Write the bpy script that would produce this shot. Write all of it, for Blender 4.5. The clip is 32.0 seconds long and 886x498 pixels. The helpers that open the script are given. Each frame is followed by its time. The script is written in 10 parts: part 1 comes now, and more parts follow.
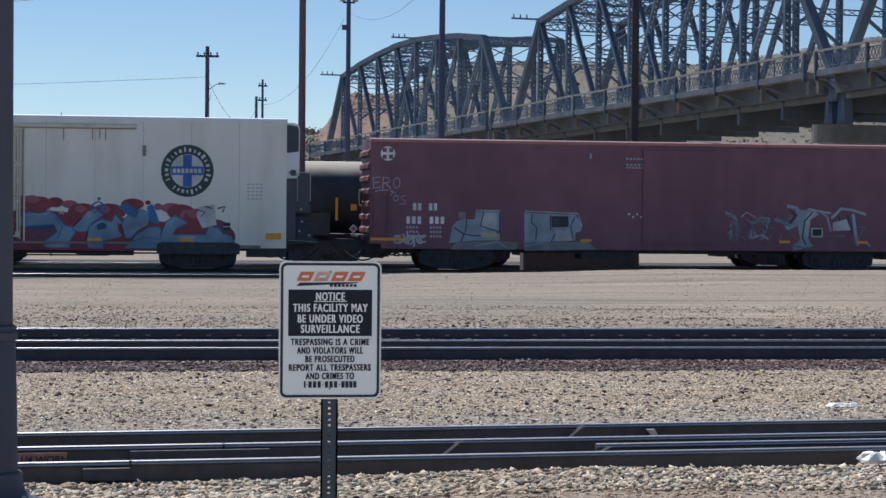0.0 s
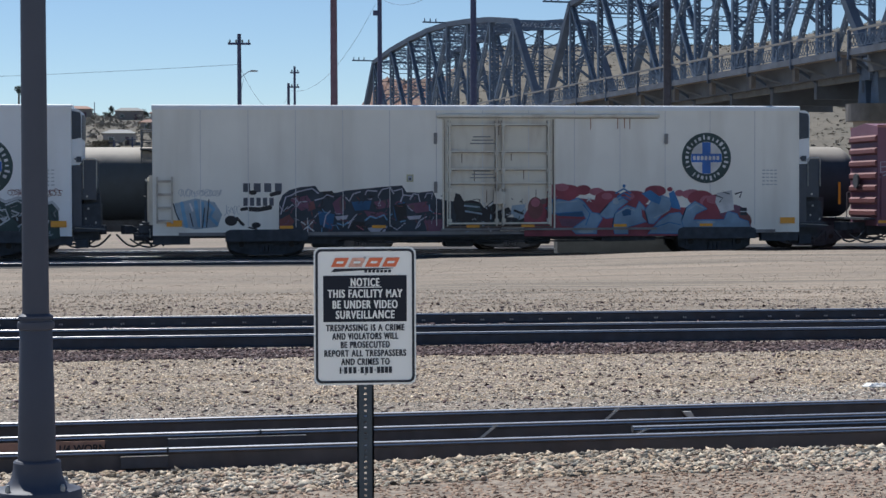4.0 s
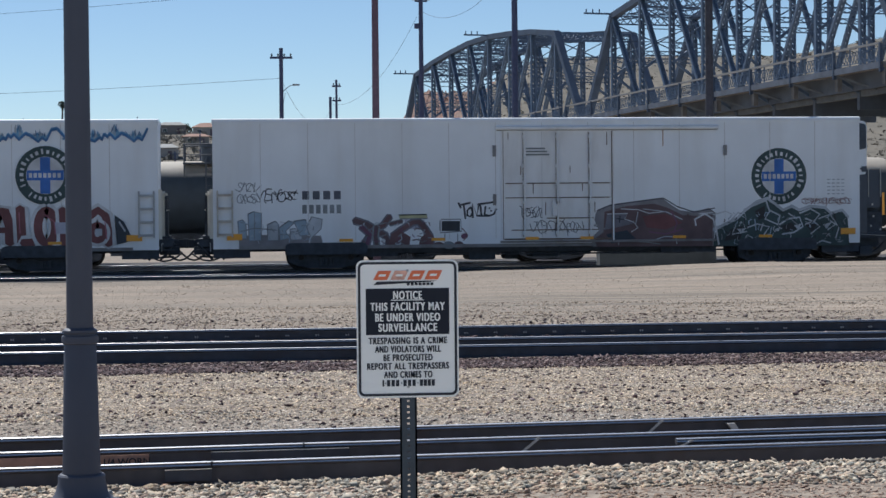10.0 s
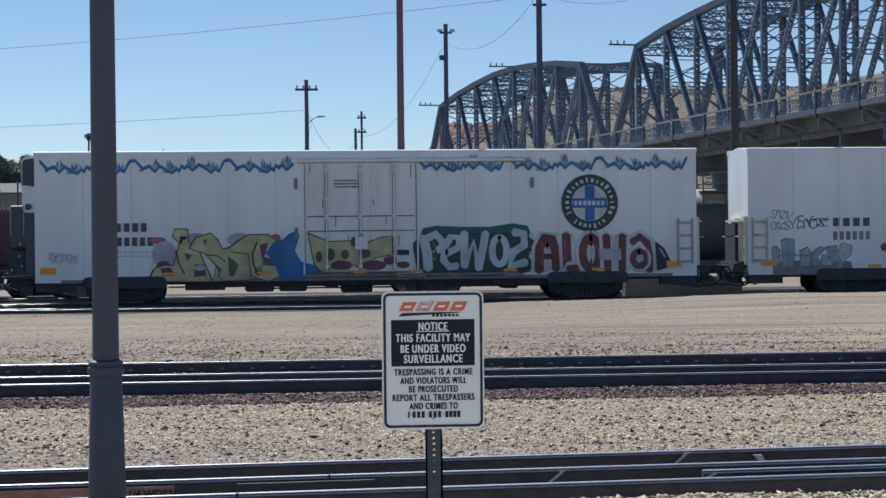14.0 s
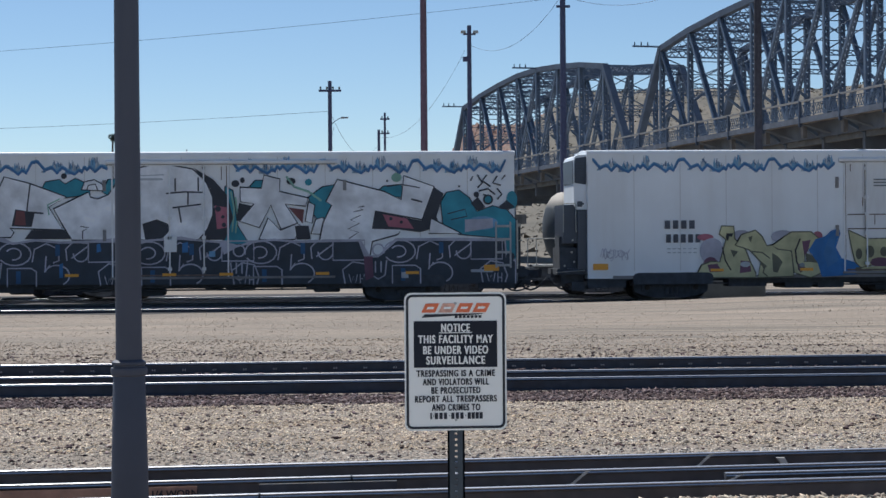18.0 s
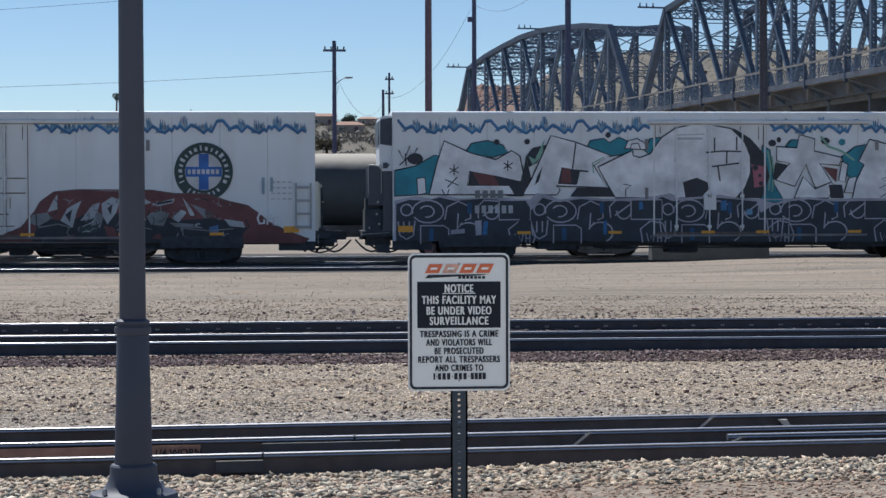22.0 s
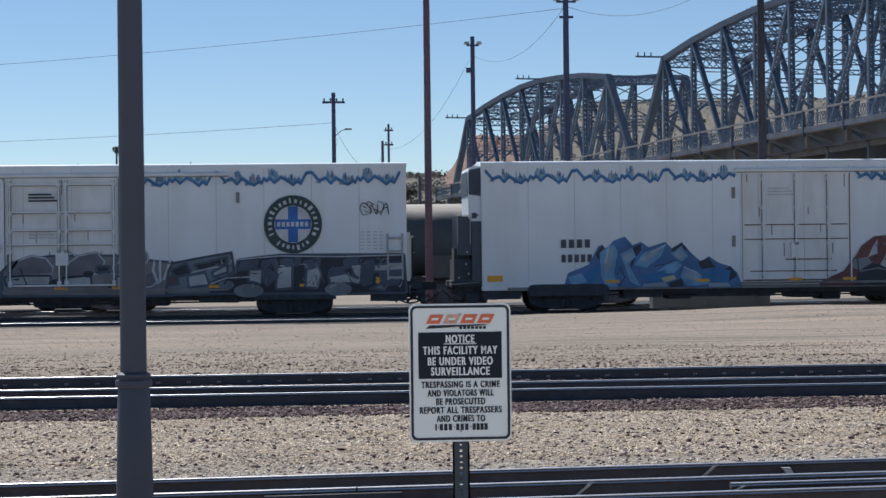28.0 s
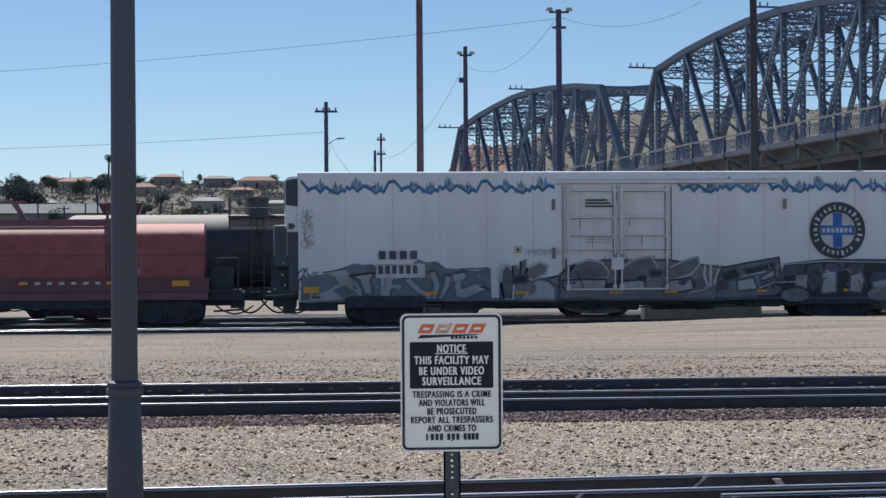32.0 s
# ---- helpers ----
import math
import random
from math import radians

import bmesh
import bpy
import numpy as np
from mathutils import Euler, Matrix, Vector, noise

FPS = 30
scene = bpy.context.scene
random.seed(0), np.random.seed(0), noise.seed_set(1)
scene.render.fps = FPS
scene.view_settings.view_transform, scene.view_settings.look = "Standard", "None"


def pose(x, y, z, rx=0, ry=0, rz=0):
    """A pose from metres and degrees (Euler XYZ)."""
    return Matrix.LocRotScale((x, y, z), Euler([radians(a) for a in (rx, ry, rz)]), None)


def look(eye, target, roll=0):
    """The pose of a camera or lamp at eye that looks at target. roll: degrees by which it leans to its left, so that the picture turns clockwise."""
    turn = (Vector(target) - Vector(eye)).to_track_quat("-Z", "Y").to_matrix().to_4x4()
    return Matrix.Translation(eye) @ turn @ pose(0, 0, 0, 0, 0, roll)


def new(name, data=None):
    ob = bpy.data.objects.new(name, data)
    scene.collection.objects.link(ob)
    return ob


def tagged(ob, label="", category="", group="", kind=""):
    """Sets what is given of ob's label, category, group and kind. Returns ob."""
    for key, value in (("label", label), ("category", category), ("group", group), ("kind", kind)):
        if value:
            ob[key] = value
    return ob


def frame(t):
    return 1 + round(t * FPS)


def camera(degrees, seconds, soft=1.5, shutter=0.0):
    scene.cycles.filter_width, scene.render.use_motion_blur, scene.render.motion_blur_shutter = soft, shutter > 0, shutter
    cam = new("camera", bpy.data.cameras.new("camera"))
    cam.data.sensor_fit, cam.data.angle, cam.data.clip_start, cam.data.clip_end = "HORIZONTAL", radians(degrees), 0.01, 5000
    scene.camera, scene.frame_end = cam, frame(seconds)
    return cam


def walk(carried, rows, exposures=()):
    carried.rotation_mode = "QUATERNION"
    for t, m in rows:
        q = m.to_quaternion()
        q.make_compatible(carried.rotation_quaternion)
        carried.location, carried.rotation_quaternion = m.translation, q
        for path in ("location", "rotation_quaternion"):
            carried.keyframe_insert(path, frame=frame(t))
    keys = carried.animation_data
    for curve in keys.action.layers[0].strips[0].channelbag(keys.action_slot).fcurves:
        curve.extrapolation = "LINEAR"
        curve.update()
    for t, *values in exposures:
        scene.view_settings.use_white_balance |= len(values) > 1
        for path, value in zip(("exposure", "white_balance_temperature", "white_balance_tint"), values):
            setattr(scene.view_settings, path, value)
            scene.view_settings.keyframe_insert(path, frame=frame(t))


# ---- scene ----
cam = camera(25.26, 32.0)
# the camera is held by hand at one spot and pans a little to its left
PATH = [
    (0.0, pose(0, 0, 1.95, 88.943, -0.523, -8.422)),
    (0.5, pose(0, 0, 1.95, 88.774, -0.395, -8.283)),
    (1.0, pose(0, 0, 1.95, 88.554, -0.197, -8.160)),
    (1.5, pose(0, 0, 1.95, 88.443, -0.092, -8.048)),
    (2.0, pose(0, 0, 1.95, 88.370, -0.058, -7.918)),
    (2.5, pose(0, 0, 1.95, 88.331, -0.060, -7.862)),
    (3.0, pose(0, 0, 1.95, 88.351, -0.001, -7.775)),
    (3.5, pose(0, 0, 1.95, 88.405, 0.111, -7.594)),
    (4.0, pose(0, 0, 1.95, 88.494, 0.208, -7.455)),
    (4.5, pose(0, 0, 1.95, 88.578, 0.191, -7.388)),
    (6.5, pose(0, 0, 1.95, 88.595, 0.220, -7.290)),
    (7.0, pose(0, 0, 1.95, 88.654, 0.273, -7.173)),
    (7.5, pose(0, 0, 1.95, 88.735, 0.221, -7.103)),
    (8.0, pose(0, 0, 1.95, 88.782, 0.194, -7.021)),
    (8.5, pose(0, 0, 1.95, 88.808, 0.152, -7.001)),
    (9.0, pose(0, 0, 1.95, 88.763, 0.222, -6.793)),
    (9.5, pose(0, 0, 1.95, 88.787, 0.379, -6.542)),
    (10.0, pose(0, 0, 1.95, 88.867, 0.498, -6.236)),
    (10.5, pose(0, 0, 1.95, 89.026, 0.581, -6.038)),
    (11.0, pose(0, 0, 1.95, 89.271, 0.606, -5.869)),
    (11.5, pose(0, 0, 1.95, 89.477, 0.647, -5.744)),
    (12.0, pose(0, 0, 1.95, 89.559, 0.713, -5.672)),
    (12.5, pose(0, 0, 1.95, 89.696, 0.770, -5.600)),
    (13.0, pose(0, 0, 1.95, 89.752, 0.643, -5.572)),
    (13.5, pose(0, 0, 1.95, 89.771, 0.602, -5.523)),
    (15.5, pose(0, 0, 1.95, 89.822, 0.592, -5.324)),
    (16.0, pose(0, 0, 1.95, 89.943, 0.545, -5.116)),
    (16.5, pose(0, 0, 1.95, 90.064, 0.510, -4.958)),
    (17.0, pose(0, 0, 1.95, 90.064, 0.454, -4.849)),
    (17.5, pose(0, 0, 1.95, 89.982, 0.368, -4.861)),
    (18.0, pose(0, 0, 1.95, 89.825, 0.421, -4.842)),
    (18.5, pose(0, 0, 1.95, 89.625, 0.332, -4.850)),
    (19.0, pose(0, 0, 1.95, 89.464, 0.358, -4.805)),
    (19.5, pose(0, 0, 1.95, 89.254, 0.315, -4.788)),
    (20.0, pose(0, 0, 1.95, 89.113, 0.274, -4.744)),
    (20.5, pose(0, 0, 1.95, 88.959, 0.220, -4.736)),
    (21.0, pose(0, 0, 1.95, 88.873, 0.150, -4.695)),
    (21.5, pose(0, 0, 1.95, 88.789, 0.113, -4.685)),
    (22.0, pose(0, 0, 1.95, 88.685, 0.159, -4.729)),
    (22.5, pose(0, 0, 1.95, 88.654, 0.202, -4.731)),
    (23.0, pose(0, 0, 1.95, 88.610, 0.211, -4.712)),
    (23.5, pose(0, 0, 1.95, 88.577, 0.310, -4.670)),
    (24.0, pose(0, 0, 1.95, 88.581, 0.360, -4.691)),
    (24.5, pose(0, 0, 1.95, 88.602, 0.471, -4.757)),
    (25.0, pose(0, 0, 1.95, 88.586, 0.494, -4.824)),
    (25.5, pose(0, 0, 1.95, 88.657, 0.542, -4.883)),
    (26.0, pose(0, 0, 1.95, 89.963, 0.691, -4.749)),
    (26.5, pose(0, 0, 1.95, 90.136, 0.713, -4.658)),
    (28.5, pose(0, 0, 1.95, 90.150, 0.642, -4.736)),
    (29.0, pose(0, 0, 1.95, 90.148, 0.633, -4.739)),
    (29.5, pose(0, 0, 1.95, 90.222, 0.555, -4.789)),
    (30.0, pose(0, 0, 1.95, 90.317, 0.519, -4.831)),
    (30.5, pose(0, 0, 1.95, 90.425, 0.452, -4.863)),
    (31.0, pose(0, 0, 1.95, 90.532, 0.425, -4.886)),
    (31.5, pose(0, 0, 1.95, 90.567, 0.370, -4.920)),
    (32.0, pose(0, 0, 1.95, 90.427, 0.385, -4.956)),
]
walk(cam, PATH, [(0, 0.09, 5900, 8), (32, 0.09, 5900, 8)])

# ---- light ----
SUN_EL, SUN_AZ = radians(55), radians(-24)   # azimuth from +y towards +x
world = bpy.data.worlds.new("sky")
world.use_nodes = True
scene.world = world
wn = world.node_tree
sky = wn.nodes.new("ShaderNodeTexSky")
sky.sky_type, sky.sun_disc = "NISHITA", False
sky.sun_elevation, sky.sun_rotation = SUN_EL, SUN_AZ
sky.altitude, sky.air_density, sky.dust_density, sky.ozone_density = 2200, 1.0, 0.1, 1.8
wn.links.new(sky.outputs["Color"], wn.nodes["Background"].inputs["Color"])
wn.nodes["Background"].inputs["Strength"].default_value = 0.082
sun = new("sun", bpy.data.lights.new("sun", "SUN"))
sun.data.energy, sun.data.angle, sun.data.color = 5.0, radians(0.53), (1.0, 0.93, 0.84)
sun.matrix_world = look((math.sin(SUN_AZ) * math.cos(SUN_EL) * 100, math.cos(SUN_AZ) * math.cos(SUN_EL) * 100, math.sin(SUN_EL) * 100), (0, 0, 0))


# ---- materials ----
def material(name, colour, rough=0.7, metal=0.0, grain=8.0, spread=0.12, stain=0.0, stain_scale=0.6, stain_colour=None, bump=0.0, bump_scale=40.0, streak=1.0, island=0.0):
    m = bpy.data.materials.new(name)
    m.use_nodes = True
    n, l = m.node_tree.nodes, m.node_tree.links
    b = n["Principled BSDF"]
    b.inputs["Roughness"].default_value, b.inputs["Metallic"].default_value = rough, metal
    tc = n.new("ShaderNodeTexCoord")
    mp = n.new("ShaderNodeMapping")
    mp.inputs["Scale"].default_value = (1, 1, streak)
    l.new(tc.outputs["Object"], mp.inputs["Vector"])
    a = n.new("ShaderNodeTexNoise")
    a.inputs["Scale"].default_value, a.inputs["Detail"].default_value = grain, 5
    l.new(tc.outputs["Object"], a.inputs["Vector"])
    ramp = n.new("ShaderNodeMapRange")
    ramp.inputs["From Min"].default_value, ramp.inputs["From Max"].default_value = 0.25, 0.75
    ramp.inputs["To Min"].default_value, ramp.inputs["To Max"].default_value = 1 - spread, 1 + spread
    l.new(a.outputs["Fac"], ramp.inputs["Value"])
    mul = n.new("ShaderNodeVectorMath")
    mul.operation = "SCALE"
    mul.inputs[0].default_value = colour[:3]
    l.new(ramp.outputs["Result"], mul.inputs["Scale"])
    out = mul.outputs["Vector"]
    if stain:
        s = n.new("ShaderNodeTexNoise")
        s.inputs["Scale"].default_value, s.inputs["Detail"].default_value = stain_scale, 6
        l.new(mp.outputs["Vector"], s.inputs["Vector"])
        r = n.new("ShaderNodeMapRange")
        r.inputs["From Min"].default_value, r.inputs["From Max"].default_value = 0.48, 0.72
        r.inputs["To Max"].default_value = stain
        l.new(s.outputs["Fac"], r.inputs["Value"])
        mix = n.new("ShaderNodeMix")
        mix.data_type = "RGBA"
        l.new(r.outputs["Result"], mix.inputs["Factor"])
        l.new(out, mix.inputs["A"])
        mix.inputs["B"].default_value = (*(stain_colour or [c * 0.45 for c in colour[:3]]), 1)
        out = mix.outputs["Result"]
    if island:
        g = n.new("ShaderNodeNewGeometry")
        oi = n.new("ShaderNodeObjectInfo")
        ad = n.new("ShaderNodeMath")
        ad.operation = "ADD"
        l.new(g.outputs["Random Per Island"], ad.inputs[0])
        l.new(oi.outputs["Random"], ad.inputs[1])
        fr = n.new("ShaderNodeMath")
        fr.operation = "FRACT"
        l.new(ad.outputs["Value"], fr.inputs[0])
        r2 = n.new("ShaderNodeMapRange")
        r2.inputs["To Min"].default_value, r2.inputs["To Max"].default_value = 1 - island, 1 + island
        l.new(fr.outputs["Value"], r2.inputs["Value"])
        m2 = n.new("ShaderNodeVectorMath")
        m2.operation = "SCALE"
        l.new(out, m2.inputs[0])
        l.new(r2.outputs["Result"], m2.inputs["Scale"])
        out = m2.outputs["Vector"]
    l.new(out, b.inputs["Base Color"])
    if bump:
        t = n.new("ShaderNodeTexNoise")
        t.inputs["Scale"].default_value, t.inputs["Detail"].default_value = bump_scale, 4
        l.new(tc.outputs["Object"], t.inputs["Vector"])
        bp = n.new("ShaderNodeBump")
        bp.inputs["Strength"].default_value, bp.inputs["Distance"].default_value = bump, 0.02
        l.new(t.outputs["Fac"], bp.inputs["Height"])
        l.new(bp.outputs["Normal"], b.inputs["Normal"])
    return m


def soil():
    """yard dirt, with pebble speckle and tyre-worn streaks; browner soil on the hills beyond"""
    m = bpy.data.materials.new("dirt")
    m.use_nodes = True
    n, l = m.node_tree.nodes, m.node_tree.links
    b = n["Principled BSDF"]
    b.inputs["Roughness"].default_value = 0.97
    tc = n.new("ShaderNodeTexCoord")

    def noise_node(scale, detail, stretch=(1, 1, 1)):
        mp = n.new("ShaderNodeMapping")
        mp.inputs["Scale"].default_value = stretch
        l.new(tc.outputs["Object"], mp.inputs["Vector"])
        t = n.new("ShaderNodeTexNoise")
        t.inputs["Scale"].default_value, t.inputs["Detail"].default_value = scale, detail
        l.new(mp.outputs["Vector"], t.inputs["Vector"])
        return t.outputs["Fac"]

    def blend(fac, a, c, lo, hi):
        r = n.new("ShaderNodeMapRange")
        r.inputs["From Min"].default_value, r.inputs["From Max"].default_value = lo, hi
        l.new(fac, r.inputs["Value"])
        x = n.new("ShaderNodeMix")
        x.data_type = "RGBA"
        l.new(r.outputs["Result"], x.inputs["Factor"])
        for sock, v in (("A", a), ("B", c)):
            if isinstance(v, tuple):
                x.inputs[sock].default_value = (*v, 1)
            else:
                l.new(v, x.inputs[sock])
        return x.outputs["Result"]

    yard = blend(noise_node(0.35, 6, (0.25, 1, 1)), (0.285, 0.232, 0.180), (0.225, 0.188, 0.150), 0.38, 0.62)
    yard = blend(noise_node(0.9, 5, (0.12, 1.6, 1)), yard, (0.35, 0.285, 0.22), 0.52, 0.66)
    yard = blend(noise_node(14, 3), yard, (0.17, 0.14, 0.11), 0.58, 0.70)
    yard = blend(noise_node(0.6, 6, (0.05, 2.4, 1)), yard, (0.165, 0.142, 0.112), 0.52, 0.64)
    yard = blend(noise_node(24, 2), yard, (0.52, 0.45, 0.37), 0.64, 0.74)
    sy = n.new("ShaderNodeSeparateXYZ")
    l.new(tc.outputs["Object"], sy.inputs["Vector"])
    earth = blend(noise_node(9, 5), (0.18, 0.145, 0.115), (0.34, 0.28, 0.22), 0.4, 0.62)
    yard = blend(sy.outputs["Y"], earth, yard, 31, 37)
    hill = blend(noise_node(0.05, 8), (0.158, 0.138, 0.108), (0.112, 0.102, 0.080), 0.4, 0.65)
    hill = blend(noise_node(0.5, 4), hill, (0.07, 0.068, 0.05), 0.58, 0.70)
    sep = n.new("ShaderNodeSeparateXYZ")
    l.new(tc.outputs["Object"], sep.inputs["Vector"])
    l.new(blend(sep.outputs["Y"], yard, hill, 150, 260), b.inputs["Base Color"])
    bp = n.new("ShaderNodeBump")
    bp.inputs["Strength"].default_value, bp.inputs["Distance"].default_value = 0.7, 0.03
    l.new(noise_node(18, 5), bp.inputs["Height"])
    l.new(bp.outputs["Normal"], b.inputs["Normal"])
    return m


M = {
    "dirt": soil(),
    "rail": material("rail_steel", (0.062, 0.065, 0.078), 0.8, 0.0, grain=6, spread=0.25, stain=0.5, stain_scale=2, stain_colour=(0.055, 0.040, 0.036)),
    "rail_near": material("rail_steel_brown", (0.092, 0.083, 0.085), 0.8, 0.0, grain=6, spread=0.25, stain=0.5, stain_scale=2, stain_colour=(0.09, 0.062, 0.052)),
    "rail_head": material("rail_head", (0.80, 0.79, 0.78), 0.34, 1.0, grain=4, spread=0.1),
    "tie": material("tie_wood", (0.14, 0.11, 0.09), 0.9, grain=10, spread=0.3),
    "white": material("reefer_white", (0.82, 0.85, 0.885), 0.45, grain=0.8, spread=0.04, stain=0.35, stain_scale=0.8, stain_colour=(0.60, 0.59, 0.57), streak=0.15),
    "cream": material("reefer_cream", (0.85, 0.84, 0.79), 0.45, grain=0.8, spread=0.04, stain=0.4, stain_scale=0.8, stain_colour=(0.52, 0.49, 0.43), streak=0.15),
    "box_red": material("boxcar_red", (0.212, 0.096, 0.136), 0.6, grain=1.2, spread=0.12, stain=0.4, stain_scale=0.7, streak=0.2),
    "coil_red": material("coil_red", (0.19, 0.078, 0.09), 0.6, grain=1.0, spread=0.1, stain=0.4, stain_scale=0.8),
    "black": material("tank_black", (0.052, 0.060, 0.072), 0.5, grain=2, spread=0.2),
    "under": material("underframe", (0.058, 0.064, 0.078), 0.85, grain=5, spread=0.3),
    "steel": material("bridge_steel", (0.118, 0.165, 0.240), 0.7, 0.1, grain=1.5, spread=0.15, stain=0.4, stain_scale=0.8),
    "steel_dark": material("bridge_steel_dark", (0.074, 0.103, 0.155), 0.7, 0.1, grain=1.5, spread=0.15, stain=0.4, stain_scale=0.8),
    "concrete": material("concrete", (0.36, 0.33, 0.30), 0.9, grain=2, spread=0.12, stain=0.5, stain_scale=0.5, bump=0.3),
    "platform": material("bounce_concrete", (0.50, 0.47, 0.42), 0.9, grain=3, spread=0.12, stain=0.4, stain_scale=0.5, bump=0.2),
    "lamp": material("lamp_paint", (0.066, 0.072, 0.098), 0.6, grain=3, spread=0.08),
    "pole_red": material("pole_brown", (0.12, 0.074, 0.096), 0.85, grain=6, spread=0.2),
    "pole_tar": material("pole_tarred", (0.045, 0.042, 0.052), 0.85, grain=6, spread=0.25),
    "fascia_pale": material("fascia_pale_steel", (0.130, 0.150, 0.188), 0.75, grain=1.2, spread=0.25, stain=0.5, stain_scale=0.8),
    "fascia": material("fascia_steel", (0.112, 0.130, 0.160), 0.75, grain=1.2, spread=0.25, stain=0.5, stain_scale=0.6),
    "pole_blue": material("pole_dark", (0.076, 0.085, 0.155), 0.7, grain=6, spread=0.2),
    "sign_white": material("sign_white", (0.86, 0.85, 0.82), 0.5, grain=3, spread=0.02),
    "ink": material("sign_black", (0.012, 0.013, 0.02), 0.5, grain=3, spread=0.1),
}


# ---- mesh tools ----
class Shape:
    def __init__(self):
        self.v, self.f = [], []

    def add(self, verts, faces):
        k = len(self.v)
        self.v += [tuple(p) for p in verts]
        self.f += [tuple(k + i for i in q) for q in faces]
        return self

    def box(self, x0, x1, y0, y1, z0, z1):
        return self.add([(x, y, z) for x in (x0, x1) for y in (y0, y1) for z in (z0, z1)],
                        [(0, 1, 3, 2), (4, 6, 7, 5), (0, 4, 5, 1), (2, 3, 7, 6), (0, 2, 6, 4), (1, 5, 7, 3)])

    def beam(self, a, b, w, d, up=(0, 0, 1)):
        a, b = Vector(a), Vector(b)
        ax = (b - a).normalized()
        s = ax.cross(Vector(up))
        if s.length < 1e-4:
            s = ax.cross(Vector((1, 0, 0)))
        s.normalize()
        n = s.cross(ax)
        q = [(sw * s * w / 2 + sn * n * d / 2) for sw, sn in ((-1, -1), (1, -1), (1, 1), (-1, 1))]
        return self.add([a + p for p in q] + [b + p for p in q],
                        [(3, 2, 1, 0), (4, 5, 6, 7), (0, 1, 5, 4), (1, 2, 6, 5), (2, 3, 7, 6), (3, 0, 4, 7)])

    def tube(self, a, b, r0, r1=None, seg=12, caps=True):
        a, b = Vector(a), Vector(b)
        r1 = r0 if r1 is None else r1
        ax = (b - a).normalized()
        s = ax.orthogonal().normalized()
        n = ax.cross(s)
        ring = [s * math.cos(2 * math.pi * i / seg) + n * math.sin(2 * math.pi * i / seg) for i in range(seg)]
        f = [(i, (i + 1) % seg, seg + (i + 1) % seg, seg + i) for i in range(seg)]
        if caps:
            f += [tuple(range(seg - 1, -1, -1)), tuple(range(seg, 2 * seg))]
        return self.add([a + r0 * p for p in ring] + [b + r1 * p for p in ring], f)

    def path(self, pts, r, seg=6):
        """one unbroken round pipe along pts"""
        v = [Vector(p) for p in pts]
        k = len(self.v)
        for i, p in enumerate(v):
            ax = (v[min(i + 1, len(v) - 1)] - v[max(i - 1, 0)]).normalized()
            s = ax.cross(Vector((0, 1, 0)) if abs(ax.y) < 0.9 else Vector((1, 0, 0))).normalized()
            n = ax.cross(s)
            self.v += [tuple(p + r * (s * math.cos(2 * math.pi * j / seg) + n * math.sin(2 * math.pi * j / seg))) for j in range(seg)]
        self.f += [(k + i * seg + j, k + i * seg + (j + 1) % seg, k + (i + 1) * seg + (j + 1) % seg, k + (i + 1) * seg + j) for i in range(len(v) - 1) for j in range(seg)]
        return self

    def lathe(self, rows, seg=24, at=(0, 0, 0)):
        """rows of (radius, z) from the bottom up, round a vertical axis"""
        vs = [(at[0] + r * math.cos(2 * math.pi * i / seg), at[1] + r * math.sin(2 * math.pi * i / seg), at[2] + z) for r, z in rows for i in range(seg)]
        f = [(k * seg + i, k * seg + (i + 1) % seg, (k + 1) * seg + (i + 1) % seg, (k + 1) * seg + i) for k in range(len(rows) - 1) for i in range(seg)]
        f += [tuple(range(seg - 1, -1, -1)), tuple((len(rows) - 1) * seg + i for i in range(seg))]
        return self.add(vs, f)

    def prism(self, outline, lo, hi, axis="x"):
        """a closed outline (p, q), swept along an axis: x gives (s, p, q), y gives (p, s, q), z gives (p, q, s)"""
        def at(s, p, q):
            return {"x": (s, p, q), "y": (p, s, q), "z": (p, q, s)}[axis]
        n = len(outline)
        f = [(i, (i + 1) % n, n + (i + 1) % n, n + i) for i in range(n)] + [tuple(range(n - 1, -1, -1)), tuple(range(n, 2 * n))]
        return self.add([at(s, p, q) for s in (lo, hi) for p, q in outline], f)

    def mesh(self, name, mat, smooth=False):
        me = bpy.data.meshes.new(name)
        me.from_pydata(self.v, [], self.f)
        bm = bmesh.new()
        bm.from_mesh(me)
        bmesh.ops.recalc_face_normals(bm, faces=bm.faces)
        bm.to_mesh(me)
        bm.free()
        me.materials.append(mat)
        if smooth:
            me.shade_smooth()
            me.set_sharp_from_angle(angle=radians(35))
        return me


def part(name, shape, mat, parent=None, label="", smooth=False):
    ob = new(name, shape.mesh(name, mat, smooth) if isinstance(shape, Shape) else shape)
    ob.parent = parent
    return tagged(ob, label)


def thing(name, label, category, group="", at=(0, 0, 0), kind=""):
    ob = new(name)
    ob.location = at
    return tagged(ob, label, category, group, kind)


# ---- ground ----
TRAIN_Y, TANK_Y = 71.9, 79.5
FAR_Z = -0.17   # rail level of the far tracks


def smooth(a, b, v):
    k = min(1.0, max(0.0, (v - a) / (b - a)))
    return k * k * (3 - 2 * k)


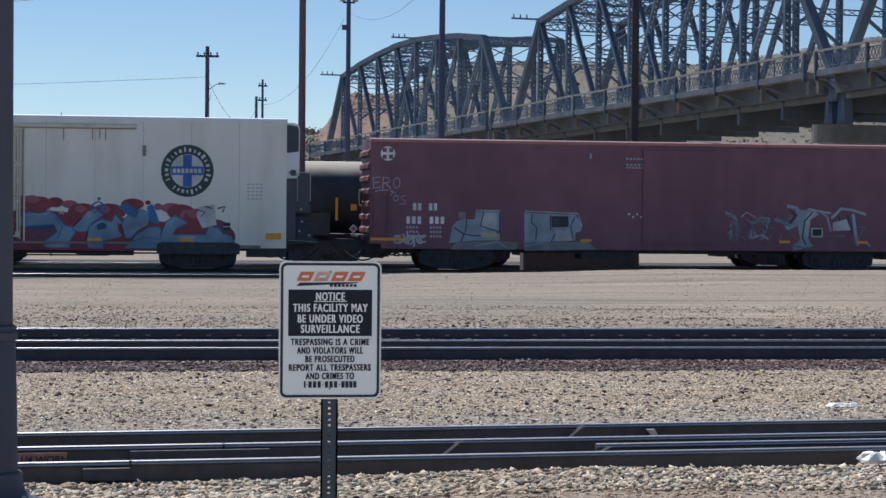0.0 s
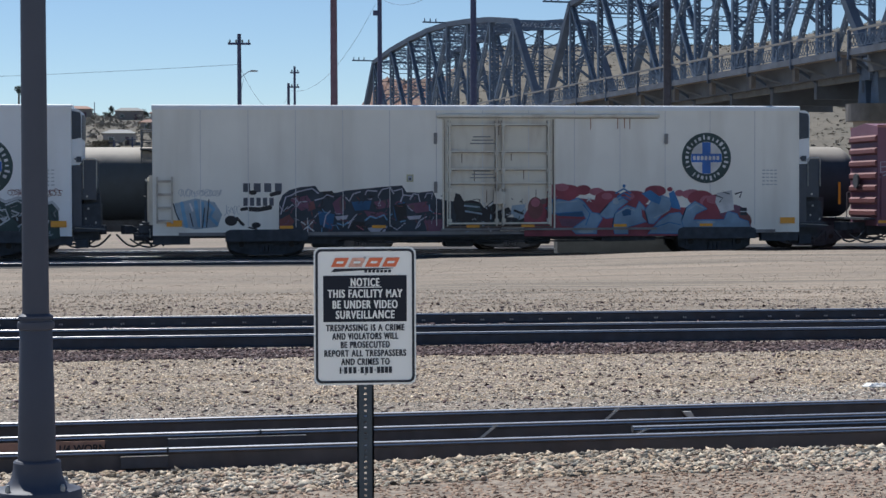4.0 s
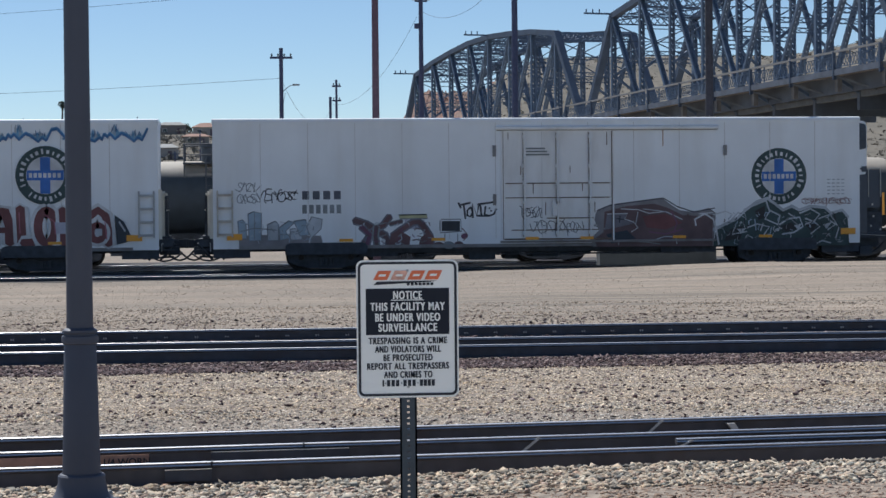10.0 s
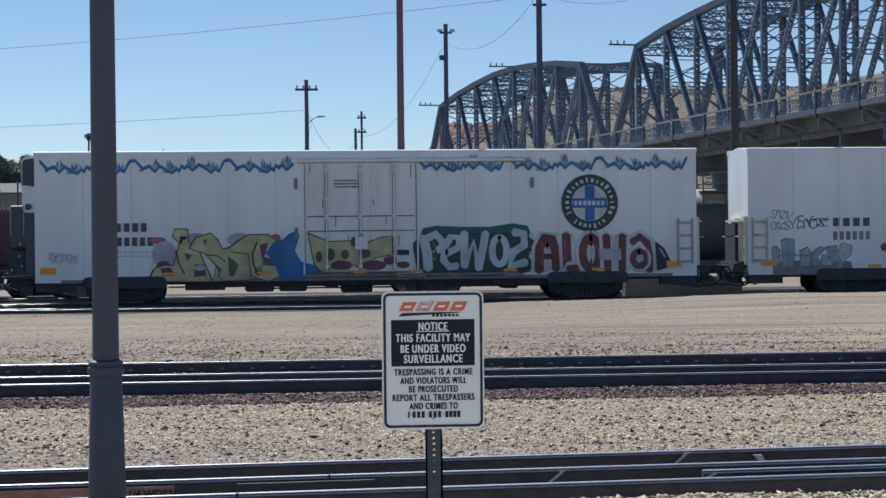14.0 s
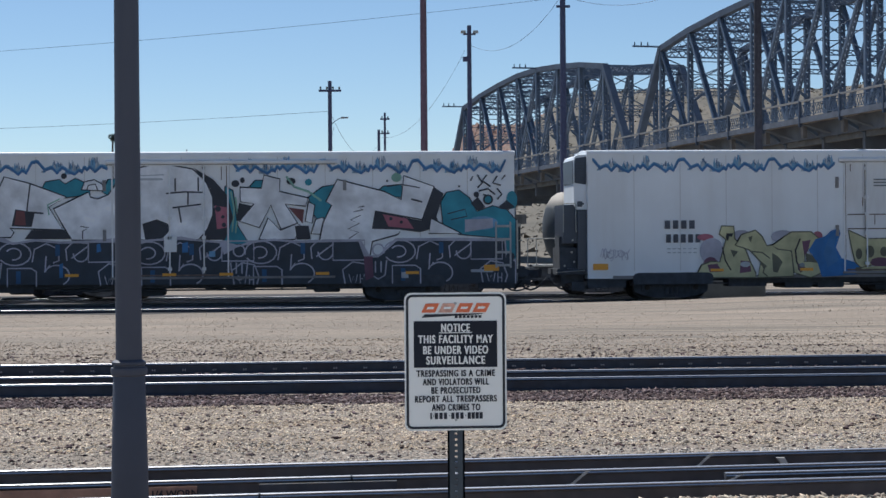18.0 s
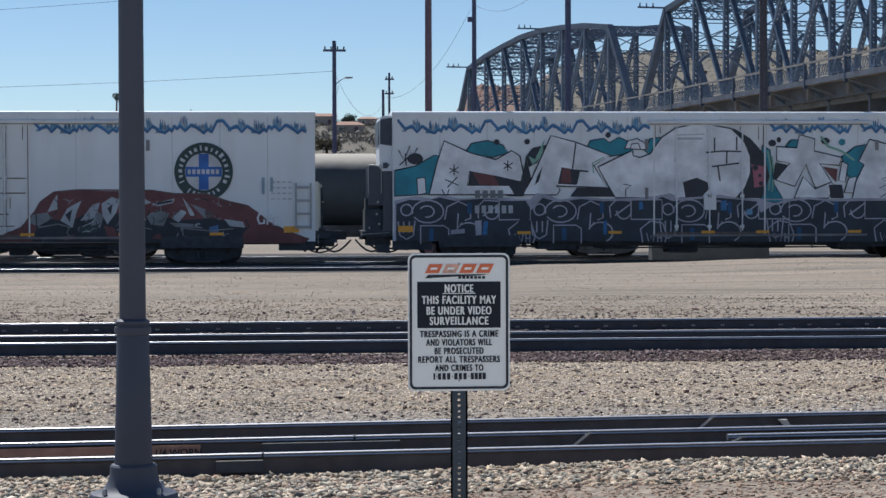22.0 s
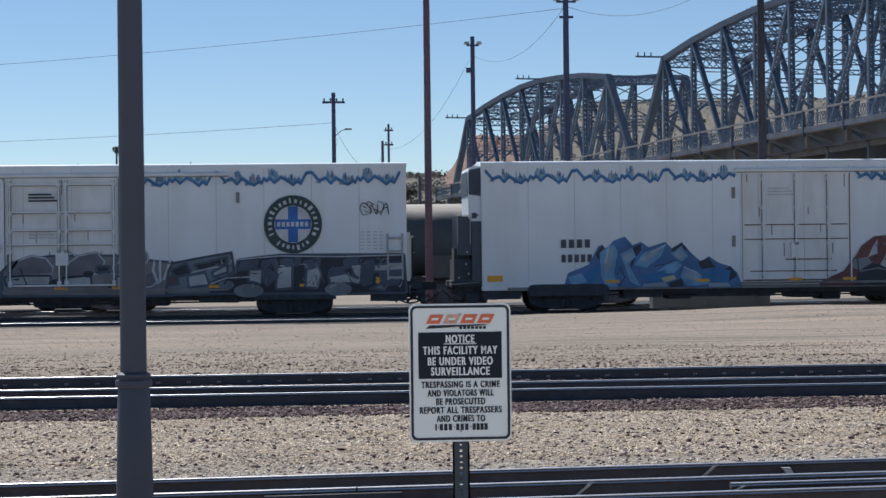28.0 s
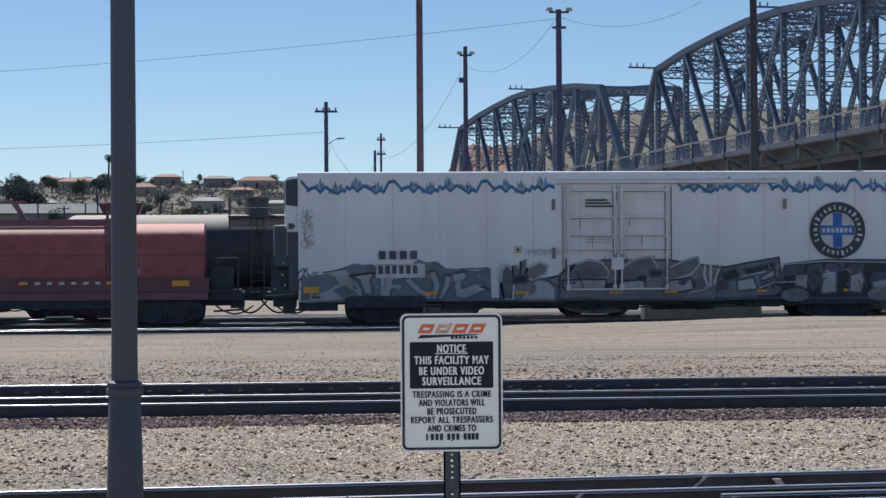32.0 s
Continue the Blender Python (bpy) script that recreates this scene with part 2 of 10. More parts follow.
def ground_z(x, y):
    z = -0.2
    # the dirt strip, swelling to a low bank along its far edge
    z += 0.05 * smooth(34.5, 38, y) * (1 - smooth(60, 62.5, y))
    z += smooth(44, 60.5, y) * (1 - smooth(61, 64.5, y)) * (0.22 * smooth(3.5, 9, x) + 0.16 * smooth(9, 17, x))
    z -= 0.24 * smooth(62.5, 64.9, y) * (1 - smooth(89.5, 95, y))
    z += 0.20 * smooth(15.3, 14.75, y) * (0.5 + 0.5 * smooth(-1, 4, x)) if y < 15.2 else 0
    if y > 200:
        ang = x / y
        ridge = 0.0418 + 0.036 * smooth(0.09, 0.165, ang) + 0.019 * smooth(0.27, 0.41, ang)
        z += ridge * 640 * smooth(190, 640, y) ** 1.15
        z += 2.2 * noise.noise((x / 60, y / 60, 0)) * smooth(220, 400, y)
        z -= max(0.0, y - 640) * 0.035
    return z + 0.03 * noise.noise((x / 3.0, y / 3.0, 5)) + 0.012 * noise.noise((x * 1.4, y * 1.4, 9))


def ground():
    ys = [-300, -60, -10, 4, 9] + [9 + 0.4 * i for i in range(1, 66)] + [36 + 1.0 * i for i in range(0, 56)] + [92 + 12 * i for i in range(0, 70)] + [1000, 1500, 3500]
    cols = 150
    s = Shape()
    for y in ys:
        half = max(30.0, abs(y) * 0.95) if y < 900 else y * 1.2
        for i in range(cols + 1):
            k = i / cols * 2 - 1
            x = half * (0.45 * k + 0.55 * k * k * k) + 0.12 * max(y, 0)
            s.v.append((x, y, ground_z(x, y)))
    for j in range(len(ys) - 1):
        for i in range(cols):
            a = j * (cols + 1) + i
            s.f.append((a, a + 1, a + cols + 2, a + cols + 1))
    ob = part("ground", s, M["dirt"], None, "", True)
    return tagged(ob, "pale tan dirt and gravel yard ground rising to dry hills", "ground", kind="structure")


ground()
# unseen platform under the camera, made pale to bounce light at the sign
bounce_slab = thing("platform", "unseen pale concrete platform added to bounce light at the sign", "platform", kind="structure")
for i in range(12):
    part("slab", Shape().box(-24 + 4 * i, -20.02 + 4 * i, -9, 7.9, -0.3, 0.06), M["platform"], bounce_slab)

RAIL_PROFILE = [(-0.07, -0.18), (0.07, -0.18), (0.07, -0.17), (0.018, -0.15), (0.012, -0.045), (0.036, -0.03), (0.036, -0.004), (0.03, 0.0),
                (-0.03, 0.0), (-0.036, -0.004), (-0.036, -0.03), (-0.012, -0.045), (-0.018, -0.15), (-0.07, -0.17)]

# worn crown of the rail head
CROWN = [(-0.041, -0.022), (-0.034, -0.010), (-0.010, 0.0025), (0.0, 0.004), (0.018, 0.004), (0.034, 0.0), (0.03, -0.02), (-0.03, -0.02)]


def rail_line(parent, x0, y0, x1, y1, worn=True, name="rail", mat="rail", z=0.0):
    a, b = Vector((x0, y0, z)), Vector((x1, y1, z))
    d = (b - a).normalized()
    n = Vector((-d.y, d.x, 0))
    s = Shape()
    k = len(RAIL_PROFILE)
    s.add([p + n * u + Vector((0, 0, v)) for p in (a, b) for u, v in RAIL_PROFILE],
          [(i, (i + 1) % k, k + (i + 1) % k, k + i) for i in range(k)] + [tuple(range(k - 1, -1, -1)), tuple(range(k, 2 * k))])
    ob = part(name, s, M[mat], parent)
    if worn:
        h = Shape()
        h.add([p + n * u + Vector((0, 0, v)) for p in (a, b) for u, v in CROWN],
              [(i, (i + 1) % 8, 8 + (i + 1) % 8, 8 + i) for i in range(8)])
        part("running_surface", h, M["rail_head"], ob, "polished rail head")
    return ob


def track(label, rails, x0=-60, x1=110, tie_from=None, tie_to=None, spacing=0.5, slope=0.0, z=0.0):
    t = thing("railway_track", label, "railway track", kind="structure")
    for y, worn in rails:
        rail_line(t, x0, y + slope * x0, x1, y + slope * x1, worn, "rail", "rail_near" if y < 20 else "rail", z)
    if tie_from is not None:
        y0, y1 = tie_from, tie_to
        me = Shape().box(-0.11, 0.11, y0, y1, -0.33, -0.185).mesh("tie", M["tie"])
        n = int((40 if y0 < 40 else 60) / spacing)
        for i in range(n):
            x = (-10 if y0 < 40 else -20) + i * spacing
            o = part("tie", me, None, t)
            o.location = (x, slope * x, 0.0)
    return t


#---- near turnout, two yard tracks, then the tracks before and under the train
track("rusty steel rails of a yard turnout in gravel", [(15.52, True), (16.55, True), (17.6, True)], -25, 45, slope=0.08)
track("dark steel yard track with polished rail heads", [(28.25, True), (29.85, True)], -45, 80)
track("dark steel yard track half buried in gravel", [(32.9, True)], -45, 80)
track("dark steel yard track beside the dirt strip", [(66.0, True), (67.43, True)], -70, 120, z=FAR_Z)
# oily ballast beds under the far tracks, train shade put into their colour
M["bed"] = material("track_bed", (0.050, 0.045, 0.044), 0.95, grain=9, spread=0.5, stain=0.6, stain_scale=0.5, stain_colour=(0.035, 0.032, 0.032), bump=0.6, bump_scale=14)


def bed(y0, y1, top, label):
    s = Shape()
    n = 90
    rows = [(y0 - 0.5, -0.45), (y0, top)] + [(y0 + (y1 - y0) * i / 8, top + 0.015) for i in range(1, 8)] + [(y1, top), (y1 + 0.5, -0.45)]
    for y, z in rows:
        for i in range(n + 1):
            x = -70 + 190 * i / n
            s.v.append((x, y + 0.12 * noise.noise((x * 0.7, y, 1)), z + 0.02 * noise.noise((x, y, 2))))
    for j in range(len(rows) - 1):
        for i in range(n):
            a = j * (n + 1) + i
            s.f.append((a, a + 1, a + n + 2, a + n + 1))
    tagged(part("track_bed", s, M["bed"]), label, "track bed", kind="structure")


bed(64.9, 89.5, -0.29, "oily ballast bed under the far tracks, darkened for train shade")
track("dark steel track under the freight train", [(TRAIN_Y - 0.72, True), (TRAIN_Y + 0.72, True)], -190, 190, z=FAR_Z)
track("dark steel track under the tank cars", [(TANK_Y - 0.72, True), (TANK_Y + 0.72, True)], -90, 120, z=FAR_Z)


# ---- the steel truss bridge ----
M["chord"] = material("pale_grey_steel", (0.15, 0.16, 0.17), 0.8, grain=2, spread=0.2, stain=0.4, stain_scale=0.6)
M["rail_pale"] = material("handrail_pale", (0.27, 0.265, 0.26), 0.8, grain=2, spread=0.15)
M["old_concrete"] = material("old_concrete", (0.20, 0.19, 0.18), 0.9, grain=2, spread=0.2, stain=0.5, stain_scale=0.7)
BX, BY, BPHI, BG, BZ = 20.2, 228.8, 0.205, 0.022, 8.53


def bridge_pose(s):
    u = (math.sin(BPHI), -math.cos(BPHI))
    m = Matrix(((u[0], -u[1], 0, BX + u[0] * s), (u[1], u[0], 0, BY + u[1] * s), (0, 0, 1, BZ + BG * s), (0, 0, 0, 1)))
    return m


def laced(s, a, b, w, d, gap=0.55):
    """two channels, one on each face across the bridge, joined by crossed lacing bars so that light shows between"""
    a, b = Vector(a), Vector(b)
    ax = (b - a).normalized()
    side = Vector((0, 1, 0))
    face = ax.cross(side)
    for k in (-1, 1):
        s.beam(a + side * k * (w / 2 - 0.06), b + side * k * (w / 2 - 0.06), 0.10, d, face)
    n = max(2, int((b - a).length / gap))
    for i in range(n):
        p, q = a.lerp(b, i / n), a.lerp(b, (i + 1) / n)
        for k in (-1, 1):
            s.beam(p - side * k * (w / 2 - 0.1), q + side * k * (w / 2 - 0.1), 0.07, d * 0.8, face)
    return s


def lattice(s, a, b, depth, bar, n):
    """a lattice girder: two flanges and zigzag web"""
    a, b = Vector(a), Vector(b)
    dz = Vector((0, 0, depth))
    s.beam(a, b, bar, bar)
    s.beam(a - dz, b - dz, bar, bar)
    for i in range(n):
        p, q = a.lerp(b, i / n), a.lerp(b, (i + 1) / n)
        s.beam(p, q - dz, bar * 0.6, bar * 0.6)
        s.beam(q, p - dz, bar * 0.6, bar * 0.6)
    return s


def truss_span(s0, length, heights, label):
    t = thing("truss_bridge_span", label, "bridge", "spans of the road bridge")
    t.matrix_world = bridge_pose(s0)
    n = len(heights) + 1
    p = length / n
    W = 7.6
    g = BG
    def lo(i, y):
        return Vector((i * p, y, g * i * p))
    def hi(i, y):
        return Vector((i * p, y, g * i * p + heights[i - 1]))
    for y in (0.0, W):
        part("end_post", Shape().beam(lo(0, y), hi(1, y), 0.5, 0.62, (0, 1, 0)), M["steel_dark"], t)
        part("end_post", Shape().beam(lo(n, y), hi(n - 1, y), 0.5, 0.62, (0, 1, 0)), M["steel_dark"], t)
        for i in range(1, n - 1):
            part("top_chord", Shape().beam(hi(i, y), hi(i + 1, y), 0.5, 0.55, (0, 1, 0)), M["steel_dark"], t)
        part("bottom_chord", Shape().beam(lo(0, y) - Vector((0, 0, 1.5)), lo(n, y) - Vector((0, 0, 1.5)), 0.45, 0.42), M["chord"], t, "pale grey bottom chord")
        for i in range(1, n):
            part("vertical_post", laced(Shape(), lo(i, y), hi(i, y), 0.48, 0.28, 0.44), M["steel"], t)
        for i in range(1, n - 1):
            a, b = (hi(i, y), lo(i + 1, y)) if i < n / 2 - 0.6 else (hi(i + 1, y), lo(i, y))
            part("diagonal", laced(Shape(), a, b, 0.44, 0.24, 0.42), M["steel"], t)
            if abs(i + 0.5 - n / 2) < 0.6:
                a, b = hi(i, y), lo(i + 1, y)
                part("diagonal", laced(Shape(), a, b, 0.40, 0.22, 0.42), M["steel"], t)
    for i in range(1, n):
        part("sway_strut", lattice(Shape(), hi(i, 0), hi(i, W), 0.7, 0.12, 12), M["steel"], t)
        up = Vector((0, 0, 4.9))
        part("lower_strut", lattice(Shape(), lo(i, 0) + up, lo(i, W) + up, 0.35, 0.08, 10), M["steel"], t)
        for y0, y1 in ((0, W), (W, 0)):
            part("sway_brace", Shape().beam(hi(i, y0) - Vector((0, 0, 0.7)), lo(i, y1) + up, 0.09, 0.09), M["steel"], t)
        mid = (hi(i, 0).z - lo(i, 0).z + 4.2) / 2
        part("sway_rail", Shape().beam(lo(i, 0) + Vector((0, 0, mid)), lo(i, W) + Vector((0, 0, mid)), 0.07, 0.07), M["steel_dark"], t)
        for y0, y1 in ((0, 1.7), (W, W - 1.7)):
            part("knee_brace", Shape().beam(lo(i, y0) + Vector((0, 0, 3.3)), lo(i, y1) + Vector((0, 0, 4.5)), 0.2, 0.2), M["steel"], t)
        if i < n - 1:
            part("lateral_brace", lattice(Shape(), hi(i, 0), hi(i + 1, W), 0.45, 0.085, 14), M["steel"], t)
            part("lateral_brace", lattice(Shape(), hi(i, W), hi(i + 1, 0), 0.45, 0.085, 14), M["steel"], t)
            m0, m1 = hi(i, 0).lerp(hi(i + 1, 0), 0.5), hi(i, W).lerp(hi(i + 1, W), 0.5)
            part("middle_strut", lattice(Shape(), m0, m1, 0.6, 0.085, 12), M["steel"], t)
    # cable arms with insulators on the near truss
    for i in (1, 5):
        c = hi(i, 0)
        a = part("cable_arm", Shape().box(c.x - 0.07, c.x + 0.07, -2.7, 0.2, c.z + 0.1, c.z + 0.24), M["steel"], t)
        for k in (-2.5, -1.9, -1.3):
            part("insulator", Shape().tube((c.x, k, c.z + 0.24), (c.x, k, c.z + 0.55), 0.07, 0.05, 8), M["steel"], a)
    # deck, floor beams, sidewalk brackets
    def plank(y0, y1, z0, z1, name, mat):
        s = Shape()
        s.add([(x, y, g * x + z) for x in (0, length) for y in (y0, y1) for z in (z0, z1)],
              [(0, 1, 3, 2), (4, 6, 7, 5), (0, 4, 5, 1), (2, 3, 7, 6), (0, 2, 6, 4), (1, 5, 7, 3)])
        return part(name, s, mat, t)
    plank(-2.1, W + 0.4, -0.22, 0.0, "deck_slab", M["concrete"])
    plank(-2.16, -1.95, -0.36, 0.04, "sidewalk_fascia", M["fascia_pale"])
    for i in range(0, n + 1):
        c = lo(i, 0)
        part("floor_beam", Shape().box(c.x - 0.16, c.x + 0.16, -0.3, W + 0.3, c.z - 2.55, c.z - 0.24), M["fascia"], t)
        part("bracket_end", Shape().box(c.x - 0.17, c.x + 0.17, -1.94, -1.6, c.z - 1.4, c.z - 0.38), M["old_concrete"], t, "pale grey bracket end")
        part("sidewalk_bracket", Shape().beam((c.x, -2.0, c.z - 0.42), (c.x, -0.2, c.z - 1.45), 0.16, 0.2), M["steel"], t)
        if i < n:
            e = lo(i + 1, 0)
            part("fascia_strut", Shape().beam((c.x + 0.25, -1.98, c.z - 0.45), (c.x + p * 0.42, -0.4, c.z + g * p * 0.42 - 1.4), 0.1, 0.12), M["chord"], t)
    for y in (-0.6, 0.9, 2.4, 3.8, 5.2, 6.7):
        plank(y - 0.14, y + 0.14, -1.35, -0.23, "stringer", M["fascia"])
    # railing
    r = thing("bridge_railing", "steel bridge railing with lattice panels", "railing", "railings of the road bridge")
    r.matrix_world = bridge_pose(s0)
    wide = Shape().box(-0.08, 0.08, -2.2, -2.0, -0.62, 1.2).mesh("post", M["steel_dark"])
    thin = Shape().box(-0.03, 0.03, -2.08, -2.0, 0.0, 1.2).mesh("post", M["steel"])
    m = 3 * n
    for i in range(m + 1):
        x = min(max(i * length / m, 0.1), length - 0.1)
        o = part("post", thin if i % 3 else wide, None, r)
        o.location = (x, 0, g * x)
    def rail(z0, z1, wd, name, mat):
        s = Shape()
        s.add([(x, y, g * x + z) for x in (0, length) for y in (-2.04 - wd / 2, -2.04 + wd / 2) for z in (z0, z1)],
              [(0, 1, 3, 2), (4, 6, 7, 5), (0, 4, 5, 1), (2, 3, 7, 6), (0, 2, 6, 4), (1, 5, 7, 3)])
        part(name, s, mat, r)
    rail(1.14, 1.27, 0.16, "handrail", M["rail_pale"])
    rail(0.88, 0.93, 0.05, "middle_rail", M["steel"])
    rail(0.16, 0.21, 0.05, "bottom_rail", M["steel"])
    web = Shape()
    k = int(length / 0.36)
    for i in range(k):
        x0, x1 = i * length / k, (i + 1) * length / k
        web.beam((x0, -2.04, g * x0 + 0.2), (x1, -2.04, g * x1 + 0.9), 0.035, 0.035)
        web.beam((x0, -2.04, g * x0 + 0.9), (x1, -2.04, g * x1 + 0.2), 0.035, 0.035)
    part("lattice_panel", web, M["steel"], r)
    return t


HE = [8.5, 9.3, 9.8, 10.15, 10.15, 9.8, 9.3, 8.5]
truss_span(0.0, 56.0, HE, "dark steel through truss road bridge span")
truss_span(57.2, 53.6, HE, "dark steel through truss road bridge span")
truss_span(112.0, 53.6, HE, "dark steel through truss road bridge span")


def pier(s):
    m = bridge_pose(s)
    t = thing("bridge_pier", "weathered concrete bridge pier", "bridge pier", "piers of the road bridge")
    t.matrix_world = Matrix.Translation((m.translation.x, m.translation.y, 0)) @ Matrix.Rotation(BPHI, 4, "Z")
    top = m.translation.z - 3.3
    # in this pose x runs across the bridge
    part("shaft", Shape().box(-0.9, 8.6, -0.8, 0.8, -0.3, top - 0.9), M["concrete"], t)
    cap = [(x + 1.15 * math.cos(radians(a)), 1.15 * math.sin(radians(a))) for x, r in ((8.4, range(-90, 91, 15)), (-0.6, range(90, 271, 15))) for a in r]
    part("cap", Shape().prism(cap, top - 1.1, top, "z"), M["old_concrete"], t, "round ended concrete cap")
    part("tower_frame", Shape().beam((0, 0, top), (7.6, 0, top + 2.7), 0.25, 0.25).beam((7.6, 0, top), (0, 0, top + 2.7), 0.25, 0.25).box(-0.5, 8.1, -0.5, 0.5, top + 1.5, top + 2.9), M["steel"], t, "dark steel bearing frame")
    for x in (0.0, 7.6):
        for k in (-0.75, 0.75):
            part("bearing", Shape().prism([(-0.5 + k, 0), (0.5 + k, 0), (0.2 + k, 2.8), (-0.2 + k, 2.8)], x - 0.3, x + 0.3).add([], []), M["steel"], t).location = (0, 0, top)
    return t


for s in (-0.6, 56.6, 111.4, 166.2):
    pier(s)


# ---- poles ----
def pole(x, y, h, r, mat, label):
    t = thing("utility_pole", label, "utility pole", "", (x, y, ground_z(x, y) - 0.1))
    part("shaft", Shape().tube((0, 0, 0), (0, 0, h), r * 1.1, r * 0.85, 12), mat, t, smooth=True)
    return t


# ---- the train ----
def S(t):
    return 4.3779 * t + 0.006282 * t ** 2 + 0.0002254 * t ** 3 - 0.00000331 * t ** 4


def paint_mat(name, colour, rough=0.55):
    if name not in M:
        M[name] = material(name, colour, rough, grain=1.6, spread=0.28, stain=0.35, stain_scale=0.9)
    return M[name]


for _n, _c in (("p_white", (0.82, 0.83, 0.86)), ("p_black", (0.02, 0.02, 0.025)), ("p_navy", (0.030, 0.043, 0.064)), ("p_blue", (0.045, 0.175, 0.40)),
               ("p_sky", (0.17, 0.355, 0.55)), ("p_pale", (0.30, 0.38, 0.46)), ("p_red", (0.25, 0.048, 0.075)), ("p_maroon", (0.165, 0.058, 0.062)),
               ("p_pink", (0.36, 0.12, 0.165)), ("p_teal", (0.04, 0.26, 0.345)), ("p_green", (0.035, 0.065, 0.068)), ("p_yellow", (0.52, 0.50, 0.29)), ("p_olive", (0.12, 0.12, 0.085)),
               ("p_grey", (0.22, 0.24, 0.26)), ("p_lilac", (0.42, 0.42, 0.50)), ("p_purple", (0.16, 0.07, 0.12)), ("p_cross", (0.045, 0.15, 0.48)),
               ("p_band", (0.025, 0.10, 0.23)), ("p_mark", (0.03, 0.035, 0.05)), ("p_brown", (0.125, 0.078, 0.085)), ("p_azure", (0.03, 0.16, 0.42)), ("p_silver", (0.45, 0.48, 0.52)),
               ("p_orange", (0.75, 0.34, 0.04)), ("p_dim", (0.60, 0.61, 0.63)), ("p_rust", (0.30, 0.14, 0.07)), ("p_mint", (0.25, 0.45, 0.36)),
               ("p_steel", (0.20, 0.31, 0.44)), ("p_dirtgrey", (0.23, 0.22, 0.235)), ("p_lilacdark", (0.17, 0.165, 0.20)), ("p_teal2", (0.03, 0.13, 0.14)), ("p_silver2", (0.56, 0.61, 0.67)),
               ("p_denim", (0.075, 0.17, 0.36)), ("p_denim2", (0.075, 0.10, 0.145)), ("p_slate", (0.17, 0.205, 0.235)), ("p_putty", (0.41, 0.425, 0.44)), ("p_umber", (0.155, 0.082, 0.088)), ("p_letter", (0.085, 0.095, 0.125))):
    paint_mat(_n, _c)
M["p_orange"] = material("reflector_orange", (0.80, 0.36, 0.03), 0.35, grain=6, spread=0.05)


class Paint:
    """flat coats of paint on the camera side of a car body, each coat a hair over the one before. u runs from the body's left end, z from the rail."""

    def __init__(self, left, y):
        self.left, self.y, self.k, self.pieces, self.edge = left, y, 0, [], ""
        self.piece("marking", "plain painted marking")

    def piece(self, name, label):
        self.pieces.append((name, label, Shape(), []))

    def coat(self, verts, faces, mat):
        self.k += 1
        y = self.y - 0.003 - 0.00004 * self.k
        s, mats = self.pieces[-1][2:]
        s.add([(self.left + u, y, z) for u, z in verts], faces)
        mats += [mat] * len(faces)

    def poly(self, pts, mat):
        self.coat(pts, [tuple(range(len(pts)))], mat)
        if self.edge and len(pts) < 13 and max(a for a, b in pts) - min(a for a, b in pts) > 0.3:
            for q in zip(pts, list(pts[1:]) + [pts[0]]):
                self.line(list(q), 0.085, self.edge)

    def rect(self, u0, u1, z0, z1, mat):
        self.poly([(u0, z0), (u1, z0), (u1, z1), (u0, z1)], mat)

    def disc(self, u, z, r, mat, n=40, r2=None):
        self.poly([(u + r * math.cos(2 * math.pi * i / n), z + (r2 or r) * math.sin(2 * math.pi * i / n)) for i in range(n)], mat)

    def line(self, pts, w, mat, taper=1.0):
        """a brush stroke along pts"""
        v = [Vector(p) for p in pts]
        L, R = [], []
        for i, p in enumerate(v):
            d = (v[min(i + 1, len(v) - 1)] - v[max(i - 1, 0)])
            if d.length < 1e-6:
                d = Vector((1, 0))
            d.normalize()
            n = Vector((-d.y, d.x)) * w / 2 * (1 + (taper - 1) * i / max(1, len(v) - 1))
            L.append(p + n)
            R.append(p - n)
        m = len(v)
        d0, d1 = (v[0] - v[1]).normalized() * w * 0.3, (v[-1] - v[-2]).normalized() * w * 0.3 * taper
        self.coat([tuple(p) for p in L + R + [v[0] + d0, v[-1] + d1]],
                  [(i, i + 1, m + i + 1, m + i) for i in range(m - 1)] + [(0, m, 2 * m), (m - 1, 2 * m + 1, 2 * m - 1)], mat)

    def outlined(self, pts, mat, edge, w):
        """a filled shape with a brushed outline"""
        self.poly(pts, mat)
        self.line(list(pts) + [pts[0], pts[1]], w, edge)

    def banded(self, pts, mat, edge, w, rim):
        """a fat stroke with an edge of another colour on both sides"""
        self.line(pts, w + 2 * rim, edge)
        self.line(pts, w, mat)

    def apply(self, car, name=""):
        for own, label, s, mats in self.pieces:
            if not s.f:
                continue
            me = bpy.data.meshes.new(own)
            me.from_pydata(s.v, [], s.f)
            used = sorted(set(mats))
            for q in used:
                me.materials.append(M[q])
            me.polygons.foreach_set("material_index", [used.index(q) for q in mats])
            ob = part(name or own, me, None, car, label)
            if own in ("graffiti_piece", "marking", "scrawl", "zigzag_band"):
                tagged(ob, kind="stuff")
        self.pieces = []


def arc(cx, cz, rx, rz, a0, a1, n=9):
    return [(cx + rx * math.cos(radians(a0 + (a1 - a0) * i / (n - 1))), cz + rz * math.sin(radians(a0 + (a1 - a0) * i / (n - 1)))) for i in range(n)]


